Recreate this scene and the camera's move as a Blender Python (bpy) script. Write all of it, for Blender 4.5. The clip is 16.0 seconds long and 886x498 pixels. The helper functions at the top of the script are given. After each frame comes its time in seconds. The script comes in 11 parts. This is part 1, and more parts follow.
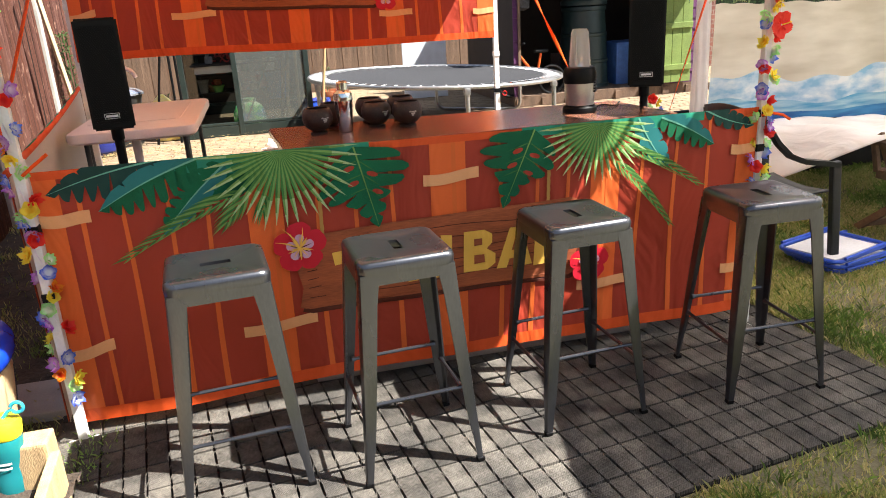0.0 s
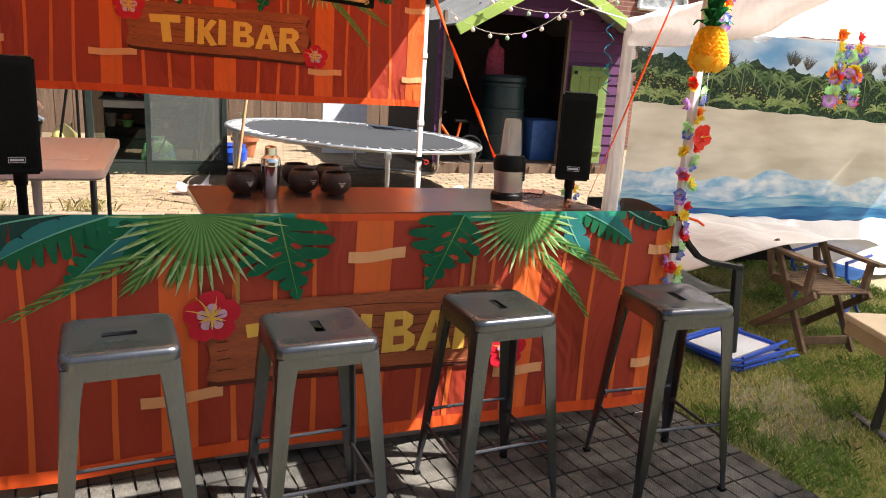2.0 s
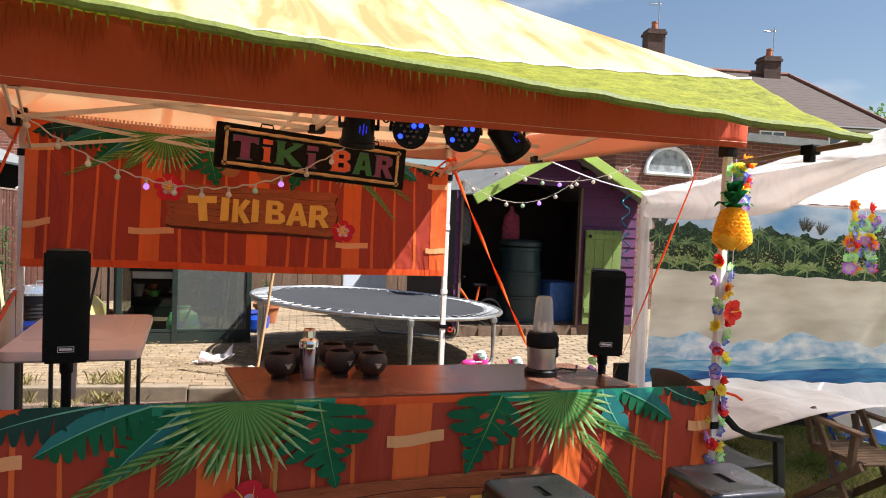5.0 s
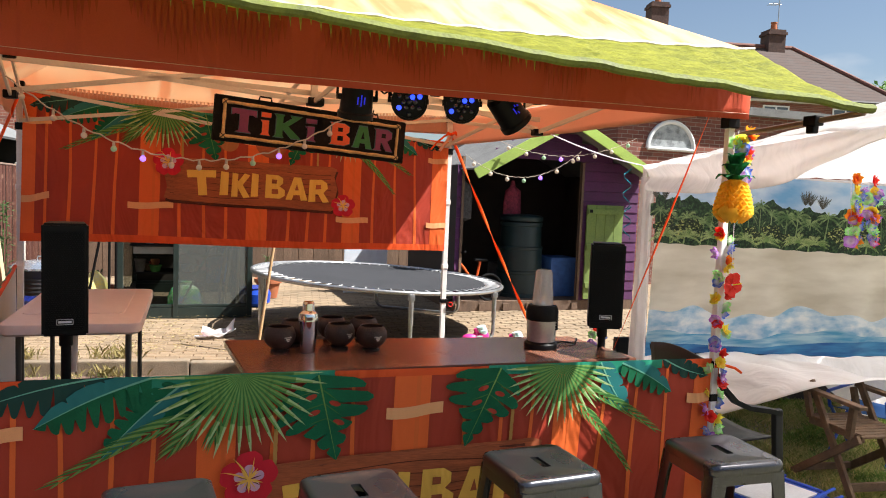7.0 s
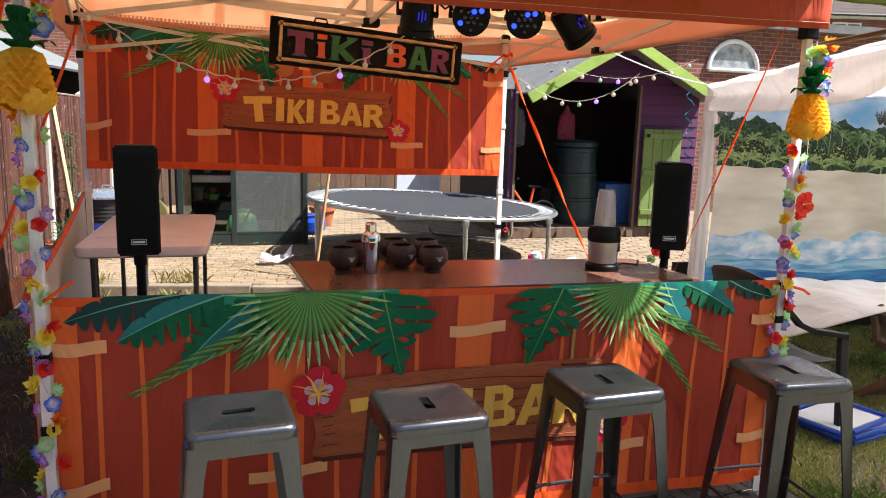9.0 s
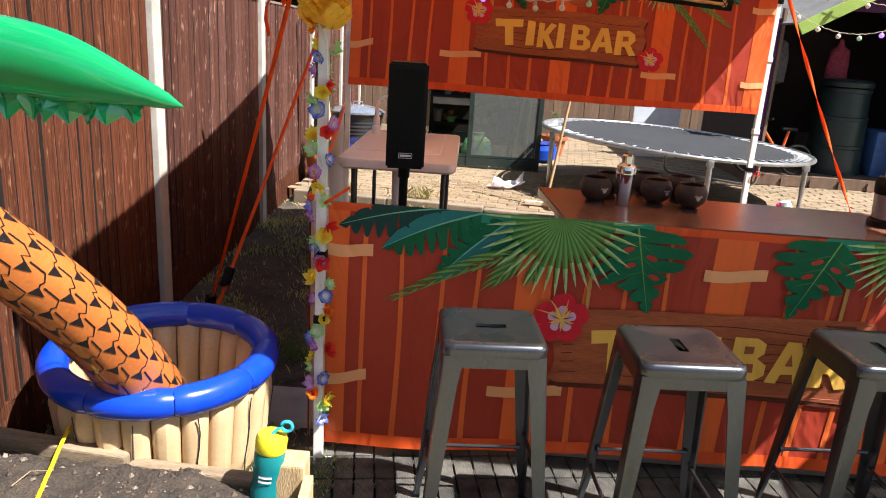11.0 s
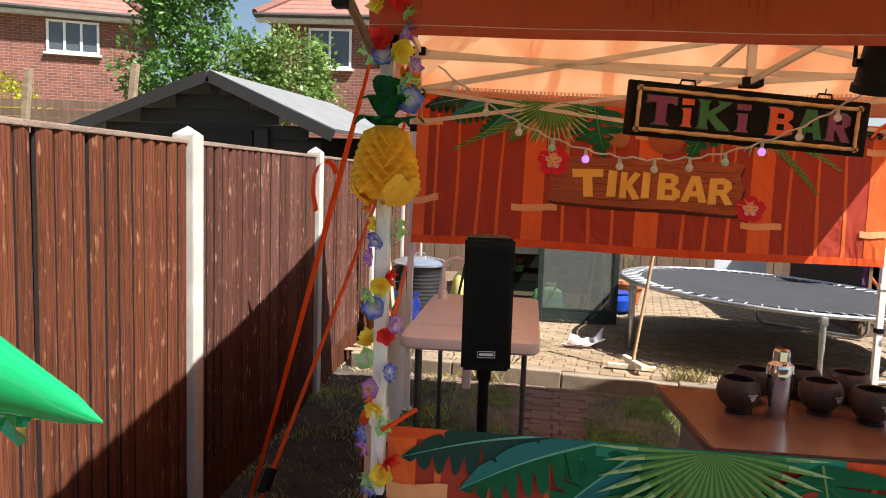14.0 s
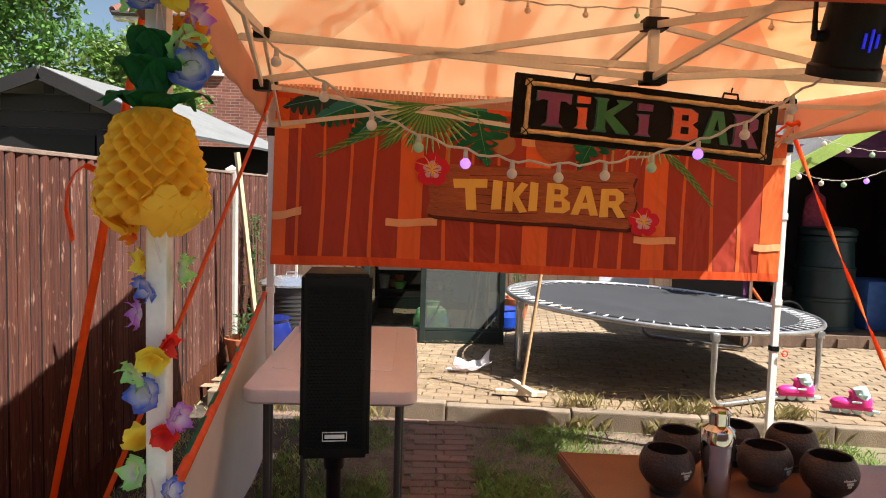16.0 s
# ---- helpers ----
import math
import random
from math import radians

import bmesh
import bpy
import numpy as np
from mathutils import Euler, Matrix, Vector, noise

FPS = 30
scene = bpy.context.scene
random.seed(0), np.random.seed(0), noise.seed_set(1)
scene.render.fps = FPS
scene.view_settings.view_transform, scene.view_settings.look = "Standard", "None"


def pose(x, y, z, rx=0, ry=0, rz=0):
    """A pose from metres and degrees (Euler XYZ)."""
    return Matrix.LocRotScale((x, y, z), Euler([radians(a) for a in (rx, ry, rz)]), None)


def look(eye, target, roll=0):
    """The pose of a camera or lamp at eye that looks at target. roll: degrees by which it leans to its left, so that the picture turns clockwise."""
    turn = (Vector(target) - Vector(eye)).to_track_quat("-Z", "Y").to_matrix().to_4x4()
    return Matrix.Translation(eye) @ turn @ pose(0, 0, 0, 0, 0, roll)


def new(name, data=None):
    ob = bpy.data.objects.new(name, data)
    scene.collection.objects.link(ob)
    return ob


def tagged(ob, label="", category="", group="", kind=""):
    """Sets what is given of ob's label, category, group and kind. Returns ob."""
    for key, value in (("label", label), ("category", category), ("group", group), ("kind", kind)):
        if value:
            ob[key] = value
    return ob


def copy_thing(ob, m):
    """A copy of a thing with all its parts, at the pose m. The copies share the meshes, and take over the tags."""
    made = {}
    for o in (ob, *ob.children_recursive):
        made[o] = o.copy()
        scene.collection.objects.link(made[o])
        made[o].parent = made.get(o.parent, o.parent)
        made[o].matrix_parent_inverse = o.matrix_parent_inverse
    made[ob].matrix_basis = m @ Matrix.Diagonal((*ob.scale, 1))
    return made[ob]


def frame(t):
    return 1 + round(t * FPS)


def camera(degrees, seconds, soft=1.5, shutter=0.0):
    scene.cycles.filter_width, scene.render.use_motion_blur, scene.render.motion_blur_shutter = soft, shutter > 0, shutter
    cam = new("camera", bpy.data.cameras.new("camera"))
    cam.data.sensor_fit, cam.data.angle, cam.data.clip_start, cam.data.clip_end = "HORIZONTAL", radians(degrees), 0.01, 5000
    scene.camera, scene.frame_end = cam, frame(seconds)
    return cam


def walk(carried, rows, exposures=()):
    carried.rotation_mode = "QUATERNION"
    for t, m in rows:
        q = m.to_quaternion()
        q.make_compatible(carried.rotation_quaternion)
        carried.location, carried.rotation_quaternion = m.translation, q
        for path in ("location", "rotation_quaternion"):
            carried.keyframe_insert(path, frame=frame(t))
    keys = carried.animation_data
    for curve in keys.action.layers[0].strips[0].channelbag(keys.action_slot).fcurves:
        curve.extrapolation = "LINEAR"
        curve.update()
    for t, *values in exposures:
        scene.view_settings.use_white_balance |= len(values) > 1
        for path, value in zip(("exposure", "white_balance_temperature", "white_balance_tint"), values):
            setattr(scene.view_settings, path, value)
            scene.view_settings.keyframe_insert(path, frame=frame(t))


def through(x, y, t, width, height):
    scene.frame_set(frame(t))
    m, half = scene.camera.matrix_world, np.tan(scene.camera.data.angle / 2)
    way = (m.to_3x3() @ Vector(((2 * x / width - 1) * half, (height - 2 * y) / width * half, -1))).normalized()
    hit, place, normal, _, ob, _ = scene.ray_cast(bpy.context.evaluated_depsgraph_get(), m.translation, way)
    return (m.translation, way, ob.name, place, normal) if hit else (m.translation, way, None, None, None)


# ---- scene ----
cam = camera(62.3, 16.0, soft=1.0)
PATH = [
    (0, (0.922, -2.691, 1.477), (1.338, -0.844, 0.834), -3.4),
    (0.5, (0.92, -2.682, 1.481), (1.383, -0.843, 0.846), -2.8),
    (1, (0.944, -2.661, 1.479), (1.46, -0.825, 0.875), -2.1),
    (1.5, (0.926, -2.623, 1.536), (1.509, -0.786, 1.001), 0.7),
    (2, (0.864, -2.59, 1.562), (1.548, -0.78, 1.059), 3.5),
    (2.5, (0.793, -2.582, 1.574), (1.498, -0.773, 1.093), 3.7),
    (3, (0.788, -2.564, 1.591), (1.445, -0.72, 1.177), 3.5),
    (3.5, (0.789, -2.561, 1.615), (1.414, -0.683, 1.327), 2.9),
    (4, (0.783, -2.583, 1.656), (1.411, -0.687, 1.555), 2.4),
    (4.2, (0.764, -2.584, 1.658), (1.412, -0.694, 1.573), 2.5),
    (6.5, (0.772, -2.585, 1.646), (1.427, -0.697, 1.557), 2.3),
    (7, (0.777, -2.577, 1.642), (1.427, -0.692, 1.491), 2.3),
    (7.5, (0.768, -2.565, 1.632), (1.415, -0.684, 1.427), 2.1),
    (8, (0.757, -2.553, 1.623), (1.376, -0.665, 1.393), 2.2),
    (8.2, (0.749, -2.562, 1.615), (1.354, -0.67, 1.38), 2.4),
    (10.3, (0.652, -2.544, 1.59), (0.918, -0.634, 1.059), 0.5),
    (10.5, (0.618, -2.532, 1.58), (0.803, -0.611, 1.052), 1.9),
    (11, (0.595, -2.532, 1.581), (0.549, -0.611, 1.028), 3.6),
    (11.5, (0.614, -2.476, 1.57), (0.275, -0.597, 0.974), 2.2),
    (12, (0.631, -2.317, 1.566), (0.025, -0.494, 1.01), 1.0),
    (12.5, (0.533, -2.193, 1.581), (-0.008, -0.351, 1.021), 2.2),
    (13, (0.381, -2.053, 1.602), (0.142, -0.149, 1.042), 3.3),
    (13.5, (0.388, -2.019, 1.628), (0.213, -0.077, 1.182), 2.3),
    (14, (0.47, -1.879, 1.661), (0.24, 0.098, 1.464), 1.9),
    (14.5, (0.499, -1.753, 1.65), (0.245, 0.223, 1.469), 0.4),
    (15, (0.399, -1.582, 1.671), (0.316, 0.406, 1.472), 2.0),
    (15.5, (0.364, -1.461, 1.685), (0.428, 0.528, 1.484), 3.3),
    (16, (0.52, -1.268, 1.666), (0.598, 0.724, 1.508), 1.7),
]
# seconds, stops, kelvin, tint: the camera's own white balance drifts as it tilts
EXPOSURE = [(0, 1.88, 6650, 10), (1, 1.86, 6650, 10), (2, 1.66, 6650, 10), (2.5, 1.56, 6600, 10), (3.5, 1.52, 6400, 10), (4, 1.42, 6120, 10), (6.5, 1.30, 6520, 10), (7.5, 1.42, 6280, 10), (8, 1.44, 6150, 10),
            (10.5, 1.45, 6350, 10), (12, 1.44, 6400, 10), (15, 1.40, 6500, 10), (16, 1.42, 6550, 10)]
walk(cam, [(t, look(eye, target, roll)) for t, eye, target, roll in PATH], EXPOSURE)

# ---- light ----
SUN_AZ, SUN_EL = radians(116), radians(54)      # bearing from +y towards +x, height
world = bpy.data.worlds.new("sky_world")
scene.world = world
world.use_nodes = True
wn = world.node_tree
sky = wn.nodes.new("ShaderNodeTexSky")
sky.sky_type, sky.sun_disc = "NISHITA", False
sky.sun_elevation, sky.sun_rotation = SUN_EL, SUN_AZ
sky.air_density, sky.dust_density, sky.ozone_density = 1.0, 1.2, 1.0
bgn = wn.nodes["Background"]
bgn.inputs["Strength"].default_value = 0.047
# thin summer clouds, the same all round the sky
wtc = wn.nodes.new("ShaderNodeTexCoord")
wmap = wn.nodes.new("ShaderNodeMapping")
wmap.inputs["Scale"].default_value = (1.6, 1.6, 5.0)
wno = wn.nodes.new("ShaderNodeTexNoise")
wno.inputs["Scale"].default_value, wno.inputs["Detail"].default_value = 1.7, 6.0
wra = wn.nodes.new("ShaderNodeValToRGB")
wra.color_ramp.elements[0].position, wra.color_ramp.elements[1].position = 0.5, 0.72
wmx = wn.nodes.new("ShaderNodeMixRGB")
wmx.inputs[2].default_value = (7.0, 7.2, 7.6, 1)
wn.links.new(wtc.outputs["Generated"], wmap.inputs["Vector"])
wn.links.new(wmap.outputs[0], wno.inputs["Vector"])
wn.links.new(wno.outputs[0], wra.inputs[0])
wn.links.new(wra.outputs[0], wmx.inputs[0])
wn.links.new(sky.outputs[0], wmx.inputs[1])
wn.links.new(wmx.outputs[0], bgn.inputs["Color"])
sun_data = bpy.data.lights.new("sun", "SUN")
sun_data.energy, sun_data.angle, sun_data.color = 5.0, radians(0.53), (1.0, 0.968, 0.92)
sun = new("sun", sun_data)
sun_way = Vector((math.sin(SUN_AZ) * math.cos(SUN_EL), math.cos(SUN_AZ) * math.cos(SUN_EL), math.sin(SUN_EL)))
sun.matrix_world = look(tuple(sun_way * 30), (0, 0, 0))


# ---- small tools ----
from mathutils.geometry import tessellate_polygon

RNG = random.Random(7)
ORIGIN = {}


def thing(name, label, category, base=(0, 0, 0), group="", kind=""):
    """An Empty at the base of a thing whose parts are modelled in world places."""
    ob = new(name)
    ob.empty_display_size = 0.1
    ob.location = base
    ORIGIN[ob.name] = Vector(base)
    return tagged(ob, label, category, group, kind)


def part(name, bm, material, parent=None, label="", kind="", smooth=False):
    root = parent
    while root is not None and root.parent is not None:
        root = root.parent
    if root is not None and root.name in ORIGIN:
        bmesh.ops.translate(bm, vec=-ORIGIN[root.name], verts=bm.verts)
    if smooth is not False:
        lim = radians(40 if smooth is True else smooth)
        for f in bm.faces:
            f.smooth = True
        for e in bm.edges:
            if len(e.link_faces) == 2 and e.calc_face_angle(0) > lim:
                e.smooth = False
    me = bpy.data.meshes.new(name)
    bm.to_mesh(me)
    bm.free()
    for m in material if isinstance(material, (list, tuple)) else [material]:
        me.materials.append(m)
    ob = new(name, me)
    if parent is not None:
        ob.parent = parent
    if label or kind:
        tagged(ob, label, "", "", kind)
    return ob


def single(name, bm, material, label, category, base=None, group="", kind="", smooth=False):
    """A thing that is one mesh."""
    if base is not None:
        bmesh.ops.translate(bm, vec=-Vector(base), verts=bm.verts)
    ob = part(name, bm, material, smooth=smooth)
    if base is not None:
        ob.location = base
        ORIGIN[ob.name] = Vector(base)
    return tagged(ob, label, category, group, kind)


def box(bm, x0, x1, y0, y1, z0, z1, bevel=0.0, m=None, mi=0):
    v = [bm.verts.new((x, y, z)) for x in (x0, x1) for y in (y0, y1) for z in (z0, z1)]
    fs = [bm.faces.new([v[i] for i in q]) for q in ((0, 1, 3, 2), (4, 6, 7, 5), (0, 4, 5, 1), (2, 3, 7, 6), (0, 2, 6, 4), (1, 5, 7, 3))]
    for f in fs:
        f.material_index = mi
    if m is not None:
        bmesh.ops.transform(bm, matrix=m, verts=v)
    if bevel:
        es = list({e for f in fs for e in f.edges})
        bmesh.ops.bevel(bm, geom=es, offset=bevel, segments=2, affect="EDGES", profile=0.6)
    return v


def beam(bm, a, b, w, h, bevel=0.0, up=(0, 0, 1)):
    """A bar of section w x h from a to b."""
    a, b = Vector(a), Vector(b)
    d = (b - a)
    n = d.normalized()
    s = n.cross(Vector(up))
    if s.length < 1e-4:
        s = n.cross(Vector((1, 0, 0)))
    s.normalize()
    u = s.cross(n)
    m = Matrix((s, n, u)).transposed().to_4x4()
    m.translation = a
    return box(bm, -w / 2, w / 2, 0, d.length, -h / 2, h / 2, bevel, m)


def tube(bm, pts, r, n=10, caps=True, close=False):
    """A round bar along points; r is a number or one for each point."""
    pts = [Vector(p) for p in pts]
    rs = r if isinstance(r, (list, tuple)) else [r] * len(pts)
    rings, last = [], None
    k = len(pts)
    for i, p in enumerate(pts):
        if close:
            d = pts[(i + 1) % k] - pts[i - 1]
        else:
            d = pts[min(i + 1, k - 1)] - pts[max(i - 1, 0)]
        d.normalize()
        if last is None:
            s = d.cross(Vector((0, 0, 1)))
            if s.length < 1e-3:
                s = d.cross(Vector((1, 0, 0)))
        else:
            s = last - d * last.dot(d)
        s.normalize()
        last = s
        u = d.cross(s)
        rings.append([bm.verts.new(p + rs[i] * (math.cos(2 * math.pi * j / n) * s + math.sin(2 * math.pi * j / n) * u)) for j in range(n)])
    for i in range(k if close else k - 1):
        a, b = rings[i], rings[(i + 1) % k]
        for j in range(n):
            bm.faces.new((a[j], a[(j + 1) % n], b[(j + 1) % n], b[j]))
    if caps and not close:
        bm.faces.new(rings[0][::-1])
        bm.faces.new(rings[-1])
    return rings


def lathe(bm, prof, n=24, at=(0, 0, 0), sx=1.0, sy=1.0):
    """A turned body; prof is rows of radius and height, from the bottom to the top."""
    at = Vector(at)
    rings = []
    for r, z in prof:
        if r < 1e-5:
            rings.append([bm.verts.new(at + Vector((0, 0, z)))])
        else:
            rings.append([bm.verts.new(at + Vector((sx * r * math.cos(2 * math.pi * j / n), sy * r * math.sin(2 * math.pi * j / n), z))) for j in range(n)])
    for a, b in zip(rings, rings[1:]):
        for j in range(n):
            q = [a[j % len(a)], a[(j + 1) % len(a)], b[(j + 1) % len(b)], b[j % len(b)]]
            q = [v for i, v in enumerate(q) if v not in q[:i]]
            if len(q) > 2:
                bm.faces.new(q)
    for end, flip in ((rings[0], True), (rings[-1], False)):
        if len(end) > 1:
            bm.faces.new(end[::-1] if flip else end)
    return rings


def sheet(bm, fn, nu, nv, mi=0):
    """A grid; fn(u, v) gives the place for u, v in 0..1."""
    g = [[bm.verts.new(fn(i / nu, j / nv)) for i in range(nu + 1)] for j in range(nv + 1)]
    for j in range(nv):
        for i in range(nu):
            f = bm.faces.new((g[j][i], g[j][i + 1], g[j + 1][i + 1], g[j + 1][i]))
            f.material_index = mi
            f.smooth = True
    return g


def thick(ob, t, offset=0.0):
    m = ob.modifiers.new("thickness", "SOLIDIFY")
    m.thickness, m.offset = t, offset
    return ob


def arc(c, r, a0, a1, n, plane="xz"):
    out = []
    for i in range(n + 1):
        a = radians(a0 + (a1 - a0) * i / n)
        p = [c[0], c[1], c[2]]
        for ax, v in zip(plane, (math.cos(a), math.sin(a))):
            p["xyz".index(ax)] += r * v
        out.append(tuple(p))
    return out


# ---- materials ----
def mat(name, base, rough=0.6, metal=0.0, vary=0.12, scale=8.0, fine=90.0, bump=0.1, dark=None, spec=0.5, coat=0.0, through=0.0, rand=0.0, stretch=(1, 1, 1), stain=0.0, fleck=None, fold=0.0):
    """A surface with variation at two sizes, fine relief and, with through, light that passes it."""
    m = bpy.data.materials.new(name)
    m.use_nodes = True
    nt = m.node_tree
    n, l = nt.nodes, nt.links
    b = n["Principled BSDF"]
    tc = n.new("ShaderNodeTexCoord")
    mp = n.new("ShaderNodeMapping")
    mp.inputs["Scale"].default_value = stretch
    l.new(tc.outputs["Object"], mp.inputs["Vector"])
    n1 = n.new("ShaderNodeTexNoise")
    n1.inputs["Scale"].default_value, n1.inputs["Detail"].default_value = scale, 4.0
    n2 = n.new("ShaderNodeTexNoise")
    n2.inputs["Scale"].default_value, n2.inputs["Detail"].default_value = fine, 3.0
    l.new(mp.outputs[0], n1.inputs["Vector"])
    l.new(mp.outputs[0], n2.inputs["Vector"])
    mx = n.new("ShaderNodeMixRGB")
    lo = dark if dark else tuple(c * (1 - 2.2 * vary) if 2.2 * vary < 0.9 else c * 0.1 for c in base)
    hi = tuple(min(1.0, c * (1 + vary)) for c in base)
    mx.inputs[1].default_value, mx.inputs[2].default_value = (*lo, 1), (*hi, 1)
    add = n.new("ShaderNodeMath")
    add.operation = "MULTIPLY_ADD"
    add.inputs[1].default_value = 0.55
    half = n.new("ShaderNodeMath")
    half.operation = "MULTIPLY"
    half.inputs[1].default_value = 0.5
    l.new(n2.outputs[0], half.inputs[0])
    l.new(n1.outputs[0], add.inputs[0])
    l.new(half.outputs[0], add.inputs[2])
    cr = n.new("ShaderNodeValToRGB")
    cr.color_ramp.elements[0].position, cr.color_ramp.elements[1].position = 0.32, 0.68
    l.new(add.outputs[0], cr.inputs[0])
    l.new(cr.outputs[0], mx.inputs[0])
    col = mx.outputs[0]
    if stain:
        n3 = n.new("ShaderNodeTexNoise")
        n3.inputs["Scale"].default_value, n3.inputs["Detail"].default_value = scale * 0.23, 5.0
        l.new(mp.outputs[0], n3.inputs["Vector"])
        r3 = n.new("ShaderNodeValToRGB")
        r3.color_ramp.elements[0].position, r3.color_ramp.elements[1].position = 0.48, 0.66
        l.new(n3.outputs[0], r3.inputs[0])
        f3 = n.new("ShaderNodeMath")
        f3.operation = "MULTIPLY"
        f3.inputs[1].default_value = stain
        l.new(r3.outputs[0], f3.inputs[0])
        m3 = n.new("ShaderNodeMixRGB")
        m3.inputs[2].default_value = (*(c * 0.45 for c in base), 1)
        l.new(f3.outputs[0], m3.inputs[0])
        l.new(col, m3.inputs[1])
        col = m3.outputs[0]
    if fleck:
        nf = n.new("ShaderNodeTexNoise")
        nf.inputs["Scale"].default_value, nf.inputs["Detail"].default_value = 26.0, 4.0
        mf = n.new("ShaderNodeMapping")
        mf.inputs["Scale"].default_value = (1.8, 1.8, 0.5)
        l.new(tc.outputs["Object"], mf.inputs["Vector"])
        oj = n.new("ShaderNodeObjectInfo")
        l.new(oj.outputs["Location"], mf.inputs["Location"])
        l.new(mf.outputs[0], nf.inputs["Vector"])
        rf = n.new("ShaderNodeValToRGB")
        rf.color_ramp.elements[0].position, rf.color_ramp.elements[1].position = 0.61, 0.72
        l.new(nf.outputs[0], rf.inputs[0])
        xf = n.new("ShaderNodeMixRGB")
        xf.inputs[2].default_value = (*fleck, 1)
        l.new(rf.outputs[0], xf.inputs[0])
        l.new(col, xf.inputs[1])
        col = xf.outputs[0]
    if rand:
        oi = n.new("ShaderNodeObjectInfo")
        hs = n.new("ShaderNodeHueSaturation")
        mr = n.new("ShaderNodeMapRange")
        mr.inputs["To Min"].default_value, mr.inputs["To Max"].default_value = 1 - rand, 1 + rand
        l.new(oi.outputs["Random"], mr.inputs["Value"])
        l.new(mr.outputs[0], hs.inputs["Value"])
        l.new(col, hs.inputs["Color"])
        col = hs.outputs[0]
    l.new(col, b.inputs["Base Color"])
    b.inputs["Roughness"].default_value, b.inputs["Metallic"].default_value = rough, metal
    b.inputs["Specular IOR Level"].default_value, b.inputs["Coat Weight"].default_value = spec, coat
    if bump:
        bu = n.new("ShaderNodeBump")
        bu.inputs["Strength"].default_value, bu.inputs["Distance"].default_value = bump, 0.01
        l.new(n2.outputs[0], bu.inputs["Height"])
        l.new(bu.outputs[0], b.inputs["Normal"])
    if fold:
        nw = n.new("ShaderNodeTexNoise")
        nw.inputs["Scale"].default_value, nw.inputs["Detail"].default_value, nw.inputs["Distortion"].default_value = 2.6, 3.0, 1.2
        mw = n.new("ShaderNodeMapping")
        mw.inputs["Scale"].default_value, mw.inputs["Rotation"].default_value = (1.3, 1.0, 0.55), (0, 0.35, 0)
        l.new(tc.outputs["Object"], mw.inputs["Vector"]), l.new(mw.outputs[0], nw.inputs["Vector"])
        bw = n.new("ShaderNodeBump")
        bw.inputs["Strength"].default_value, bw.inputs["Distance"].default_value = fold, 0.09
        l.new(nw.outputs[0], bw.inputs["Height"])
        if b.inputs["Normal"].links:
            l.new(b.inputs["Normal"].links[0].from_socket, bw.inputs["Normal"])
        l.new(bw.outputs[0], b.inputs["Normal"])
    rr = n.new("ShaderNodeMapRange")
    rr.inputs["To Min"].default_value, rr.inputs["To Max"].default_value = max(0.02, rough - 0.12), min(1.0, rough + 0.1)
    l.new(n1.outputs[0], rr.inputs["Value"])
    l.new(rr.outputs[0], b.inputs["Roughness"])
    if through:
        tr = n.new("ShaderNodeBsdfTranslucent")
        ms = n.new("ShaderNodeMixShader")
        ms.inputs[0].default_value = through
        l.new(col, tr.inputs["Color"])
        l.new(b.outputs[0], ms.inputs[1])
        l.new(tr.outputs[0], ms.inputs[2])
        l.new(ms.outputs[0], n["Material Output"].inputs["Surface"])
    return m


def glow(name, color, strength):
    m = bpy.data.materials.new(name)
    m.use_nodes = True
    b = m.node_tree.nodes["Principled BSDF"]
    b.inputs["Base Color"].default_value = (*color, 1)
    b.inputs["Emission Color"].default_value, b.inputs["Emission Strength"].default_value = (*color, 1), strength
    return m


def glass(name, tint=(0.9, 0.95, 0.95), rough=0.05, alpha=0.25):
    """Thin dusty glazing: mostly clear, with gloss."""
    m = bpy.data.materials.new(name)
    m.use_nodes = True
    n, l = m.node_tree.nodes, m.node_tree.links
    b = n["Principled BSDF"]
    b.inputs["Base Color"].default_value, b.inputs["Roughness"].default_value = (*tint, 1), rough
    tr = n.new("ShaderNodeBsdfTransparent")
    tr.inputs["Color"].default_value = (*tint, 1)
    ms = n.new("ShaderNodeMixShader")
    ms.inputs[0].default_value = alpha
    l.new(tr.outputs[0], ms.inputs[1])
    l.new(b.outputs[0], ms.inputs[2])
    l.new(ms.outputs[0], n["Material Output"].inputs["Surface"])
    return m


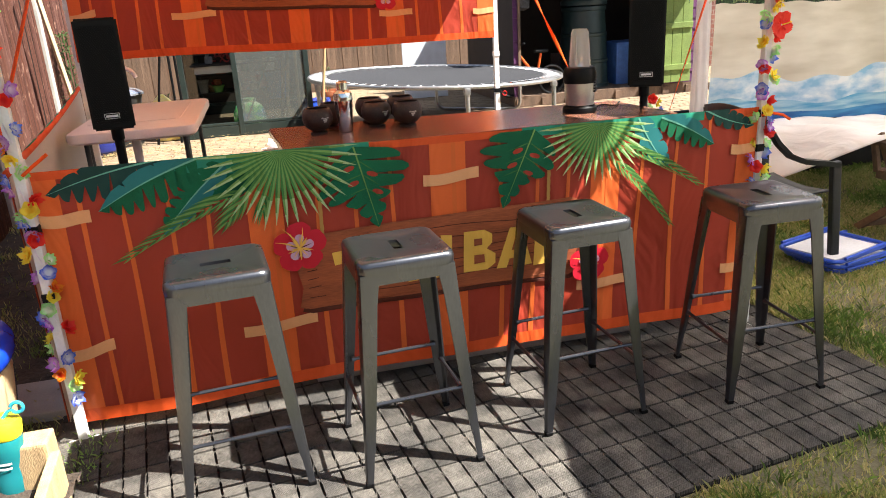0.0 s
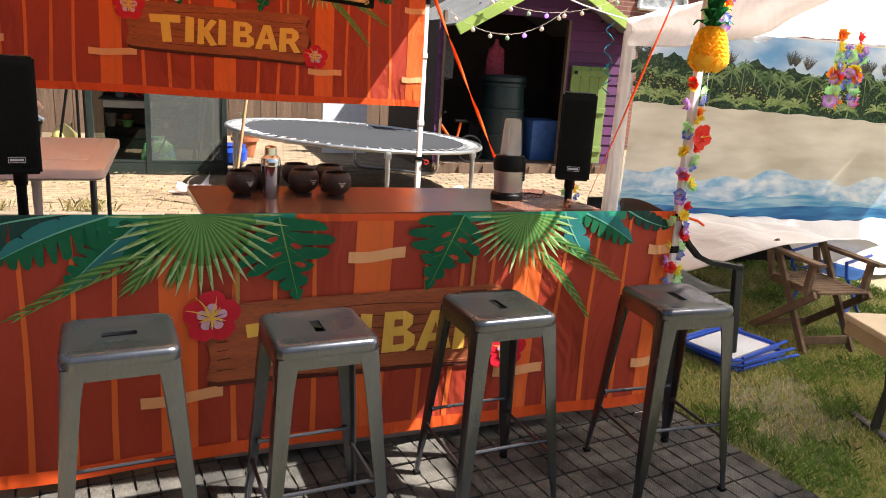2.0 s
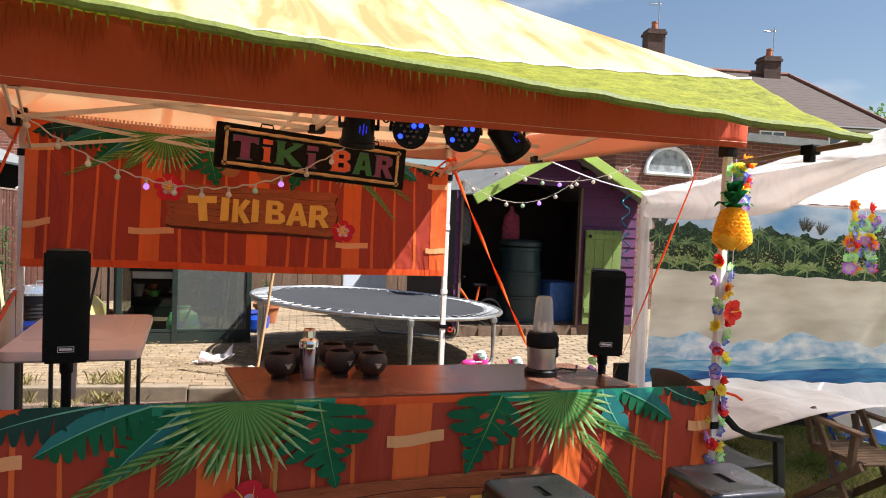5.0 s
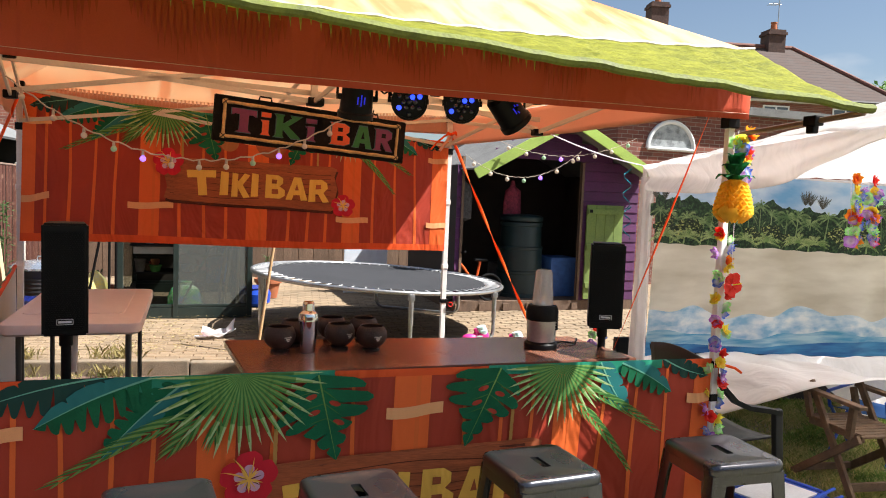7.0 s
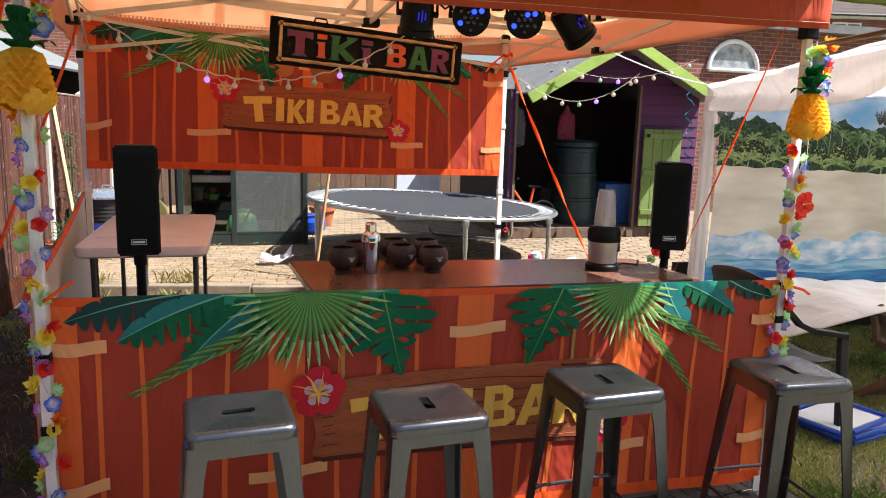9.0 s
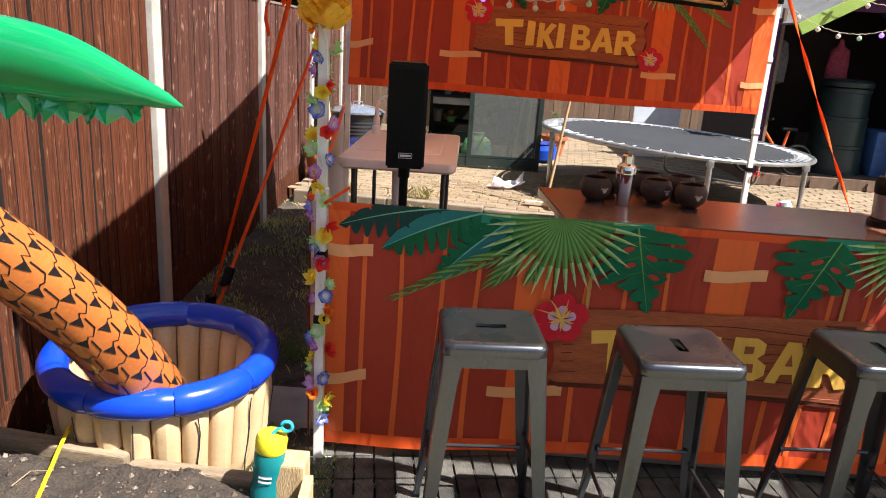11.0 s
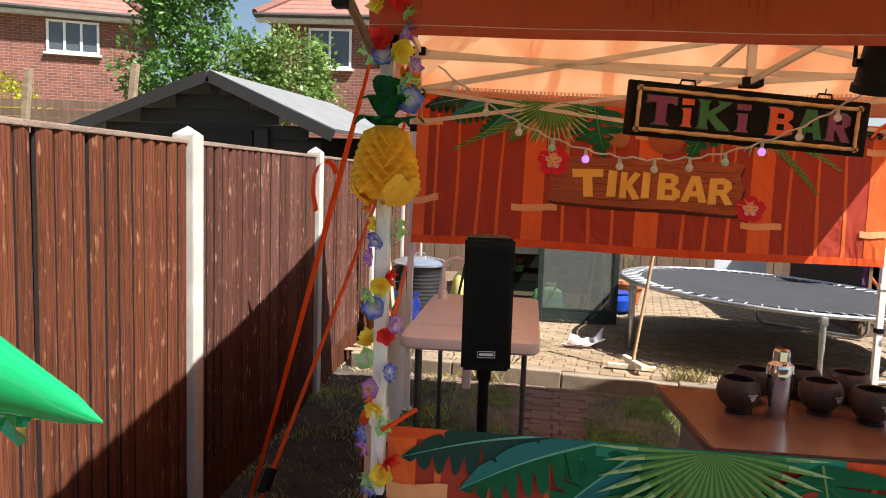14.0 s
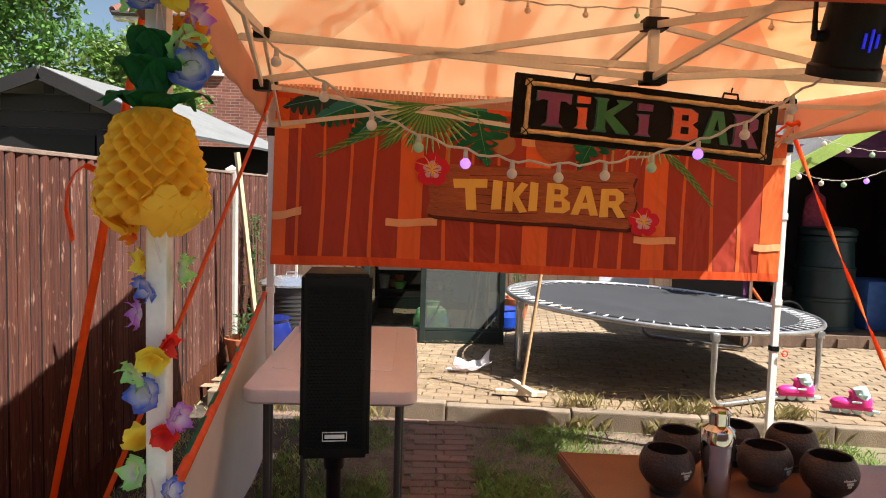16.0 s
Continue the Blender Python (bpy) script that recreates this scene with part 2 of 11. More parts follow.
def band_cloth(name, lo, hi):
    """Thin printed cloth with soft wide bands of two colours."""
    m = mat(name, lo, rough=0.7, vary=0.0, scale=0.5, fine=300, bump=0.05, through=0.52, spec=0.2)
    n, l = m.node_tree.nodes, m.node_tree.links
    tc = n.new("ShaderNodeTexCoord")
    no = n.new("ShaderNodeTexNoise")
    no.inputs["Scale"].default_value, no.inputs["Detail"].default_value = 1.3, 2.0
    cr = n.new("ShaderNodeValToRGB")
    cr.color_ramp.elements[0].position, cr.color_ramp.elements[1].position = 0.42, 0.56
    cr.color_ramp.elements[0].color, cr.color_ramp.elements[1].color = (*lo, 1), (*hi, 1)
    l.new(tc.outputs["Object"], no.inputs["Vector"])
    l.new(no.outputs[0], cr.inputs[0])
    for nd in n:
        if nd.type in ("BSDF_PRINCIPLED", "BSDF_TRANSLUCENT"):
            l.new(cr.outputs[0], nd.inputs["Base Color" if nd.type == "BSDF_PRINCIPLED" else "Color"])
    return m


CLOTH = dict(rough=0.62, vary=0.05, scale=3.0, fine=400.0, bump=0.06, spec=0.35, through=0.12, fold=0.55)
M_RED = mat("cloth_dark_red", (0.41, 0.046, 0.022), **CLOTH)
M_ORANGE = mat("cloth_orange", (0.84, 0.150, 0.030), **CLOTH)
M_LINE = mat("cloth_line_orange", (0.78, 0.150, 0.03), **CLOTH)
M_PEACH = mat("cloth_peach", (0.86, 0.42, 0.19), **CLOTH)
M_HEM = mat("cloth_hem_orange", (0.76, 0.095, 0.016), **CLOTH)
M_TEAL = mat("print_teal", (0.018, 0.185, 0.185), **CLOTH)
M_TEAL2 = mat("print_deep_teal", (0.005, 0.050, 0.042), **CLOTH)
M_TEAL3 = mat("print_band_green", (0.02, 0.29, 0.18), **CLOTH)
M_LEAF = mat("print_leaf_green", (0.008, 0.14, 0.060), rough=0.75, vary=0.25, scale=5.0, fine=400.0, bump=0.06, spec=0.25, through=0.12)
M_FAN = mat("print_fan_green", (0.17, 0.345, 0.085), **CLOTH)
M_FAN2 = mat("print_fan_dark", (0.055, 0.20, 0.045), **CLOTH)
M_FAN3 = mat("print_fan_light", (0.40, 0.56, 0.26), **CLOTH)
M_RIB = mat("print_rib_green", (0.16, 0.46, 0.34), **CLOTH)
M_BOARD = mat("print_board_brown", (0.40, 0.100, 0.035), rough=0.75, vary=0.2, scale=3.0, fine=30, bump=0.05, through=0.12, stretch=(1, 1, 9))
M_BOARDSH = mat("print_board_edge", (0.11, 0.022, 0.010), **CLOTH)
M_YELLOW = mat("print_yellow", (0.90, 0.54, 0.10), **CLOTH)
M_FLOWER = mat("print_flower_red", (0.66, 0.012, 0.035), **CLOTH)
M_FLOWERP = mat("print_flower_pink", (0.72, 0.42, 0.62), **CLOTH)
M_ROPE = mat("print_rope", (0.50, 0.27, 0.07), **CLOTH)
M_SKIN = mat("print_tiki_tan", (0.45, 0.17, 0.06), **CLOTH)
M_WHITE_STEEL = mat("white_painted_steel", (0.78, 0.77, 0.75), rough=0.4, vary=0.05, scale=20, bump=0.02)
M_GREY_STEEL = mat("grey_gunmetal", (0.098, 0.102, 0.116), rough=0.30, metal=0.88, coat=0.12, vary=0.07, scale=5, fine=160, bump=0.008, stretch=(1, 1, 0.25))
M_GALV = mat("galvanised_steel", (0.5, 0.5, 0.5), rough=0.35, metal=0.85, vary=0.15, scale=14, bump=0.05, stain=0.3)
M_BLACK = mat("black_plastic", (0.005, 0.005, 0.0055), rough=0.5, vary=0.2, scale=30, bump=0.08, spec=0.18)
M_BLACKGRILLE = mat("black_grille", (0.004, 0.004, 0.0045), rough=0.6, vary=0.2, scale=30, bump=0.08, spec=0.15)
M_GRASS_BASE = mat("lawn_soil", (0.150, 0.142, 0.078), rough=0.95, vary=0.3, scale=2.2, fine=60, bump=0.8, dark=(0.205, 0.165, 0.098), stain=0.4)
M_SOIL = mat("dark_soil", (0.058, 0.042, 0.031), rough=0.95, vary=0.4, scale=14, fine=110, bump=1.0, stain=0.3)


def ridged_mat(name, base):
    """Moulded plastic with fine slanting ridges, turned from piece to piece; colour pales ridges and darkens grooves as
    light would.
    """
    m = mat(name, base, rough=0.75, vary=0.3, scale=9, fine=90, bump=0.25, rand=0.16, stain=0.45, spec=0.18)
    n, l = m.node_tree.nodes, m.node_tree.links
    b = n["Principled BSDF"]
    tc, oi, ge = n.new("ShaderNodeTexCoord"), n.new("ShaderNodeObjectInfo"), n.new("ShaderNodeNewGeometry")
    old = b.inputs["Base Color"].links[0].from_socket
    sep = n.new("ShaderNodeSeparateXYZ")
    l.new(tc.outputs["Object"], sep.inputs[0])
    waves = []
    for a, b_, fold, pitch in (("X", "Y", 0.017, 0.0042), ("Y", "X", 0.012, 0.0048)):
        # nested chevrons: stripes that run up and down across the piece
        up, add, st = n.new("ShaderNodeMath"), n.new("ShaderNodeMath"), n.new("ShaderNodeMath")
        up.operation, add.operation, st.operation = "PINGPONG", "ADD", "PINGPONG"
        up.inputs[1].default_value, st.inputs[1].default_value = fold, pitch
        l.new(sep.outputs[a], up.inputs[0]), l.new(up.outputs[0], add.inputs[0]), l.new(sep.outputs[b_], add.inputs[1]), l.new(add.outputs[0], st.inputs[0])
        unit = n.new("ShaderNodeMath")
        unit.operation, unit.inputs[1].default_value = "DIVIDE", pitch
        l.new(st.outputs[0], unit.inputs[0])
        waves.append(unit)
    pick = n.new("ShaderNodeMixRGB")
    cut = n.new("ShaderNodeMath")
    cut.operation = "GREATER_THAN"
    cut.inputs[1].default_value = 0.5
    l.new(oi.outputs["Random"], cut.inputs[0])
    l.new(cut.outputs[0], pick.inputs[0])
    l.new(waves[0].outputs[0], pick.inputs[1])
    l.new(waves[1].outputs[0], pick.inputs[2])
    # the same spots never repeat from piece to piece
    big = n.new("ShaderNodeTexNoise")
    big.inputs["Scale"].default_value, big.inputs["Detail"].default_value = 5.0, 6.0
    l.new(ge.outputs["Position"], big.inputs["Vector"])
    dust = n.new("ShaderNodeValToRGB")
    dust.color_ramp.elements[0].position, dust.color_ramp.elements[1].position = 0.36, 0.66
    dust.color_ramp.elements[0].color, dust.color_ramp.elements[1].color = (0.55, 0.55, 0.55, 1), (1.35, 1.30, 1.22, 1)
    l.new(big.outputs[0], dust.inputs[0])
    # grooves darker and ridges paler in colour, standing in for light on the relief
    ridge = n.new("ShaderNodeValToRGB")
    ridge.color_ramp.elements[0].position, ridge.color_ramp.elements[1].position = 0.15, 0.42
    ridge.color_ramp.elements[0].color, ridge.color_ramp.elements[1].color = (0.66, 0.65, 0.64, 1), (1.12, 1.11, 1.09, 1)
    l.new(pick.outputs[0], ridge.inputs[0])
    m1, m2 = n.new("ShaderNodeMixRGB"), n.new("ShaderNodeMixRGB")
    for q in (m1, m2):
        q.blend_type = "MULTIPLY"
        q.inputs[0].default_value = 1.0
    l.new(old, m1.inputs[1])
    l.new(dust.outputs[0], m1.inputs[2])
    l.new(m1.outputs[0], m2.inputs[1])
    l.new(ridge.outputs[0], m2.inputs[2])
    l.new(m2.outputs[0], b.inputs["Base Color"])
    bu = n.new("ShaderNodeBump")
    bu.inputs["Strength"].default_value, bu.inputs["Distance"].default_value = 0.6, 0.003
    l.new(pick.outputs[0], bu.inputs["Height"])
    l.new(b.inputs["Normal"].links[0].from_socket, bu.inputs["Normal"])
    l.new(bu.outputs[0], b.inputs["Normal"])
    return m


M_MAT = ridged_mat("grey_moulded_tile", (0.108, 0.103, 0.096))
FENCE_LOOK = dict(rough=0.8, spec=0.06, vary=0.34, scale=3, fine=26, bump=1.1, stretch=(6, 6, 0.22), stain=0.5, fleck=(0.25, 0.115, 0.065))
WORN_LOOK = dict(FENCE_LOOK, vary=0.32, stain=0.5, fleck=(0.30, 0.17, 0.125), bump=0.9)
M_FENCE = mat("fence_brown_stain", (0.118, 0.041, 0.022), **FENCE_LOOK)
M_FENCES = [M_FENCE, mat("fence_red_stain", (0.136, 0.046, 0.024), **FENCE_LOOK), mat("fence_dark_stain", (0.106, 0.038, 0.021), **FENCE_LOOK),
            mat("fence_worn_brown", (0.108, 0.046, 0.033), **WORN_LOOK), mat("fence_worn_grey", (0.128, 0.060, 0.047), **WORN_LOOK), mat("fence_worn_dark", (0.088, 0.038, 0.029), **WORN_LOOK)]
M_CAP = mat("weathered_capping", (0.27, 0.19, 0.145), rough=0.85, vary=0.25, scale=5, fine=60, bump=0.4, stain=0.4, stretch=(6, 1, 6))
M_CONC = mat("concrete_post", (0.50, 0.47, 0.42), rough=0.9, vary=0.14, scale=8, fine=180, bump=0.35, stain=0.3)
M_PAVER = mat("worn_block_paving", (0.255, 0.180, 0.110), rough=0.9, vary=0.2, scale=7, fine=120, bump=0.5, rand=0.16, stain=0.4)
M_KERB = mat("kerb_concrete", (0.25, 0.195, 0.135), rough=0.9, vary=0.2, scale=6, fine=120, bump=0.5, stain=0.5)
M_CANOPY = band_cloth("canopy_cloth", (0.91, 0.56, 0.43), (0.94, 0.74, 0.65))
M_COVER = band_cloth("canopy_print", (0.83, 0.42, 0.19), (0.95, 0.78, 0.47))
for nd in M_COVER.node_tree.nodes:      # brush strokes running up the roof
    if nd.type == "TEX_NOISE" and abs(nd.inputs["Scale"].default_value - 1.3) < 0.01:
        nd.inputs["Scale"].default_value, nd.inputs["Detail"].default_value, nd.inputs["Distortion"].default_value = 3.6, 6.0, 0.6
        mp_ = M_COVER.node_tree.nodes.new("ShaderNodeMapping")
        mp_.inputs["Scale"].default_value, mp_.inputs["Rotation"].default_value = (1.6, 0.35, 0.35), (0, 0, 0.5)
        M_COVER.node_tree.links.new(nd.inputs["Vector"].links[0].from_socket, mp_.inputs["Vector"])
        M_COVER.node_tree.links.new(mp_.outputs[0], nd.inputs["Vector"])
    if nd.type == "VALTORGB" and abs(nd.color_ramp.elements[0].position - 0.42) < 0.01:
        nd.color_ramp.elements[0].position, nd.color_ramp.elements[1].position = 0.38, 0.54
M_VALANCE = mat("valance_orange_cloth", (0.56, 0.082, 0.036), rough=0.62, vary=0.05, scale=1.5, fine=300, bump=0.05, through=0.12, spec=0.3, fold=0.6)
M_VALIN = mat("valance_pale_cloth", (0.80, 0.46, 0.33), rough=0.75, vary=0.06, scale=2, fine=300, bump=0.05, through=0.35, spec=0.2)
M_LIME = mat("lime_thatch_cloth", (0.36, 0.36, 0.050), rough=0.6, vary=0.35, scale=9, fine=50, bump=0.8, through=0.46, spec=0.2, stretch=(1.2, 4, 1), dark=(0.17, 0.20, 0.028))
M_LIMEHEM = mat("olive_hem_cloth", (0.15, 0.18, 0.02), rough=0.7, vary=0.2, scale=20, fine=90, bump=0.2)
M_TENT = mat("white_tent_sheet", (0.92, 0.89, 0.88), rough=0.24, vary=0.03, scale=3, fine=22, bump=0.45, through=0.62, spec=0.5, fold=0.8)


def let_through(m, share):
    """Thin film: a share of the light goes straight through."""
    n, l = m.node_tree.nodes, m.node_tree.links
    out = n["Material Output"]
    was = out.inputs["Surface"].links[0].from_socket
    tr, ms = n.new("ShaderNodeBsdfTransparent"), n.new("ShaderNodeMixShader")
    tr.inputs["Color"].default_value = (1.0, 0.97, 0.95, 1)
    ms.inputs[0].default_value = share
    l.new(was, ms.inputs[1]), l.new(tr.outputs[0], ms.inputs[2])
    l.new(ms.outputs[0], out.inputs["Surface"])
    return m


let_through(M_TENT, 0.26)
M_SHEET = mat("white_cloth_sheet", (0.93, 0.91, 0.90), rough=0.7, vary=0.03, scale=3, fine=200, bump=0.1, through=0.40, spec=0.2, fold=0.5)
M_WHITE_PLASTIC = mat("white_table_plastic", (0.74, 0.66, 0.64), rough=0.45, vary=0.04, scale=20, fine=300, bump=0.06)
M_COUNTER = mat("brown_bar_top", (0.20, 0.092, 0.062), rough=0.22, vary=0.1, scale=6, fine=200, bump=0.02, spec=0.6)
M_COUNTER_SIDE = mat("brushed_counter_side", (0.42, 0.36, 0.32), rough=0.4, metal=0.6, vary=0.08, scale=10, bump=0.03)
M_TRAMP = mat("trampoline_mat", (0.040, 0.041, 0.045), spec=0.2, rough=0.9, vary=0.12, scale=4, fine=300, bump=0.15, stain=0.2)
M_PURPLE = mat("purple_painted_wood", (0.085, 0.016, 0.080), rough=0.75, vary=0.15, scale=5, fine=60, bump=0.2, rand=0.12)
M_LIMEPAINT = mat("lime_painted_wood", (0.30, 0.42, 0.075), rough=0.7, vary=0.12, scale=5, fine=60, bump=0.2, rand=0.08)
M_FELT = mat("grey_roof_felt", (0.16, 0.16, 0.155), rough=0.95, vary=0.15, scale=5, fine=220, bump=0.5)
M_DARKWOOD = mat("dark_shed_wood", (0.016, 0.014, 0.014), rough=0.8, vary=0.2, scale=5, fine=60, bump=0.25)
M_ROOF = mat("clay_roof_tile", (0.19, 0.080, 0.060), rough=0.85, vary=0.18, scale=2, fine=30, bump=0.3)
M_UPVC = mat("white_window_frame", (0.75, 0.75, 0.75), rough=0.35, vary=0.03, scale=5, bump=0)
M_PANE = mat("dark_window_pane", (0.06, 0.075, 0.09), rough=0.08, vary=0.1, scale=2, bump=0, spec=0.8)

# ---- the setting ----
GX = {"fl": (0.108, -0.07), "fr": (2.903, -0.03), "bl": (-0.34, 3.15), "br": (2.77, 3.15)}     # gazebo posts
COUNTER_Z = 0.985
PATIO_Z = 0.13


def kerb_y(x):
    return 4.03 - 0.138 * x


bm = bmesh.new()
sheet(bm, lambda u, v: (-300 + 600 * u, -300 + 600 * v, 0), 60, 60)
single("ground", bm, M_GRASS_BASE, "patchy dry summer lawn over bare soil", "ground", kind="structure")

bm = bmesh.new()
pa = [(-1.02, kerb_y(-1.02) + 0.11), (9.0, kerb_y(9.0) + 0.11), (9.0, 10.2), (-1.4, 10.2)]
lo, hi = [bm.verts.new((x, y, 0.0)) for x, y in pa], [bm.verts.new((x, y, PATIO_Z - 0.025)) for x, y in pa]
bm.faces.new(hi)
for i in range(4):
    bm.faces.new((lo[i], lo[(i + 1) % 4], hi[(i + 1) % 4], hi[i]))
patio = single("patio", bm, mat("paving_joint_sand", (0.15, 0.105, 0.060), rough=0.95, vary=0.25, scale=10, fine=150, bump=0.6), "raised patio bed with sandy joints", "patio", base=(-1.0, 4.4, 0), kind="structure")


def fence_x(y):
    return -1.03 - 0.028 * (y - 1.2)


POSTS_Y = [-3.05, -0.955, 1.21, 3.34, 5.47, 7.6, 9.7]
# ---- the gazebo ----
gazebo = thing("gazebo", "orange tiki pop-up gazebo with white steel frame and lime awning", "gazebo", (1.3, 1.5, 0))
EAVE_Z = 2.29
PEAK = (1.4, 1.55, 3.2)
for key, (x, y) in GX.items():
    h = {"fl": 0.0168, "fr": 0.0145}.get(key, 0.0195)
    bm = bmesh.new()
    box(bm, x - h, x + h, y - h, y + h, 0.012, EAVE_Z - 0.02, 0.003)
    leg = part("leg", bm, M_WHITE_STEEL, gazebo)
    bm = bmesh.new()
    box(bm, x - h + 0.004, x + h - 0.004, y - h + 0.004, y + h - 0.004, 0.014, 0.9)
    for s in (0.2, 0.28, 0.36, 0.44):
        box(bm, x - 0.004, x + 0.004, y - h - 0.0015, y - h + 0.001, s, s + 0.008)
    box(bm, x - 0.05, x + 0.05, y - 0.05, y + 0.05, 0.006, 0.014, 0.002)
    part("foot_plate", bm, M_WHITE_STEEL, leg)
    bm = bmesh.new()
    box(bm, x - 0.03, x + 0.03, y - 0.03, y + 0.03, EAVE_Z - 0.07, EAVE_Z, 0.006)
    part("bracket", bm, M_BLACK, leg, "black plastic corner bracket")
    bm = bmesh.new()
    box(bm, x - 0.028, x + 0.028, y - 0.028, y + 0.028, 1.96, 2.01, 0.006)
    part("slider", bm, M_BLACK, leg, "black plastic slider")
    for z in ((1.02,) if key[0] == "f" else (1.02, 1.55)):
        bm = bmesh.new()
        box(bm, x - h - 0.005, x + h + 0.005, y - h - 0.005, y + h + 0.005, z, z + 0.04, 0.005)
        part("collar", bm, M_WHITE_STEEL, leg)

FL, FR, BL, BR = (Vector((*GX[k], EAVE_Z)) for k in ("fl", "fr", "bl", "br"))
OUT = 0.04
EFL, EFR, EBL, EBR = (FL + Vector((-OUT, -0.035, 0)), FR + Vector((OUT, -0.06, 0)), BL + Vector((-OUT, OUT, 0)), BR + Vector((OUT, OUT, 0)))


def slope(a, b, sag=0.03):
    """One side of the pyramid roof between two eave corners."""
    def fn(u, v):
        e = a.lerp(b, u)
        p = e.lerp(Vector(PEAK), v)
        p.z += 0.007 * math.sin(u * 37 + v * 8) * math.sin(math.pi * min(1.0, u * 4 + 0.02)) * v * (1 - v) * 4
        p.z -= sag * math.sin(math.pi * v) + (0.02 + 0.05 * math.sin(math.pi * u)) * (1 - v)
        return p
    return fn


for a, b in ((EFL, EFR), (EFR, EBR), (EBR, EBL), (EBL, EFL)):
    bm = bmesh.new()
    fn = slope(a, b)
    sheet(bm, fn, 48, 20)
    panel = part("roof_panel", bm, M_CANOPY, gazebo)
    bm = bmesh.new()
    sheet(bm, lambda u, v: fn(u, v) + Vector((0, 0, 0.003)), 48, 20)
    part("roof_cover", bm, M_COVER, panel, "yellow and orange printed outer cloth")


def valance(a, b, drop, name, push):
    bm = bmesh.new()
    n = (b - a).cross(Vector((0, 0, 1))).normalized()

    def fn(u, v):
        p = a.lerp(b, u) + n * (push + 0.006 * math.sin(u * 34) * v + 0.004 * math.sin(u * 11 + 1) * v)
        low = 0.022 + 0.05 * math.sin(math.pi * u)
        p.z -= low + (drop - low + 0.012 * math.sin(math.pi * u)) * v
        return p
    sheet(bm, fn, 64, 6)
    return thick(part(name, bm, M_VALANCE if name == "front_valance" else M_VALIN, gazebo), 0.002)


val_front = valance(EFL, EFR, 0.295, "front_valance", 0.0)
valance(EFR, EBR, 0.25, "side_valance", 0.0)
valance(EBR, EBL, 0.16, "back_valance", 0.0)
valance(EBL, EFL, 0.25, "side_valance", 0.0)

# lime awning, from the front eave down to a hem held out on two rods
AW_Y, AW_L, AW_R = -0.66, 2.15, 1.975


def awning(u, v):
    top = EFL.lerp(EFR, u)
    top.z -= 0.022 + 0.05 * math.sin(math.pi * u)
    x = top.x
    low = Vector((x + (-0.02 if u < 0.5 else 0.02), AW_Y, AW_L + (AW_R - AW_L) * u - 0.02 * math.sin(math.pi * u)))
    p = top.lerp(low, v) + Vector((0, 0, 0.012))
    p.z -= 0.02 * math.sin(math.pi * v) + 0.0025 * math.sin(u * 47) * v + 0.012 * noise.noise(Vector((u * 34, v * 5, 2))) * math.sin(math.pi * (0.1 + 0.8 * v)) + 0.006 * noise.noise(Vector((u * 90, v * 11, 7)))
    return p


bm = bmesh.new()
sheet(bm, awning, 200, 14)
thick(part("awning", bm, M_LIME, gazebo, "lime green thatch-print awning"), 0.002)
bm = bmesh.new()
tube(bm, [awning(i / 60, 1.0) for i in range(61)], 0.016, 8)
part("awning_hem", bm, M_LIMEHEM, gazebo)
for k, x in (("fl", GX["fl"][0] - 0.03), ("fr", GX["fr"][0] + 0.035)):
    bm = bmesh.new()
    zr = 1.975 if k == "fr" else 2.08
    tube(bm, [(x, GX[k][1] + 0.02, 1.935), (x + 0.01, AW_Y + 0.02, zr)], 0.011, 10)
    rod = part("awning_rod", bm, mat("bronze_rod_" + k, (0.30, 0.19, 0.13), rough=0.4, metal=0.5, vary=0.1), gazebo, "bronze awning rod")
    bm = bmesh.new()
    yy = -0.43
    zz = 1.935 + (zr - 1.935) * 0.66
    box(bm, x - 0.018, x + 0.024, yy - 0.03, yy + 0.03, zz - 0.018, zz + 0.02, 0.006)
    box(bm, x - 0.012, x + 0.018, yy - 0.015, yy + 0.02, zz - 0.045, zz - 0.015, 0.006)
    part("clamp", bm, M_BLACK, rod, "dark plastic clamp")

bm = bmesh.new()
tube(bm, [EFL.lerp(EFR, i / 60) + Vector((0, -0.004, -0.012 - 0.05 * math.sin(math.pi * i / 60) + 0.004 * math.sin(i * 1.7))) for i in range(61)], 0.008, 6)
part("eave_piping", bm, mat("cream_piping", (0.80, 0.72, 0.58), rough=0.7), gazebo, "cream piping along the front eave", smooth=True)
bm = bmesh.new()
seam_n = (EFR - EFL).cross(Vector((0, 0, 1))).normalized()
tube(bm, [EFL.lerp(EFR, i / 64) + seam_n * (0.003 + 0.006 * math.sin(i / 64 * 34) * 0.9 + 0.004 * math.sin(i / 64 * 11 + 1) * 0.9) - Vector((0, 0, 0.272 + 0.012 * math.sin(math.pi * i / 64))) for i in range(65)], 0.0011, 5)
part("stitched_seam", bm, mat("pale_stitching", (0.72, 0.42, 0.30), rough=0.8), val_front)

# ---- roof frame ----
M_FRAME = mat("cream_frame_steel", (0.62, 0.58, 0.52), rough=0.45, vary=0.05, scale=10, bump=0.02)
HUB_HI, HUB_LO = Vector((1.41, 1.55, 2.32)), Vector((1.42, 1.57, 2.12))


def truss(a, b, hi_a, lo_a, hi_b, lo_b):
    for p, q in (((*a[:2], hi_a), (*b[:2], lo_b)), ((*a[:2], lo_a), (*b[:2], hi_b))):
        bm = bmesh.new()
        beam(bm, p, q, 0.012, 0.026, 0.002)
        part("truss_bar", bm, M_FRAME, gazebo)


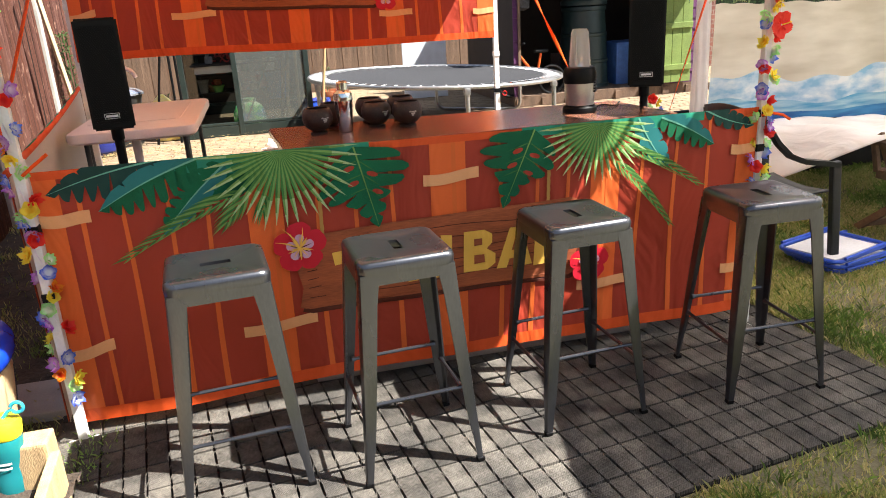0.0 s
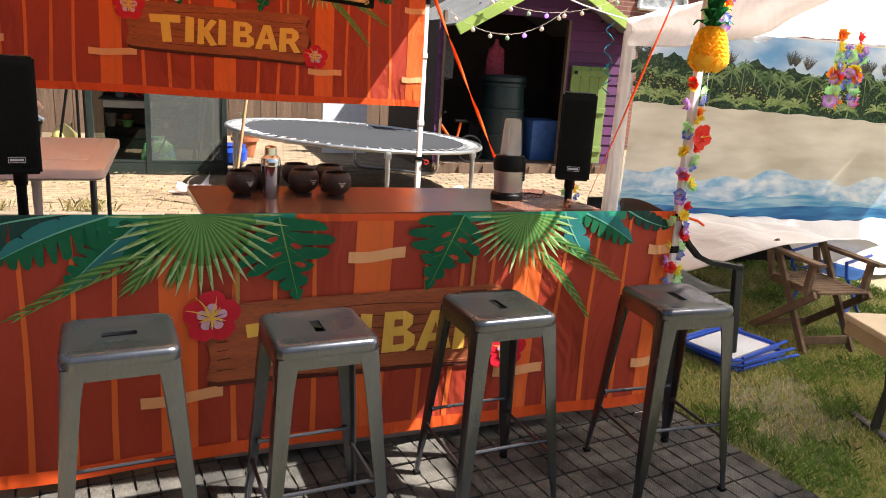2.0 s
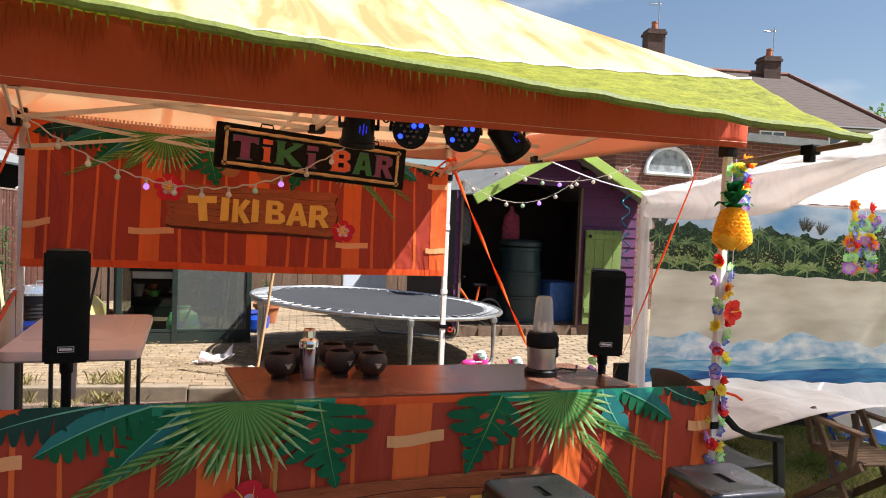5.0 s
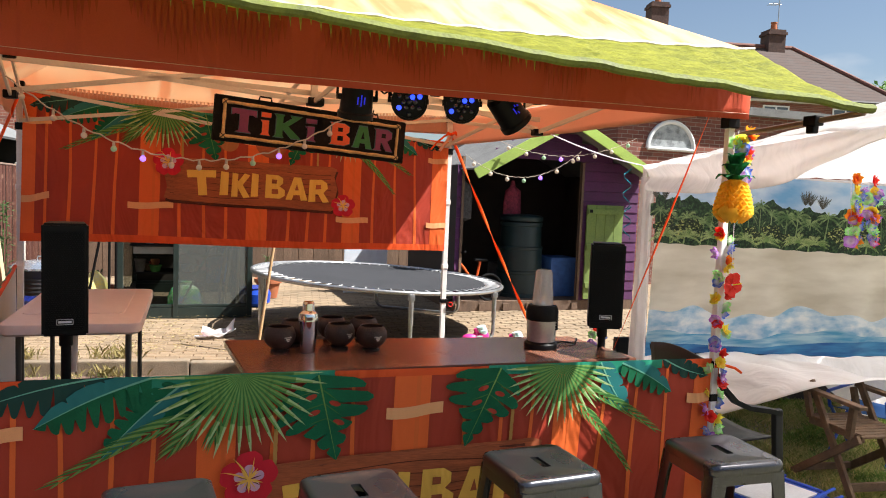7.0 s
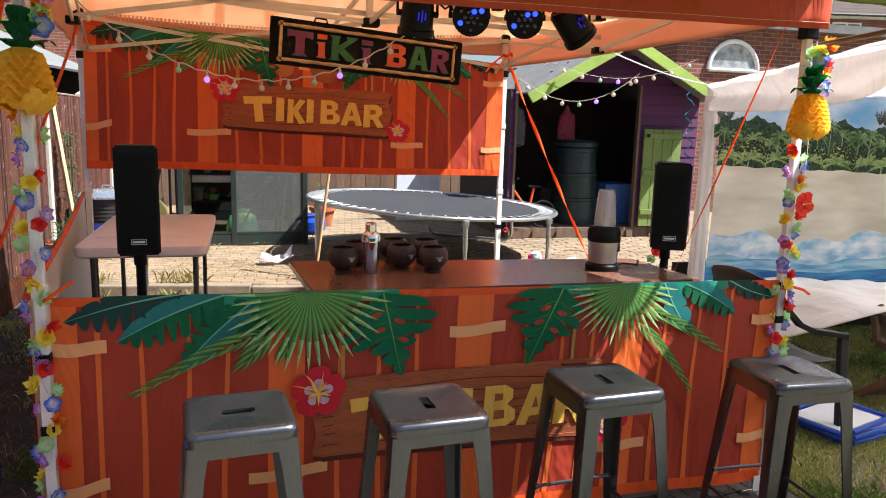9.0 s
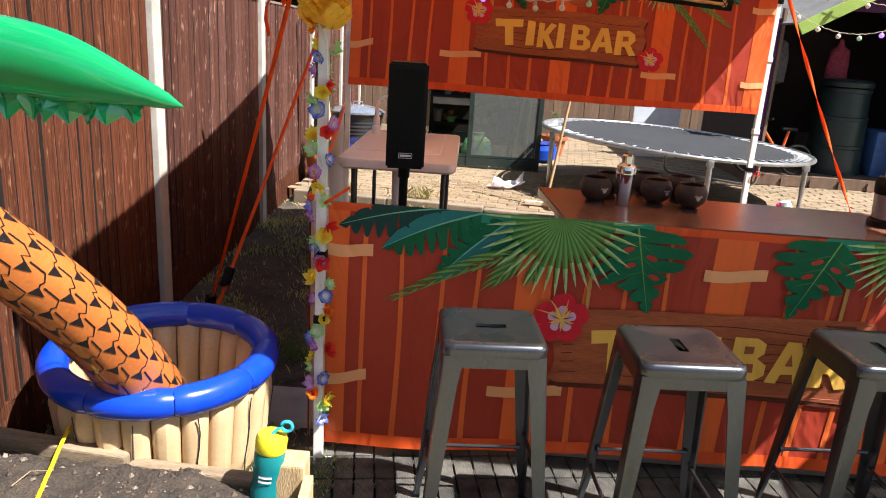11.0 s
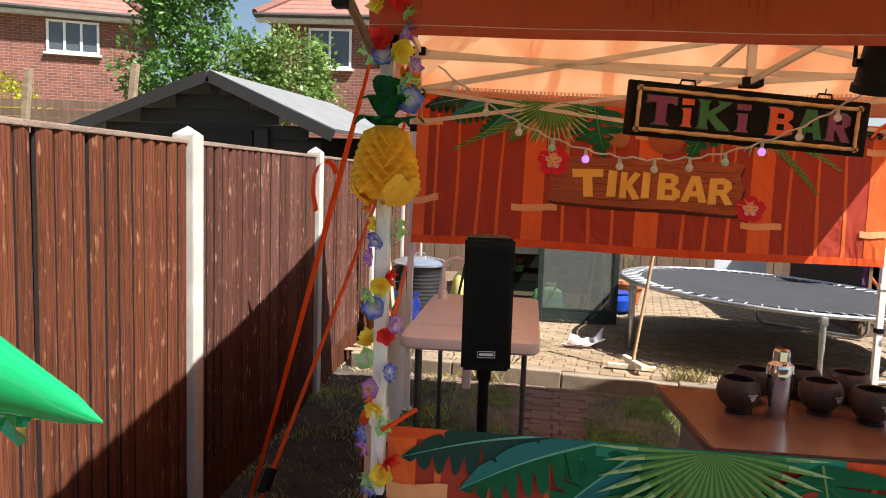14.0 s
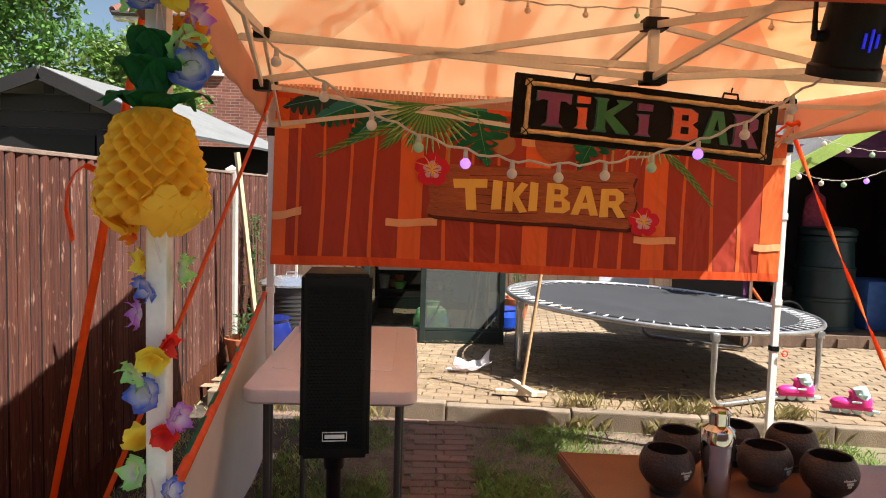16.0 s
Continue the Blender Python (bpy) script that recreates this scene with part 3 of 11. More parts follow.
for m, (p, q) in (("f", (FL, FR)), ("b", (BL, BR)), ("l", (FL, BL)), ("r", (FR, BR))):
    inw = (Vector((1.4, 1.55, 0)) - Vector(((p.x + q.x) / 2, (p.y + q.y) / 2, 0))).normalized() * 0.05
    p, q = p + inw, q + inw
    mid = (p + q) / 2
    truss(p, mid, EAVE_Z - 0.05, 2.02, EAVE_Z - 0.05, 2.04)
    truss(mid, q, EAVE_Z - 0.05, 2.04, EAVE_Z - 0.05, 2.02)
    for z in (EAVE_Z - 0.06, 2.04):
        bm = bmesh.new()
        box(bm, mid.x - 0.03, mid.x + 0.03, mid.y - 0.03, mid.y + 0.03, z - 0.02, z + 0.02, 0.006)
        part("truss_joint", bm, M_BLACK, gazebo)
    truss(mid, HUB_HI, EAVE_Z - 0.06, 2.06, HUB_HI.z, HUB_LO.z)
bm = bmesh.new()
box(bm, HUB_HI.x - 0.018, HUB_HI.x + 0.018, HUB_HI.y - 0.018, HUB_HI.y + 0.018, 2.1, PEAK[2] - 0.05, 0.003)
part("peak_tube", bm, M_FRAME, gazebo)
for p in (HUB_HI, HUB_LO):
    bm = bmesh.new()
    box(bm, p.x - 0.045, p.x + 0.045, p.y - 0.045, p.y + 0.045, p.z - 0.022, p.z + 0.022, 0.008)
    part("hub", bm, M_BLACK, gazebo, "black plastic roof hub")

# ---- stools ----
def bar_stool():
    st = thing("bar_stool", "gunmetal grey steel bar stool with slotted square seat", "bar stool", (0, 0, 0), "bar stools along the counter")
    H = 0.735
    a = 0.152
    # seat: rounded square with a lip and a raised field
    bm = bmesh.new()

    def ring(h, z, r):
        out = []
        for cx, cy, a0 in ((1, 1, 0), (-1, 1, 90), (-1, -1, 180), (1, -1, 270)):
            for i in range(5):
                t = radians(a0 + 90 * i / 4)
                out.append(bm.verts.new((cx * (h - r) + r * math.cos(t), cy * (h - r) + r * math.sin(t), z)))
        return out
    rows = [ring(a, H - 0.042, 0.03), ring(a + 0.002, H - 0.018, 0.032), ring(a - 0.002, H - 0.006, 0.032), ring(a - 0.012, H - 0.0005, 0.03), ring(a - 0.022, H + 0.0005, 0.026), ring(a - 0.030, H - 0.002, 0.022)]
    for p, q in zip(rows, rows[1:]):
        for i in range(20):
            bm.faces.new((p[i], p[(i + 1) % 20], q[(i + 1) % 20], q[i]))
    # the field round the slot
    slot = []
    for i in range(20):
        v = rows[-1][i].co
        t = math.atan2(v.y, v.x)
        sx, sy = 0.034 * max(-1.0, min(1.0, 2.2 * math.cos(t))) + 0.016 * math.cos(t), 0.0200 * math.sin(t)
        slot.append(bm.verts.new((sx, sy, H - 0.003)))
    deep = [bm.verts.new((v.co.x, v.co.y, H - 0.012)) for v in slot]
    for i in range(20):
        j = (i + 1) % 20
        bm.faces.new((rows[-1][i], rows[-1][j], slot[j], slot[i]))
        bm.faces.new((slot[i], slot[j], deep[j], deep[i]))
    bmesh.ops.remove_doubles(bm, verts=bm.verts, dist=0.0004)
    seat = part("seat", bm, M_GREY_STEEL, st, smooth=50)
    # black disc added under the slot to paint the shade inside it
    bm = bmesh.new()
    bm.faces.new([bm.verts.new((0.075 * math.cos(t), 0.05 * math.sin(t), H - 0.036)) for t in (2 * math.pi * i / 20 for i in range(20))])
    part("slot_shadow_plate", bm, M_BLACK, seat, "black plate added behind the slot as its shade")
    # under-frame apron
    bm = bmesh.new()
    for s in (-1, 1):
        box(bm, -0.10, 0.10, s * 0.150 - 0.002, s * 0.150 + 0.002, H - 0.075, H - 0.038)
        box(bm, s * 0.150 - 0.002, s * 0.150 + 0.002, -0.10, 0.10, H - 0.075, H - 0.038)
    box(bm, -0.05, 0.05, -0.14, 0.14, H - 0.062, H - 0.052)
    part("apron", bm, M_GREY_STEEL, st)
    B = 0.20
    for sx in (-1, 1):
        for sy in (-1, 1):
            bm = bmesh.new()
            # folded sheet leg: an angle section that narrows downwards
            rowsl = []
            for z, wd in ((H - 0.04, 0.062), (0.60, 0.052), (0.36, 0.043), (0.20, 0.036), (0.12, 0.031), (0.10, 0.027), (0.012, 0.022)):
                f = (H - 0.04 - z) / (H - 0.04)
                c = 0.151 + (B - 0.151) * f
                k = 0.006
                prof = [(c - wd, c), (c - 0.012, c), (c - 0.003, c - 0.003), (c, c - 0.012), (c, c - wd), (c - k, c - wd), (c - k - 0.006, c - k - 0.006), (c - wd, c - k)]
                rowsl.append([bm.verts.new((sx * x, sy * y, z)) for x, y in prof])
            for p, q in zip(rowsl, rowsl[1:]):
                for i in range(8):
                    bm.faces.new((p[i], p[(i + 1) % 8], q[(i + 1) % 8], q[i]))
            bm.faces.new(rowsl[0])
            bm.faces.new(rowsl[-1])
            bmesh.ops.recalc_face_normals(bm, faces=bm.faces)
            leg = part("leg", bm, M_GREY_STEEL, st, smooth=35)
            bm = bmesh.new()
            box(bm, sx * (B - 0.011) - 0.0125, sx * (B - 0.011) + 0.0125, sy * (B - 0.011) - 0.0125, sy * (B - 0.011) + 0.0125, 0.0, 0.014, 0.003)
            part("rubber_foot", bm, M_BLACK, leg, "black rubber foot")
    for k in range(4):
        bm = bmesh.new()
        z = 0.215 if k % 2 == 0 else 0.275
        f = (H - 0.04 - z) / (H - 0.04)
        c = 0.151 + (B - 0.151) * f - 0.012
        L = c - 0.015
        m = pose(0, 0, 0, 0, 0, 90 * k)
        tube(bm, [m @ Vector((-L, -c, z)), m @ Vector((-L * 0.86, -c, z)), m @ Vector((L * 0.86, -c, z)), m @ Vector((L, -c, z))], [0.012, 0.0065, 0.0065, 0.012], 8)
        part("foot_rail", bm, M_GREY_STEEL, st, smooth=True)
    return st


MAT_Z = 0.018
STOOLS = [(0.705, -0.45, 5), (1.262, -0.495, 94), (1.905, -0.405, 94), (2.625, -0.44, 88)]
first = bar_stool()
first.matrix_basis = pose(STOOLS[0][0], STOOLS[0][1], MAT_Z, 0, 0, STOOLS[0][2])
for x, y, r in STOOLS[1:]:
    copy_thing(first, pose(x, y, MAT_Z, 0, 0, r))

# ---- bar counter ----
counter = thing("bar_counter", "long bar counter with brown laminate top and metal side panel", "bar counter", (1.6, 0.35, 0))
bm = bmesh.new()
cq = [(0.965, 0.03), (2.56, 0.03), (2.50, 0.50), (0.915, 0.62)]
lo, hi = [bm.verts.new((x, y, COUNTER_Z - 0.03)) for x, y in cq], [bm.verts.new((x, y, COUNTER_Z)) for x, y in cq]
bm.faces.new(lo[::-1]), bm.faces.new(hi)
for i in range(4):
    bm.faces.new((lo[i], lo[(i + 1) % 4], hi[(i + 1) % 4], hi[i]))
bmesh.ops.bevel(bm, geom=list(bm.edges), offset=0.004, segments=2, affect="EDGES")
part("worktop", bm, M_COUNTER, counter)
bm = bmesh.new()
box(bm, 0.98, 2.46, 0.05, 0.48, 0.02, COUNTER_Z - 0.032)
part("body", bm, M_COUNTER_SIDE, counter)

# ---- printed banners ----
def banner(name, label, p00, p10, p01, p11, wave, base, seed):
    """A printed cloth; corners top left, top right, bottom left, bottom right."""
    p00, p10, p01, p11 = Vector(p00), Vector(p10), Vector(p01), Vector(p11)
    rnd = random.Random(seed)
    ph = [rnd.uniform(0, 6) for _ in range(6)]

    def at(u, v, layer=0):
        p = p00.lerp(p10, u).lerp(p01.lerp(p11, u), v)
        w = wave * (math.sin(u * 15 + ph[0] + v * 1.5) + 0.6 * math.sin(u * 31 + ph[1] - v * 2.2) + 0.8 * math.sin(v * 5 + ph[2] + u * 3)) * (0.35 + 0.65 * v)
        w += wave * 2.2 * math.sin(math.pi * u) * v
        p.y += w - 0.0022 * layer
        p.z += 0.006 * math.sin(u * 9 + ph[3]) * v
        return p
    root = thing(name, label, "banner", base)

    def strip(u0, u1, v0, v1, layer, material, pname, label="", nu=2, nv=24, skew=0.0):
        bm = bmesh.new()
        sheet(bm, lambda a, b: at(u0 + (u1 - u0) * a + skew * b, v0 + (v1 - v0) * b, layer), nu, nv)
        return part(pname, bm, material, root, label)

    def poly(pts, layer, material, pname, parent=None):
        """A printed flat shape given by its outline in u, v."""
        bm = bmesh.new()
        add_poly(bm, pts, layer)
        return part(pname, bm, material, parent or root)

    def add_poly(bm, pts, layer, mi=0):
        tris = tessellate_polygon([[Vector((u, v, 0)) for u, v in pts]])
        vs = [bm.verts.new((u, v, 0)) for u, v in pts]
        fs = []
        for t in tris:
            try:
                f = bm.faces.new([vs[i] for i in t])
                f.material_index = mi
                fs.append(f)
            except ValueError:
                pass
        es = list({e for f in fs for e in f.edges if e.calc_length() > 0.035})
        if es:
            bmesh.ops.subdivide_edges(bm, edges=es, cuts=3, use_grid_fill=True)
        todo = [v for v in bm.verts if v.co.z == 0 and not v.tag]
        for v in todo:
            v.co = at(v.co.x, v.co.y, layer)
            v.tag = True

    asp = (p10 - p00).length / ((p01 - p00).length)     # u is this much longer than v

    def leaflet(bm, u, v, ang, length, width, layer, mi=0, bend=0.0):
        """A narrow pointed blade from u, v; ang in degrees from straight down, lengths in v units."""
        n = 5
        L, R = [], []
        a = radians(ang)
        cu, cv = u, v
        for i in range(n + 1):
            f = i / n
            w = width * math.sin(math.pi * min(0.999, 0.12 + 0.88 * f)) if f < 0.45 else width * (1 - f) / 0.55
            aa = a + radians(bend) * f
            du, dv = math.sin(aa), math.cos(aa)
            L.append((cu + dv * w / asp, cv - du * w))
            R.append((cu - dv * w / asp, cv + du * w))
            cu += du * length / n / asp
            cv += dv * length / n
        for i in range(n):
            q = [L[i], L[i + 1], R[i + 1], R[i]]
            vs = [bm.verts.new(at(x, min(max(y, -0.004), 1.0), layer)) for x, y in q]
            for w_ in vs:
                w_.tag = True
            f = bm.faces.new(vs)
            f.material_index = mi

    bm = bmesh.new()
    sheet(bm, lambda a, b: at(a, b, 0), 90, 30)
    thick(part("cloth", bm, M_RED, root), 0.0015, 1.0)
    # printed green edge above the leaves
    strip(0.125, 0.405, -0.004, 0.040, 2.6, M_TEAL3, "printed_leaf_band", nu=24, nv=2)
    strip(0.615, 0.895, -0.004, 0.036, 2.6, M_TEAL3, "printed_leaf_band", nu=24, nv=2)
    # hems
    strip(0, 1, 0, 0.03, 2, M_HEM, "top_hem", nu=60, nv=2)
    strip(0, 1, 0.945, 1, 2, M_HEM, "bottom_hem", nu=60, nv=2)
    # planks
    for u0, u1 in ((0, 0.027), (0.242, 0.287), (0.485, 0.535), (0.721, 0.767), (0.957, 1.0)):
        strip(u0, u1, 0.02, 0.95, 1, M_ORANGE, "printed_plank")
    for u in (0.045, 0.27, 0.515, 0.745):
        strip(u, u + 0.006, 0.02, 0.95, 1.5, M_LINE, "printed_line", nu=1)
    for i, u in enumerate((0.093, 0.145, 0.192, 0.334, 0.386, 0.434, 0.584, 0.635, 0.683, 0.803, 0.859, 0.911)):
        bm = bmesh.new()
        w = 0.0065
        sheet(bm, lambda a, b: at(u + w * (a - 0.5) * (0.7 + 0.5 * b) + 0.004 * math.sin(3 * b + i), 0.03 + 0.92 * b, 1), 1, 24)
        part("printed_line", bm, M_LINE, root)
    # nailed cross pieces
    for u, v, w, sk in ((0.0, 0.155, 0.058, 0.0), (0.0, 0.69, 0.056, -0.03), (0.218, 0.70, 0.10, -0.01), (0.475, 0.155, 0.078, -0.01), (0.705, 0.725, 0.083, 0.005), (0.945, 0.16, 0.055, 0.0), (0.945, 0.745, 0.055, 0.0)):
        bm = bmesh.new()
        hgt = 0.047
        sheet(bm, lambda a, b: at(u + w * a, v + hgt * b + sk * a + 0.006 * math.sin(a * 5), 3), 10, 2)
        part("printed_cross_piece", bm, M_PEACH, root)
    # hanging sign board
    board = [(0.293, 0.372), (0.315, 0.352), (0.45, 0.336), (0.60, 0.326), (0.69, 0.318), (0.705, 0.335), (0.698, 0.40), (0.707, 0.50), (0.700, 0.60), (0.704, 0.665), (0.69, 0.685), (0.56, 0.672), (0.43, 0.676), (0.31, 0.668), (0.296, 0.655), (0.303, 0.57), (0.296, 0.48), (0.302, 0.42)]
    poly([(u + 0.003, v + 0.022) for u, v in board], 3, M_BOARDSH, "printed_sign_edge")
    sign = poly(board, 4, M_BOARD, "printed_sign_board")
    for k in range(6):
        v0 = 0.40 + 0.045 * k
        bm = bmesh.new()
        sheet(bm, lambda a, b: at(0.31 + 0.38 * a, v0 + 0.010 * math.sin(a * 9 + k) + 0.004 * b - 0.02 * a, 4.6), 30, 1)
        part("printed_grain", bm, M_BOARDSH, sign)
    for u, dv in ((0.335, 0), (0.655, -0.02)):
        bm = bmesh.new()
        sheet(bm, lambda a, b: at(u + 0.005 * (a - 0.5) + 0.0003 * math.sin(b * 60), 0.20 + 0.15 * b + dv, 3), 1, 14)
        part("printed_rope", bm, M_ROPE, root)
    # letters of the sign, cut like wood: each from bars in a cell
    cell = {"T": [[(0, 0.02), (1, -0.05), (1, 0.24), (0.66, 0.26), (0.72, 0.97), (0.42, 1.0), (0.36, 0.29), (0.04, 0.32)]],
            "I": [[(0.1, 0), (0.9, 0.03), (0.85, 0.97), (0.0, 1.0)]],
            "K": [[(0.05, 0), (0.36, 0.02), (0.34, 0.36), (0.70, -0.02), (1.0, 0.05), (0.60, 0.47), (1.0, 0.97), (0.66, 1.02), (0.34, 0.62), (0.34, 0.98), (0.0, 1.0)]],
            "A": [[(0.36, 0), (0.68, 0.0), (1.0, 0.98), (0.70, 1.0), (0.63, 0.76), (0.36, 0.78), (0.28, 1.0), (0.0, 0.99)]],
            "R": [[(0.04, 0.02), (0.62, -0.02), (0.88, 0.12), (0.92, 0.36), (0.72, 0.56), (1.0, 0.96), (0.70, 1.0), (0.46, 0.64), (0.33, 0.64), (0.34, 0.98), (0.0, 1.0)]],
            "B": [[(0.03, 0), (0.62, 0.0), (0.86, 0.12), (0.86, 0.34), (0.70, 0.47), (0.96, 0.62), (0.96, 0.86), (0.72, 1.0), (0.0, 1.0)]]}
    hole = {"A": [[(0.50, 0.28), (0.59, 0.56), (0.41, 0.57)]], "R": [[(0.34, 0.22), (0.58, 0.22), (0.60, 0.40), (0.34, 0.43)]], "B": [[(0.32, 0.19), (0.56, 0.2), (0.56, 0.36), (0.32, 0.37)], [(0.32, 0.60), (0.62, 0.60), (0.64, 0.80), (0.32, 0.82)]]}
    word = [("T", 0.345, 0.412, 0.432), ("I", 0.421, 0.444, 0.425), ("K", 0.448, 0.492, 0.43), ("I", 0.494, 0.514, 0.42), ("B", 0.528, 0.578, 0.42), ("A", 0.578, 0.632, 0.425), ("R", 0.634, 0.686, 0.432)]
    for ch, u0, u1, v0 in word:
        h = 0.185 if ch not in "T" else 0.19
        for q, lay, mt, nm in [(c, 6, M_YELLOW, "printed_letter") for c in cell[ch]] + [(c, 7, M_BOARD, "printed_letter_gap") for c in hole.get(ch, [])]:
            poly([(u0 + (u1 - u0) * a, v0 + h * b) for a, b in q], lay, mt, nm, sign)
    # hibiscus: five round petals, a pale heart and yellow stamens
    for fu, fv, fr in ((0.304, 0.39, 0.105), (0.722, 0.635, 0.095)):
        fl = None
        for k in range(5):
            a0 = radians(54 + 72 * k)
            pts = []
            for i in range(20):
                t = 2 * math.pi * i / 20
                rad, side = 0.54 + 0.46 * math.cos(t) + 0.02 * math.sin(6 * t), 0.43 * math.sin(t) * (1.0 + 0.30 * math.cos(t))
                pts.append((fu + fr * (rad * math.cos(a0) - side * math.sin(a0)) / asp, fv + fr * (rad * math.sin(a0) + side * math.cos(a0))))
            pet = poly(pts, 8 + 0.25 * k, M_FLOWER, "printed_hibiscus_petal", fl)
            fl = fl or pet
        for k in range(5):
            a0 = radians(54 + 72 * k)
            pts = []
            for i in range(14):
                t = 2 * math.pi * i / 14
                rad, side = 0.28 + 0.25 * math.cos(t), 0.16 * math.sin(t) * (1 + 0.5 * math.cos(t))
                pts.append((fu + fr * (rad * math.cos(a0) - side * math.sin(a0)) / asp, fv + fr * (rad * math.sin(a0) + side * math.cos(a0))))
            poly(pts, 10, M_FLOWERP, "printed_petal_heart", fl)
        bm = bmesh.new()
        for k in range(15):
            leaflet(bm, fu, fv, 24 * k + 10, fr * (0.50 if k % 3 else 0.36), fr * 0.022, 11.5, k % 2)
        part("printed_heart_line", bm, [M_BOARDSH, M_YELLOW], fl, kind="stuff")
        bm = bmesh.new()
        for k in range(5):
            leaflet(bm, fu, fv, 72 * k, fr * 0.50, fr * 0.05, 12)
        leaflet(bm, fu, fv, 205, fr * 1.05, fr * 0.035, 12.4, bend=25)
        leaflet(bm, fu, fv, 240, fr * 1.05, fr * 0.03, 12.4, bend=25)
        leaflet(bm, fu, fv, 165, fr * 0.85, fr * 0.03, 12.4, bend=10)
        part("printed_stamen", bm, M_YELLOW, fl, kind="stuff")

    def torn_half(root, tip, side, width, lobes, depth, gap, lean, bow, prof, layer, material, parent=None, seed_=1):
        """Half of a leaf on one side of its rib, torn or lobed from the edge inwards."""
        rr = random.Random(seed_)
        du, dv = (tip[0] - root[0]) * asp, tip[1] - root[1]
        ln = math.hypot(du, dv)
        dx, dy = du / ln, dv / ln
        nx, ny = -dy * side, dx * side

        def place(f, w):
            off = bow * math.sin(math.pi * f)
            sx = dx * (f * ln + lean * w) + nx * w - dy * off
            sy = dy * (f * ln + lean * w) + ny * w + dx * off
            return (root[0] + sx / asp, max(root[1] + sy, -0.004))
        ribs = [place(i / 16, 0) for i in range(17)]
        edge = []
        for k in range(lobes):
            f0, f1 = k / lobes, (k + 1) / lobes
            g = gap / lobes * rr.uniform(0.6, 1.3)
            for q in range(4):
                f = f0 + g + (f1 - f0 - 2 * g) * q / 3
                rnd_ = 1.0 - (0.10 if q in (0, 3) else 0.0)
                edge.append(place(min(f, 0.99), width * prof(f) * rnd_))
            if k < lobes - 1:
                edge.append(place(f1 - 0.2 * g, width * prof(f1) * (1 - depth * rr.uniform(0.55, 1.15))))
        return poly(ribs + edge[::-1], layer, material, "printed_leaf_half", parent)

    def rib_line(root, tip, bow, w, layer, material, parent):
        bm = bmesh.new()
        du, dv = (tip[0] - root[0]) * asp, tip[1] - root[1]
        ln = math.hypot(du, dv)

        def fn(a, b):
            off = bow * math.sin(math.pi * b) + w * (a - 0.5) * (1.15 - b)
            return at(root[0] + (du * b - dv / ln * off) / asp, max(root[1] + dv * b + du / ln * off, -0.004), layer)
        sheet(bm, fn, 1, 16)
        part("printed_leaf_rib", bm, material, parent)

    def banana_prof(f):
        return max(0.0, math.sin(math.pi * (0.12 + 0.88 * f) ** 0.9)) ** 0.6 * (1.0 if f < 0.8 else max(0.05, (1 - f) / 0.2) ** 0.5)

    def monstera_prof(f):
        return (0.55 + 0.45 * math.sin(math.pi * min(1.0, f * 1.5 + 0.1))) * max(0.06, (1 - f ** 2.2))

    # banana leaves in the two upper corners: smooth blue-green half, torn dark half
    poly([(0.125, -0.003), (0.30, -0.003), (0.30, 0.05), (0.235, 0.16), (0.205, 0.16), (0.175, 0.13), (0.14, 0.04)], 2.0, M_LEAF, "printed_leaf_shade")
    poly([(0.135, -0.003), (0.30, -0.003), (0.27, 0.035), (0.24, 0.07), (0.19, 0.06), (0.14, 0.022)], 2.5, M_TEAL3, "printed_leaf_band")
    poly([(0.76, -0.003), (0.88, -0.003), (0.86, 0.035), (0.80, 0.06), (0.77, 0.05)], 2.3, M_TEAL3, "printed_leaf_band")
    for j, (root_, tip_, wa, wb, ma, mb, bow, lay, la, lb) in enumerate((
            ((0.150, -0.010), (0.012, 0.085), 0.050, 0.092, M_TEAL2, M_TEAL2, 0.012, 2.8, 6, 9),
            ((0.222, 0.030), (0.137, 0.278), 0.062, 0.052, M_LEAF, M_TEAL, 0.010, 3.8, 9, 4),
            ((0.190, 0.000), (0.068, 0.160), 0.052, 0.098, M_TEAL, M_LEAF, 0.012, 4.8, 3, 9),
            ((0.895, -0.010), (0.980, 0.082), 0.050, 0.040, M_TEAL2, M_TEAL2, 0.012, 2.8, 7, 5),
            ((0.790, 0.000), (0.843, 0.235), 0.060, 0.052, M_TEAL, M_TEAL, 0.010, 3.8, 4, 4),
            ((0.825, 0.005), (0.915, 0.150), 0.050, 0.070, M_TEAL, M_LEAF, -0.010, 4.8, 3, 7))):
        flip = -1 if root_[0] > 0.5 else 1
        sa = flip
        h = torn_half(root_, tip_, -sa if j != 1 else sa, wb if j != 1 else wa, lb if j != 1 else la, 0.92, 0.24, 0.25, bow, banana_prof, lay, mb if j != 1 else ma, None, j + 3)
        torn_half(root_, tip_, sa if j != 1 else -sa, wa if j != 1 else wb, la if j != 1 else lb, 0.45, 0.06, 0.25, bow, banana_prof, lay, ma if j != 1 else mb, h, j + 30)
        rib_line(root_, tip_, bow, 0.007, lay + 0.7, M_RIB, h)
    # feather fronds
    for (ru, rv), (tu, tv), k, bow, ln0, up_ in (((0.245, 0.13), (0.090, 0.352), 15, -0.02, 0.17, 0.75), ((0.250, 0.14), (0.214, 0.26), 6, 0.0, 0.17, 1.0), ((0.268, 0.14), (0.262, 0.23), 4, 0.0, 0.14, 1.0), ((0.755, 0.10), (0.890, 0.325), 15, -0.02, 0.14, 0.9), ((0.755, 0.17), (0.850, 0.50), 16, -0.015, 0.12, 0.9)):
        bm = bmesh.new()
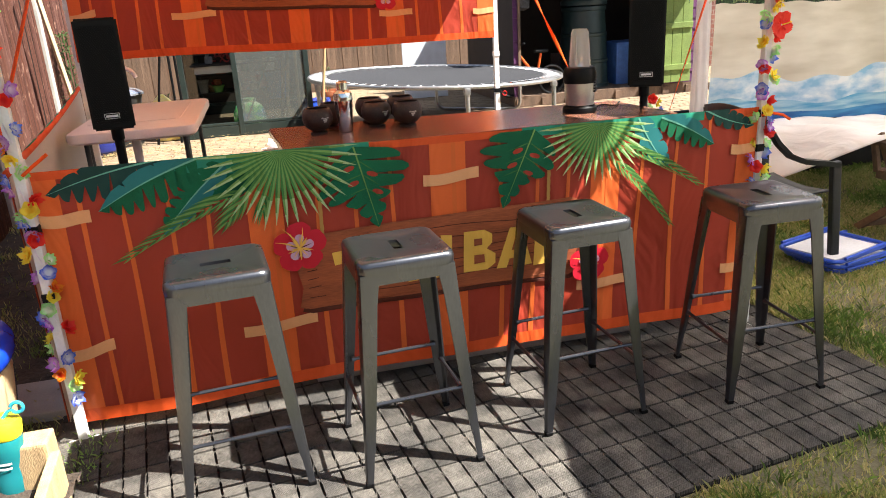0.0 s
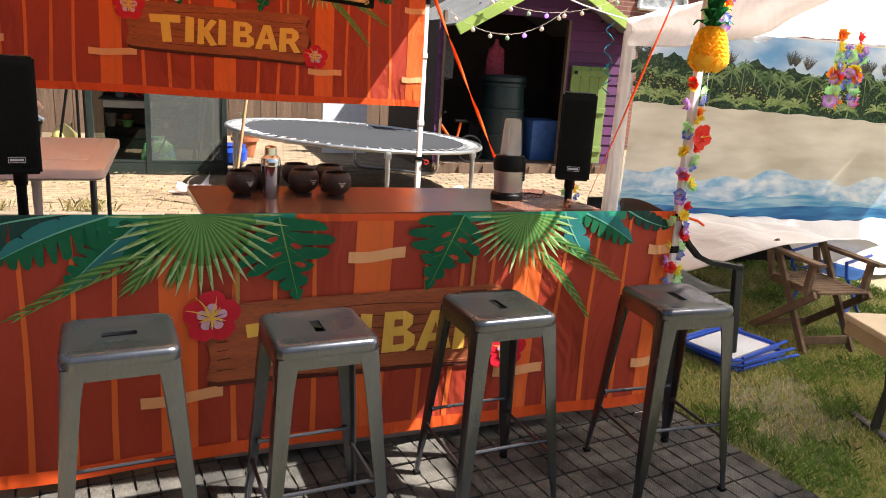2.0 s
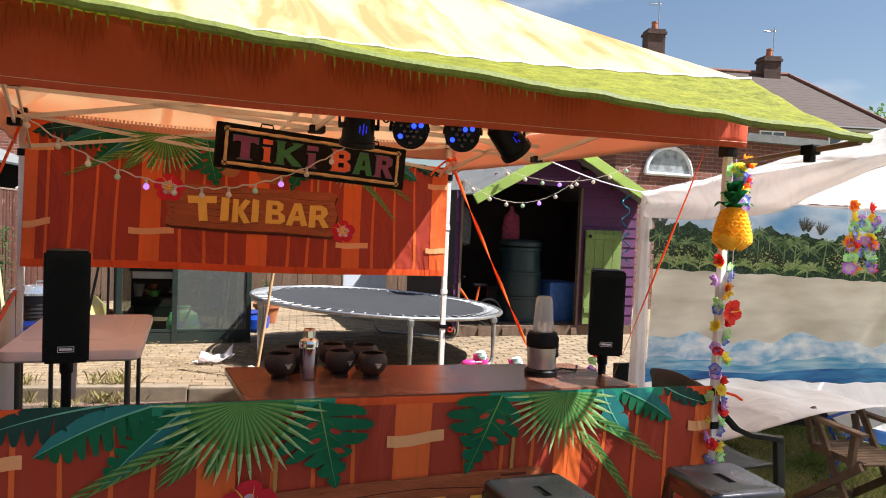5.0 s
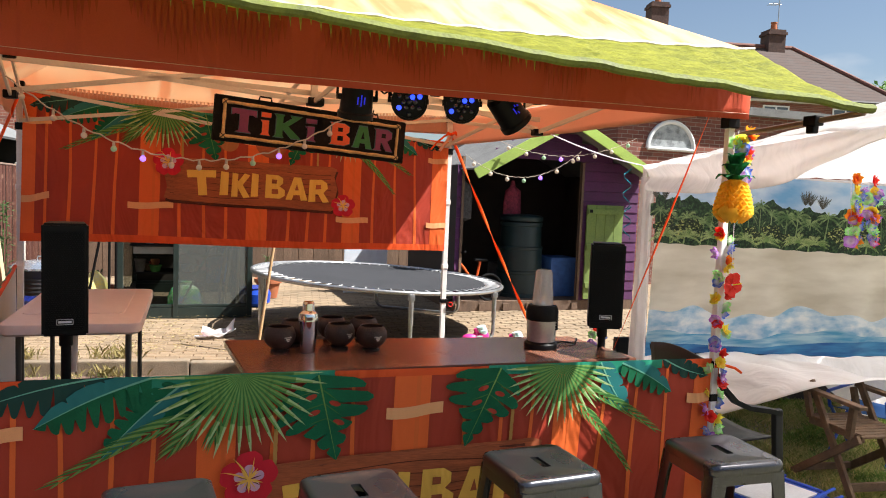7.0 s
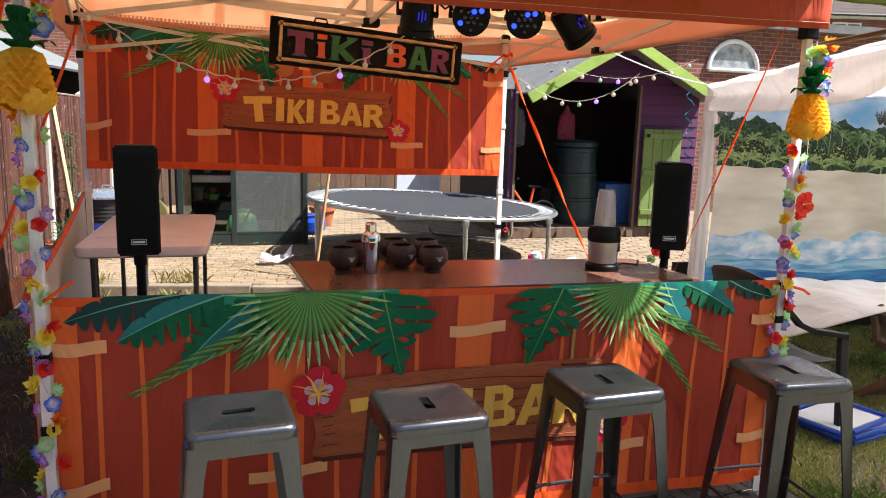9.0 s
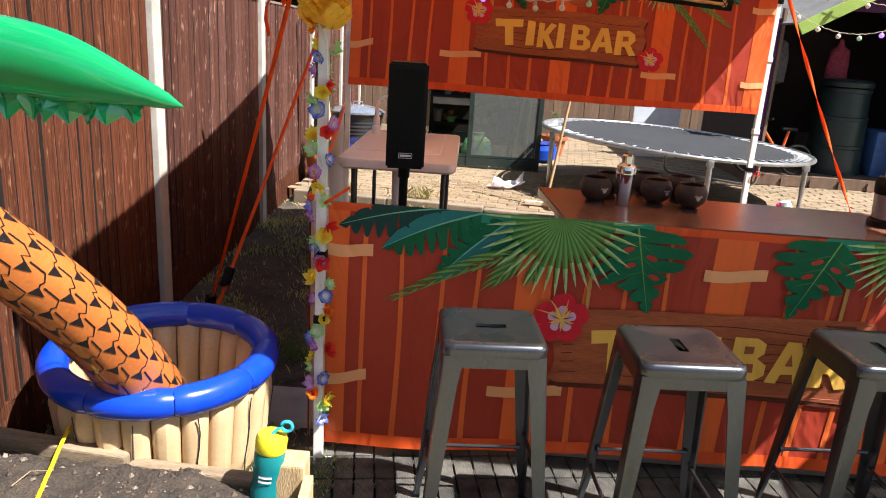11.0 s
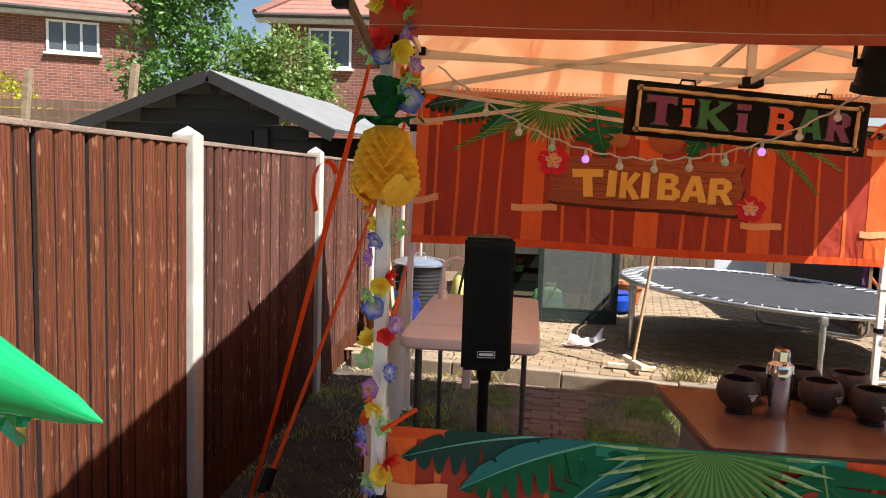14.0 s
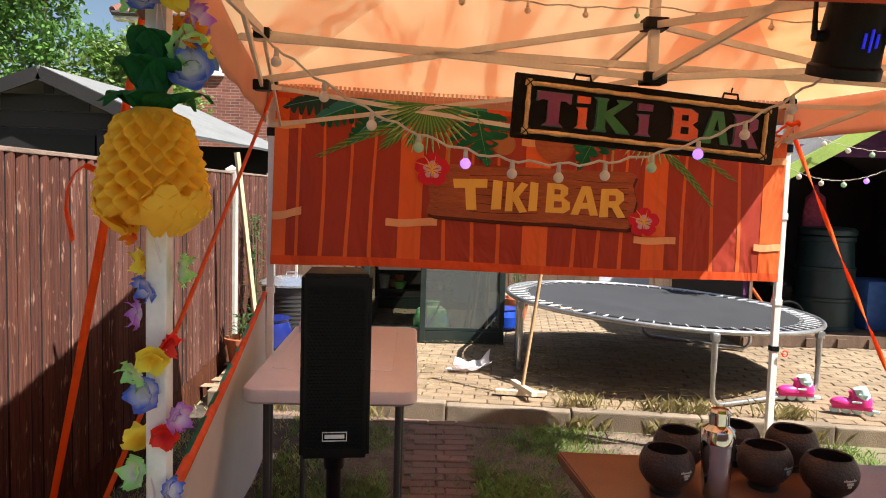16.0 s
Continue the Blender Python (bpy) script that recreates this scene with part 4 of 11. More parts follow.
        du, dv = (tu - ru) * asp, tv - rv
        dl = math.hypot(du, dv)
        base_ang = math.degrees(math.atan2(du, dv))
        for i in range(k):
            f = (i + 0.5) / k
            off = bow * math.sin(math.pi * f)
            u, v = ru + (du * f - dv / dl * off) / asp, rv + dv * f + du / dl * off * (1 if du > 0 else -1)
            ln = ln0 * (1 - 0.55 * f)
            for s in (-1, 1):
                top = (s > 0) == (du < 0)
                leaflet(bm, u, v, base_ang + s * (24 - 10 * f), ln * (up_ * 0.7 if top else 1.0), 0.0050 * (1.15 - 0.5 * f), 5 + 0.3 * (i % 2), (i + (s > 0)) % 2, bend=-s * 14)
        leaflet(bm, ru, rv, base_ang, dl * 1.02, 0.0022, 5.8, 1)
        part("printed_feather_frond", bm, [M_FAN2, M_FAN], root, kind="stuff")
    # monstera leaves
    for root_, tip_, wl, wr in (((0.384, 0.010), (0.412, 0.352), 0.205, 0.195), ((0.632, 0.005), (0.587, 0.335), 0.195, 0.150)):
        h = torn_half(root_, tip_, 1, wl, 6, 0.84, 0.20, 0.34, 0.0, monstera_prof, 6, M_LEAF, None, 7)
        torn_half(root_, tip_, -1, wr, 6, 0.84, 0.20, 0.28, 0.0, monstera_prof, 6, M_LEAF, h, 8)
        rib_line(root_, tip_, 0.0, 0.006, 7, M_FAN, h)
        for f, s in ((0.22, -1), (0.40, -1), (0.30, 1), (0.52, 1)):
            bu, bv = root_[0] + (tip_[0] - root_[0]) * f + s * 0.014, root_[1] + (tip_[1] - root_[1]) * f + 0.012
            poly([(bu + 0.022 / asp * math.cos(t), bv + 0.011 * math.sin(t) + s * 0.006 * math.cos(t)) for t in (2 * math.pi * i / 12 for i in range(12))], 6.8, M_RED, "printed_leaf_hole", h)
        for k in range(3):
            f = 0.16 + 0.17 * k
            for s in (-1, 1):
                bu, bv = root_[0] + (tip_[0] - root_[0]) * f, root_[1] + (tip_[1] - root_[1]) * f
                bm = bmesh.new()
                leaflet(bm, bu, bv, s * 62 - 10, 0.105 - 0.015 * k, 0.0022, 6.9)
                part("printed_leaf_vein", bm, M_FAN2, h)
    # fan palms: folded blades, each with a light and a dark half
    for fu, fv, a0, a1, nb, rad in ((0.291, -0.006, -97, 97, 25, 0.305), (0.727, 0.002, -96, 84, 22, 0.262)):
        bm = bmesh.new()
        step = (a1 - a0) / (nb - 1)
        for i in range(nb):
            mid = a0 + step * i
            ln = rad * (1 + 0.05 * math.sin(i * 2.1) + 0.03 * math.sin(i * 5.3))
            for s in (-1, 1):
                pts = []
                for f, w in ((0.0, 0.0), (0.28, 0.50), (0.48, 0.46), (0.62, 0.33), (0.82, 0.16), (1.0, 0.0)):
                    aw = radians(mid)
                    ew = radians(mid + s * step * w)
                    pts.append(((fu + math.sin(aw) * ln * f / asp, fv + math.cos(aw) * ln * f), (fu + math.sin(ew) * ln * f / asp, fv + math.cos(ew) * ln * f)))
                for q, (p, p2) in enumerate(zip(pts, pts[1:])):
                    quad = [p[0], p2[0], p2[1], p[1]]
                    quad = [c for n_, c in enumerate(quad) if c not in quad[:n_]]
                    if len(quad) < 3:
                        continue
                    vs = [bm.verts.new(at(x, max(y, -0.004), 8 + 0.3 * (i % 2))) for x, y in quad]
                    fc = bm.faces.new(vs)
                    fc.material_index = (0, 0, 0, 1, 2)[q] if s < 0 else (1, 1, 1, 2, 2)[q]
        part("printed_fan_palm", bm, [M_FAN2, M_FAN, M_FAN3], root, kind="stuff")
    # carved mask between the ropes
    for u, v, r, mt in ((0.44, 0.20, 0.07, M_SKIN), (0.54, 0.17, 0.12, M_BOARD)):
        if name == "back_banner":
            poly([(u + r * math.cos(t) / asp, v + r * math.sin(t)) for t in (2 * math.pi * i / 24 for i in range(24))], 5, mt, "printed_mask_shape")
    return root


banner("front_banner", "printed orange plank banner with palm leaves across the bar front", (0.13, -0.055, 1.012), (2.93, -0.03, 0.985), (0.12, -0.05, 0.065), (2.90, -0.03, 0.095), 0.008, (1.5, 0, 0.06), 3)
banner("back_banner", "printed orange plank banner hung between the rear posts", (-0.31, 3.11, 2.215), (2.75, 3.11, 2.06), (-0.335, 3.11, 1.205), (2.75, 3.11, 1.165), 0.007, (1.2, 3.1, 1.18), 5)

# ---- fence along the garden ----
fence = thing("wall_west_fence", "brown-stained vertical board fence with concrete posts", "fence", (-1.05, 1.2, 0), kind="structure")
FENCE_TOP = 1.80
BOARD_MESH = {}


# board edges coloured near black to draw the shade between boards
M_FENCEEDGE = mat("board_edge_shade", (0.020, 0.010, 0.008), rough=0.9, vary=0.3, scale=20)


def shared_board(w, h, t=0.017, tone=0):
    key = (round(w, 3), round(h, 3), tone)
    if key not in BOARD_MESH:
        bm = bmesh.new()
        vs = []
        for z in (0.0, h):
            vs.append([bm.verts.new(p) for p in ((0, -w / 2, z), (t * 0.8, -w / 2 + 0.002, z), (t * 1.2, 0.0, z), (t * 0.8, w / 2 - 0.002, z), (0, w / 2, z))])
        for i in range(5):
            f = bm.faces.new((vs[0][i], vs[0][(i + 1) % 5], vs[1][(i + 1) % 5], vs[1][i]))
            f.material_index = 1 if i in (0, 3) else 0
        bm.faces.new(vs[0][::-1]), bm.faces.new(vs[1])
        me = bpy.data.meshes.new("board")
        bm.to_mesh(me)
        bm.free()
        me.materials.append(M_FENCES[tone])
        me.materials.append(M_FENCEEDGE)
        BOARD_MESH[key] = me
    return BOARD_MESH[key]


def child_mesh(name, me, parent, m):
    ob = new(name, me)
    ob.parent = parent
    root = parent
    while root.parent is not None:
        root = root.parent
    ob.matrix_basis = Matrix.Translation(-ORIGIN.get(root.name, Vector())) @ m
    return ob


for i, py in enumerate(POSTS_Y):
    px = fence_x(py)
    bm = bmesh.new()
    box(bm, px - 0.05, px + 0.05, py - 0.05, py + 0.05, -0.02, FENCE_TOP + 0.005, 0.006)
    ap = bm.verts.new((px, py, FENCE_TOP + 0.045))
    top = [bm.verts.new((px + a, py + b, FENCE_TOP + 0.004)) for a, b in ((-0.05, -0.05), (0.05, -0.05), (0.05, 0.05), (-0.05, 0.05))]
    for k in range(4):
        bm.faces.new((top[k], top[(k + 1) % 4], ap))
    part("concrete_post", bm, M_CONC, fence, "pale concrete fence post")
    if i + 1 == len(POSTS_Y):
        break
    y0, y1 = py + 0.055, POSTS_Y[i + 1] - 0.055
    bm = bmesh.new()
    beam(bm, (fence_x(y0), y0, 0.12), (fence_x(y1), y1, 0.12), 0.04, 0.25, 0.004)
    part("gravel_board", bm, M_FENCES[2], fence, "dark timber gravel board")
    bm = bmesh.new()
    beam(bm, (fence_x(y0), y0, FENCE_TOP - 0.025), (fence_x(y1), y1, FENCE_TOP - 0.025), 0.06, 0.02, 0.004)
    part("capping_rail", bm, M_CAP, fence, "sun-bleached capping rail")
    # dark sheet added behind, so the gaps between boards look shaded
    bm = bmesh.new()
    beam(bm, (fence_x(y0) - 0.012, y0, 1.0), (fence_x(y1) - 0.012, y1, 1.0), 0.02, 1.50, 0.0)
    part("backing_rail", bm, M_DARKWOOD, fence, "dark sheet added behind the boards as shade in the gaps")
    n = 22
    step = (y1 - y0) / n
    for k in range(n):
        yy = y0 + step * (k + 0.5)
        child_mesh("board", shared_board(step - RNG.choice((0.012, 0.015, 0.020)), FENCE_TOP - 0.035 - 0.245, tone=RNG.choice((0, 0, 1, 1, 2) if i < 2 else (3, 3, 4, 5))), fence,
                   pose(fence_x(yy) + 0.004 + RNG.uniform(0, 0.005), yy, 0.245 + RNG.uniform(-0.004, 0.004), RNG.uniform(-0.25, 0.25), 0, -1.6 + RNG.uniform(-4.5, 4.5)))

# rear fence and hedge line closing the garden
rear = thing("wall_north_fence", "weathered grey-brown rear fence", "fence", (3.0, 10.1, 0), kind="structure")
M_OLDFENCE = mat("old_fence_grey", (0.16, 0.10, 0.065), rough=0.85, vary=0.25, scale=3, fine=60, bump=0.35, rand=0.2, stretch=(6, 6, 0.6))
bm = bmesh.new()
box(bm, -0.13 / 2, 0.13 / 2, -0.01, 0.01, 0.05, 1.75, 0.003)
me = bpy.data.meshes.new("rear_board")
bm.to_mesh(me), bm.free()
me.materials.append(M_OLDFENCE)
for k in range(82):
    child_mesh("board", me, rear, pose(-1.25 + 0.128 * k, 10.1 + 0.006 * (k % 2), 0, 0, RNG.uniform(-0.3, 0.3), 0))

# ---- kerb stones ----
kerb = thing("kerb", "row of weathered concrete kerb stones edging the patio", "kerb", (1.0, kerb_y(1.0), 0), kind="structure")
x = -1.0
ang = math.degrees(math.atan(-0.138))
k = 0
while x < 8.6:
    L = 0.9
    bm = bmesh.new()
    m = pose(x, kerb_y(x) + 0.05, 0, 0, 0, ang)
    box(bm, 0.004, L - 0.004, -0.05, 0.05, -0.05, PATIO_Z + 0.008 * math.sin(k * 2.3), 0.012, m)
    part("kerb_stone", bm, M_KERB, kerb)
    x += L * math.cos(radians(ang))
    k += 1

# ---- block paving on the patio ----


def paver_mesh(name, w, h, t, material, bev=0.006):
    bm = bmesh.new()
    lo = [bm.verts.new((a * w / 2, b * h / 2, -t)) for a, b in ((-1, -1), (1, -1), (1, 1), (-1, 1))]
    mid = [bm.verts.new((a * w / 2, b * h / 2, -bev)) for a, b in ((-1, -1), (1, -1), (1, 1), (-1, 1))]
    hi = [bm.verts.new((a * (w / 2 - bev), b * (h / 2 - bev), 0)) for a, b in ((-1, -1), (1, -1), (1, 1), (-1, 1))]
    bm.faces.new(hi)
    for p, q in ((lo, mid), (mid, hi)):
        for i in range(4):
            bm.faces.new((p[i], p[(i + 1) % 4], q[(i + 1) % 4], q[i]))
    me = bpy.data.meshes.new(name)
    bm.to_mesh(me), bm.free()
    me.materials.append(material)
    return me


def rest_of(name, cells, w, h, t, material, parent, label=""):
    """Many pieces joined into one part."""
    verts, faces = [], []
    b = 0.006
    for x, y, z, a in cells:
        c, s = math.cos(a), math.sin(a)
        o = len(verts)
        for sx, sy, in_, dz in [(i, j, 0, -b) for i, j in ((-1, -1), (1, -1), (1, 1), (-1, 1))] + [(i, j, b, 0) for i, j in ((-1, -1), (1, -1), (1, 1), (-1, 1))]:
            px, py = sx * (w / 2 - in_), sy * (h / 2 - in_)
            verts.append((x + c * px - s * py, y + s * px + c * py, z + dz))
        faces.append((o + 4, o + 5, o + 6, o + 7))
        for i in range(4):
            faces.append((o + i, o + (i + 1) % 4, o + 4 + (i + 1) % 4, o + 4 + i))
    me = bpy.data.meshes.new(name)
    me.from_pydata(verts, [], faces)
    me.materials.append(material)
    ob = new(name, me)
    ob.parent = parent
    root = parent
    ob.matrix_basis = Matrix.Translation(-ORIGIN.get(root.name, Vector()))
    return tagged(ob, label, "", "", "stuff")


M_PAVER_REST = mat("worn_block_paving_far", (0.275, 0.200, 0.125), rough=0.9, vary=0.2, scale=7, fine=120, bump=0.5, stain=0.4)
pw, ph = 0.2, 0.1
near, far = [], []
a0 = radians(ang)
c, s = math.cos(a0), math.sin(a0)
for j in range(60):
    for i in range(-1, 48):
        lx = (i + 0.5 * (j % 2)) * pw
        ly = (j + 0.5) * ph
        X, Y = -1.0 + c * lx - s * ly, kerb_y(-1.0) + 0.12 + s * lx + c * ly
        if X < fence_x(Y) + 0.12 or X > 8.8 or Y > 10.0:
            continue
        row = (X, Y, PATIO_Z - 0.006 + RNG.uniform(-0.004, 0.004), a0 + RNG.uniform(-0.02, 0.02))
        (near if (0.2 < X < 4.3 and Y < 6.1) else far).append(row)
near.sort(key=lambda r: r[1])
near, far = near[:300], far + near[300:]
PAVE = (paver_mesh("paver", pw - 0.008, ph - 0.008, 0.03, M_PAVER), near, far)

# ---- brick path over the lawn, behind the counter ----
M_PATHBRICK = mat("path_brick", (0.195, 0.122, 0.095), rough=0.9, vary=0.2, scale=9, fine=120, bump=0.5, rand=0.2, stain=0.3)
path = thing("path", "sunken brick path through rough grass", "path", (0.7, 3.0, 0), kind="structure")
me = paver_mesh("path_brick", 0.192, 0.092, 0.02, M_PATHBRICK)
for j in range(36):
    for i in range(2):
        X, Y = 0.52 + 0.2 * i + 0.05 * (j % 2) + 0.10 * (j * 0.1 / 3.6), 0.75 + 0.1 * j
        if Y < kerb_y(X) - 0.09:
            child_mesh("brick", me, path, pose(X, Y, 0.016 + RNG.uniform(-0.004, 0.004), RNG.uniform(-1, 1), RNG.uniform(-1, 1), RNG.uniform(-2, 2)))
for j in range(12):
    X = -0.85 + 0.2 * j
    child_mesh("brick", me, path, pose(X, kerb_y(X) - 0.06, 0.014, RNG.uniform(-2, 2), 0, ang + RNG.uniform(-3, 3)))

# ---- interlocking deck tiles in front of the bar ----
deck = thing("deck_mat", "grey interlocking plastic deck tiles laid on the lawn", "deck tile floor", (1.7, -0.4, 0), kind="structure")
bm = bmesh.new()
dq = [(0.17, 0.30), (0.19, -1.28), (3.17, -0.86), (3.06, 0.22)]


def deck_at(u, v):
    """On the tile grid: u along the front edge, v from the back to the front."""
    a = math.atan2(0.42, 2.98)
    return Vector((0.19, -1.28, 0)) + Vector((math.cos(a), math.sin(a), 0)) * 3.01 * u + Vector((-math.sin(a), math.cos(a), 0)) * 1.505 * (1 - v)


lo, hi = [bm.verts.new((x, y, 0.001)) for x, y in dq], [bm.verts.new((x, y, 0.0025)) for x, y in dq]
bm.faces.new(hi[::-1])
for i in range(4):
    bm.faces.new((lo[i], lo[(i + 1) % 4], hi[(i + 1) % 4], hi[i]))
part("base_grid", bm, M_BLACK, deck)


def slat_mesh(w, h, kind):
    """A moulded slat with a few raised diagonal ridges."""
    bm = bmesh.new()
    box(bm, -w / 2, w / 2, -h / 2, h / 2, 0.002, 0.017)
    r = random.Random(kind)
    for k in range(7):
        t = -w / 2 + w * (k + 0.5) / 7
        d = (1 if (k + kind) % 2 else -1) * h * 0.45
        beam(bm, (t - h * 0.12, -d, 0.0160), (t + h * 0.12, d, 0.0160), 0.003, 0.0012)
    me = bpy.data.meshes.new("slat")
    bm.to_mesh(me), bm.free()
    me.materials.append(M_MAT)
    return me


NT, MT = 10, 5
SLATS = [[slat_mesh(0.1385, 0.0685, k) for k in range(3)], [slat_mesh(0.0665, 0.1405, k + 3) for k in range(3)]]

# ---- white party tent with a beach backdrop ----
tent = thing("party_tent", "white polythene party tent with a sagging roof", "party tent", (4.0, 1.0, 0))
T_FL, T_BL, T_BR, T_FR = Vector((2.98, -2.1, 2.06)), Vector((3.88, 2.0, 1.90)), Vector((7.2, 2.0, 1.92)), Vector((6.7, -2.1, 1.99))
T_PK = Vector((5.3, -0.1, 2.75))
for a, b in ((T_FL, T_BL), (T_BL, T_BR), (T_BR, T_FR), (T_FR, T_FL)):
    bm = bmesh.new()

    def fn(u, v):
        p = a.lerp(b, u).lerp(T_PK, v)
        p.x -= (0.15 * math.sin(math.pi * u) * (1 - v)) if a is T_FL else 0.0
        p.z += (0.022 * noise.noise(p * 3.1) + 0.014 * noise.noise(p * 8.5)) * (1 - v)
        p.z -= 0.10 * math.sin(math.pi * v) + 0.035 * math.sin(math.pi * u) * (1 - v) + 0.012 * math.sin(u * 21 + v * 9) * (1 - v)
        return p
    sheet(bm, fn, 90, 40)
    thick(part("roof_sheet", bm, M_TENT, tent), 0.002)
    bm = bmesh.new()
    n = (b - a).cross(Vector((0, 0, 1))).normalized()

    def fv(u, v):
        p = a.lerp(b, u)
        p.x -= 0.15 * math.sin(math.pi * u) if a is T_FL else 0.0
        drop = 0.19 + 0.07 * math.sin(math.pi * u) + 0.05 * math.sin(u * 8.0 + 0.5) + 0.02 * math.sin(u * 23)
        if a is T_BL:
            drop = 0.05
        if a is T_FL:
            k = min(1.0, max(0.0, (u - 0.34) / 0.27))
            drop = 0.05 + 0.165 * k * k * (3 - 2 * k) - 0.035 * max(0.0, (u - 0.75) / 0.25)
            p += n * (0.030 * math.sin(v * 7 + u * 5) * (0.6 + 0.4 * math.sin(u * 9)))
        p.z -= 0.035 * math.sin(math.pi * u) + v * drop
        p += n * (0.02 * math.sin(u * 26 + v) + 0.012 * math.sin(u * 61)) * v + n * 0.02 * noise.noise(Vector((u * 14, v * 3, 8)))
        return p
    sheet(bm, fv, 70, 14)
    thick(part("valance", bm, M_TENT, tent), 0.002)
for p in (T_FL, T_BL, T_BR, T_FR):
    bm = bmesh.new()
    tube(bm, [(p.x, p.y, 0), (p.x, p.y, p.z)], 0.018, 10)
    part("leg", bm, M_WHITE_STEEL, tent)
bm = bmesh.new()


def drape(u, v):
    a = 2 * math.pi * u
    r = 0.045 + 0.012 * math.sin(5 * a + 3 * v) + 0.03 * (1 - v) ** 3
    return Vector((T_BL.x + 0.01 + r * math.cos(a), T_BL.y - 0.02 + 0.7 * r * math.sin(a), 0.2 + 1.62 * v))


sheet(bm, drape, 24, 12)
part("gathered_side_sheet", bm, M_TENT, tent, "gathered white polythene at the tent leg")

# backdrop print: sky, woods, beach, waves and sea as cloth bands, the lower sheet plain
def band_mat(name, lo, hi, scale, stretch=(1, 1, 1), detail=6.0, mid=None, p0=0.35, p1=0.65):
    m = bpy.data.materials.new(name)
    m.use_nodes = True
    n, l = m.node_tree.nodes, m.node_tree.links
    b = n["Principled BSDF"]
    tc, mp, no, cr = n.new("ShaderNodeTexCoord"), n.new("ShaderNodeMapping"), n.new("ShaderNodeTexNoise"), n.new("ShaderNodeValToRGB")
    mp.inputs["Scale"].default_value = stretch
    no.inputs["Scale"].default_value, no.inputs["Detail"].default_value = scale, detail
    l.new(tc.outputs["Object"], mp.inputs["Vector"]), l.new(mp.outputs[0], no.inputs["Vector"]), l.new(no.outputs[0], cr.inputs[0])
    e = cr.color_ramp.elements
    e[0].position, e[1].position = p0, p1
    e[0].color, e[1].color = (*lo, 1), (*hi, 1)
    if mid:
        x = e.new((p0 + p1) / 2)
        x.color = (*mid, 1)
    b.inputs["Roughness"].default_value = 0.5
    tr, ms = n.new("ShaderNodeBsdfTranslucent"), n.new("ShaderNodeMixShader")
    ms.inputs[0].default_value = 0.52
    l.new(cr.outputs[0], b.inputs["Base Color"]), l.new(cr.outputs[0], tr.inputs["Color"])
    l.new(b.outputs[0], ms.inputs[1]), l.new(tr.outputs[0], ms.inputs[2])
    l.new(ms.outputs[0], n["Material Output"].inputs["Surface"])
    return m


M_BSKY = band_mat("print_sky", (0.16, 0.38, 0.66), (0.75, 0.82, 0.88), 1.6, (1, 1, 2.5))
M_BTREE = band_mat("print_woods", (0.006, 0.020, 0.010), (0.070, 0.145, 0.050), 46, detail=9, mid=(0.018, 0.055, 0.024), p0=0.38, p1=0.70)
M_BBUSH = band_mat("print_bush", (0.008, 0.022, 0.010), (0.56, 0.60, 0.20), 48, (1, 1, 1.6), detail=3, mid=(0.04, 0.085, 0.026), p0=0.46, p1=0.63)
M_BSHRUB = band_mat("print_shrub", (0.006, 0.024, 0.013), (0.085, 0.19, 0.065), 60, detail=6, mid=(0.022, 0.066, 0.030), p0=0.40, p1=0.68)
M_BPALM = band_mat("print_palm", (0.09, 0.18, 0.065), (0.34, 0.47, 0.20), 12, detail=3)
M_BFROND = band_mat("print_low_frond", (0.18, 0.31, 0.09), (0.52, 0.62, 0.28), 14, detail=3)
M_BDARK = band_mat("print_far_palm", (0.030, 0.034, 0.028), (0.10, 0.095, 0.075), 20, detail=3)
M_BSAND = band_mat("print_sand", (0.56, 0.51, 0.40), (0.80, 0.76, 0.65), 1.4, (1, 1, 4))
M_BFOAM = band_mat("print_foam", (0.25, 0.50, 0.70), (0.85, 0.90, 0.92), 6, (1, 1, 2.2))
M_BSEA = band_mat("print_sea", (0.03, 0.14, 0.40), (0.08, 0.34, 0.62), 4, (0.6, 1, 5))
M_BSEA2 = band_mat("print_shallow", (0.10, 0.38, 0.62), (0.50, 0.72, 0.80), 5, (0.6, 1, 5))
backdrop = thing("beach_backdrop", "beach scene backdrop sheet hung from the tent", "backdrop", (5.0, 1.98, 0.1))
BX0, BX1 = 3.96, 7.15


def bd_at(u, z, layer=0):
    x = BX0 + (BX1 - BX0) * u
    y = 1.96 + 0.018 * math.sin(x * 7 + z * 2) + 0.012 * math.sin(x * 15 - z * 3) + 0.05 * math.sin(x * 1.7)
    return Vector((x, y - 0.003 * layer, z - 0.07 * u))


def edge_tree(u):
    return 1.342 - 0.05 * u * u + 0.004 * math.sin(40 * u) + 0.004 * math.sin(93 * u)


def edge_top(u):
    return 1.665 + 0.022 * math.sin(23 * u) + 0.02 * math.sin(57 * u + 1) + 0.014 * math.sin(131 * u) + 0.008 * math.sin(310 * u)


def edge_foam(u):
    return 0.83 + 0.035 * math.sin(17 * u) + 0.025 * math.sin(41 * u + 2)


def edge_sea(u):
    return 0.66 + 0.03 * math.sin(13 * u + 1) + 0.012 * math.sin(37 * u)


def edge_deep(u):
    return 0.585 + 0.025 * math.sin(9 * u + 2)


def edge_white(u):
    return 0.50 + 0.015 * math.sin(8 * u)


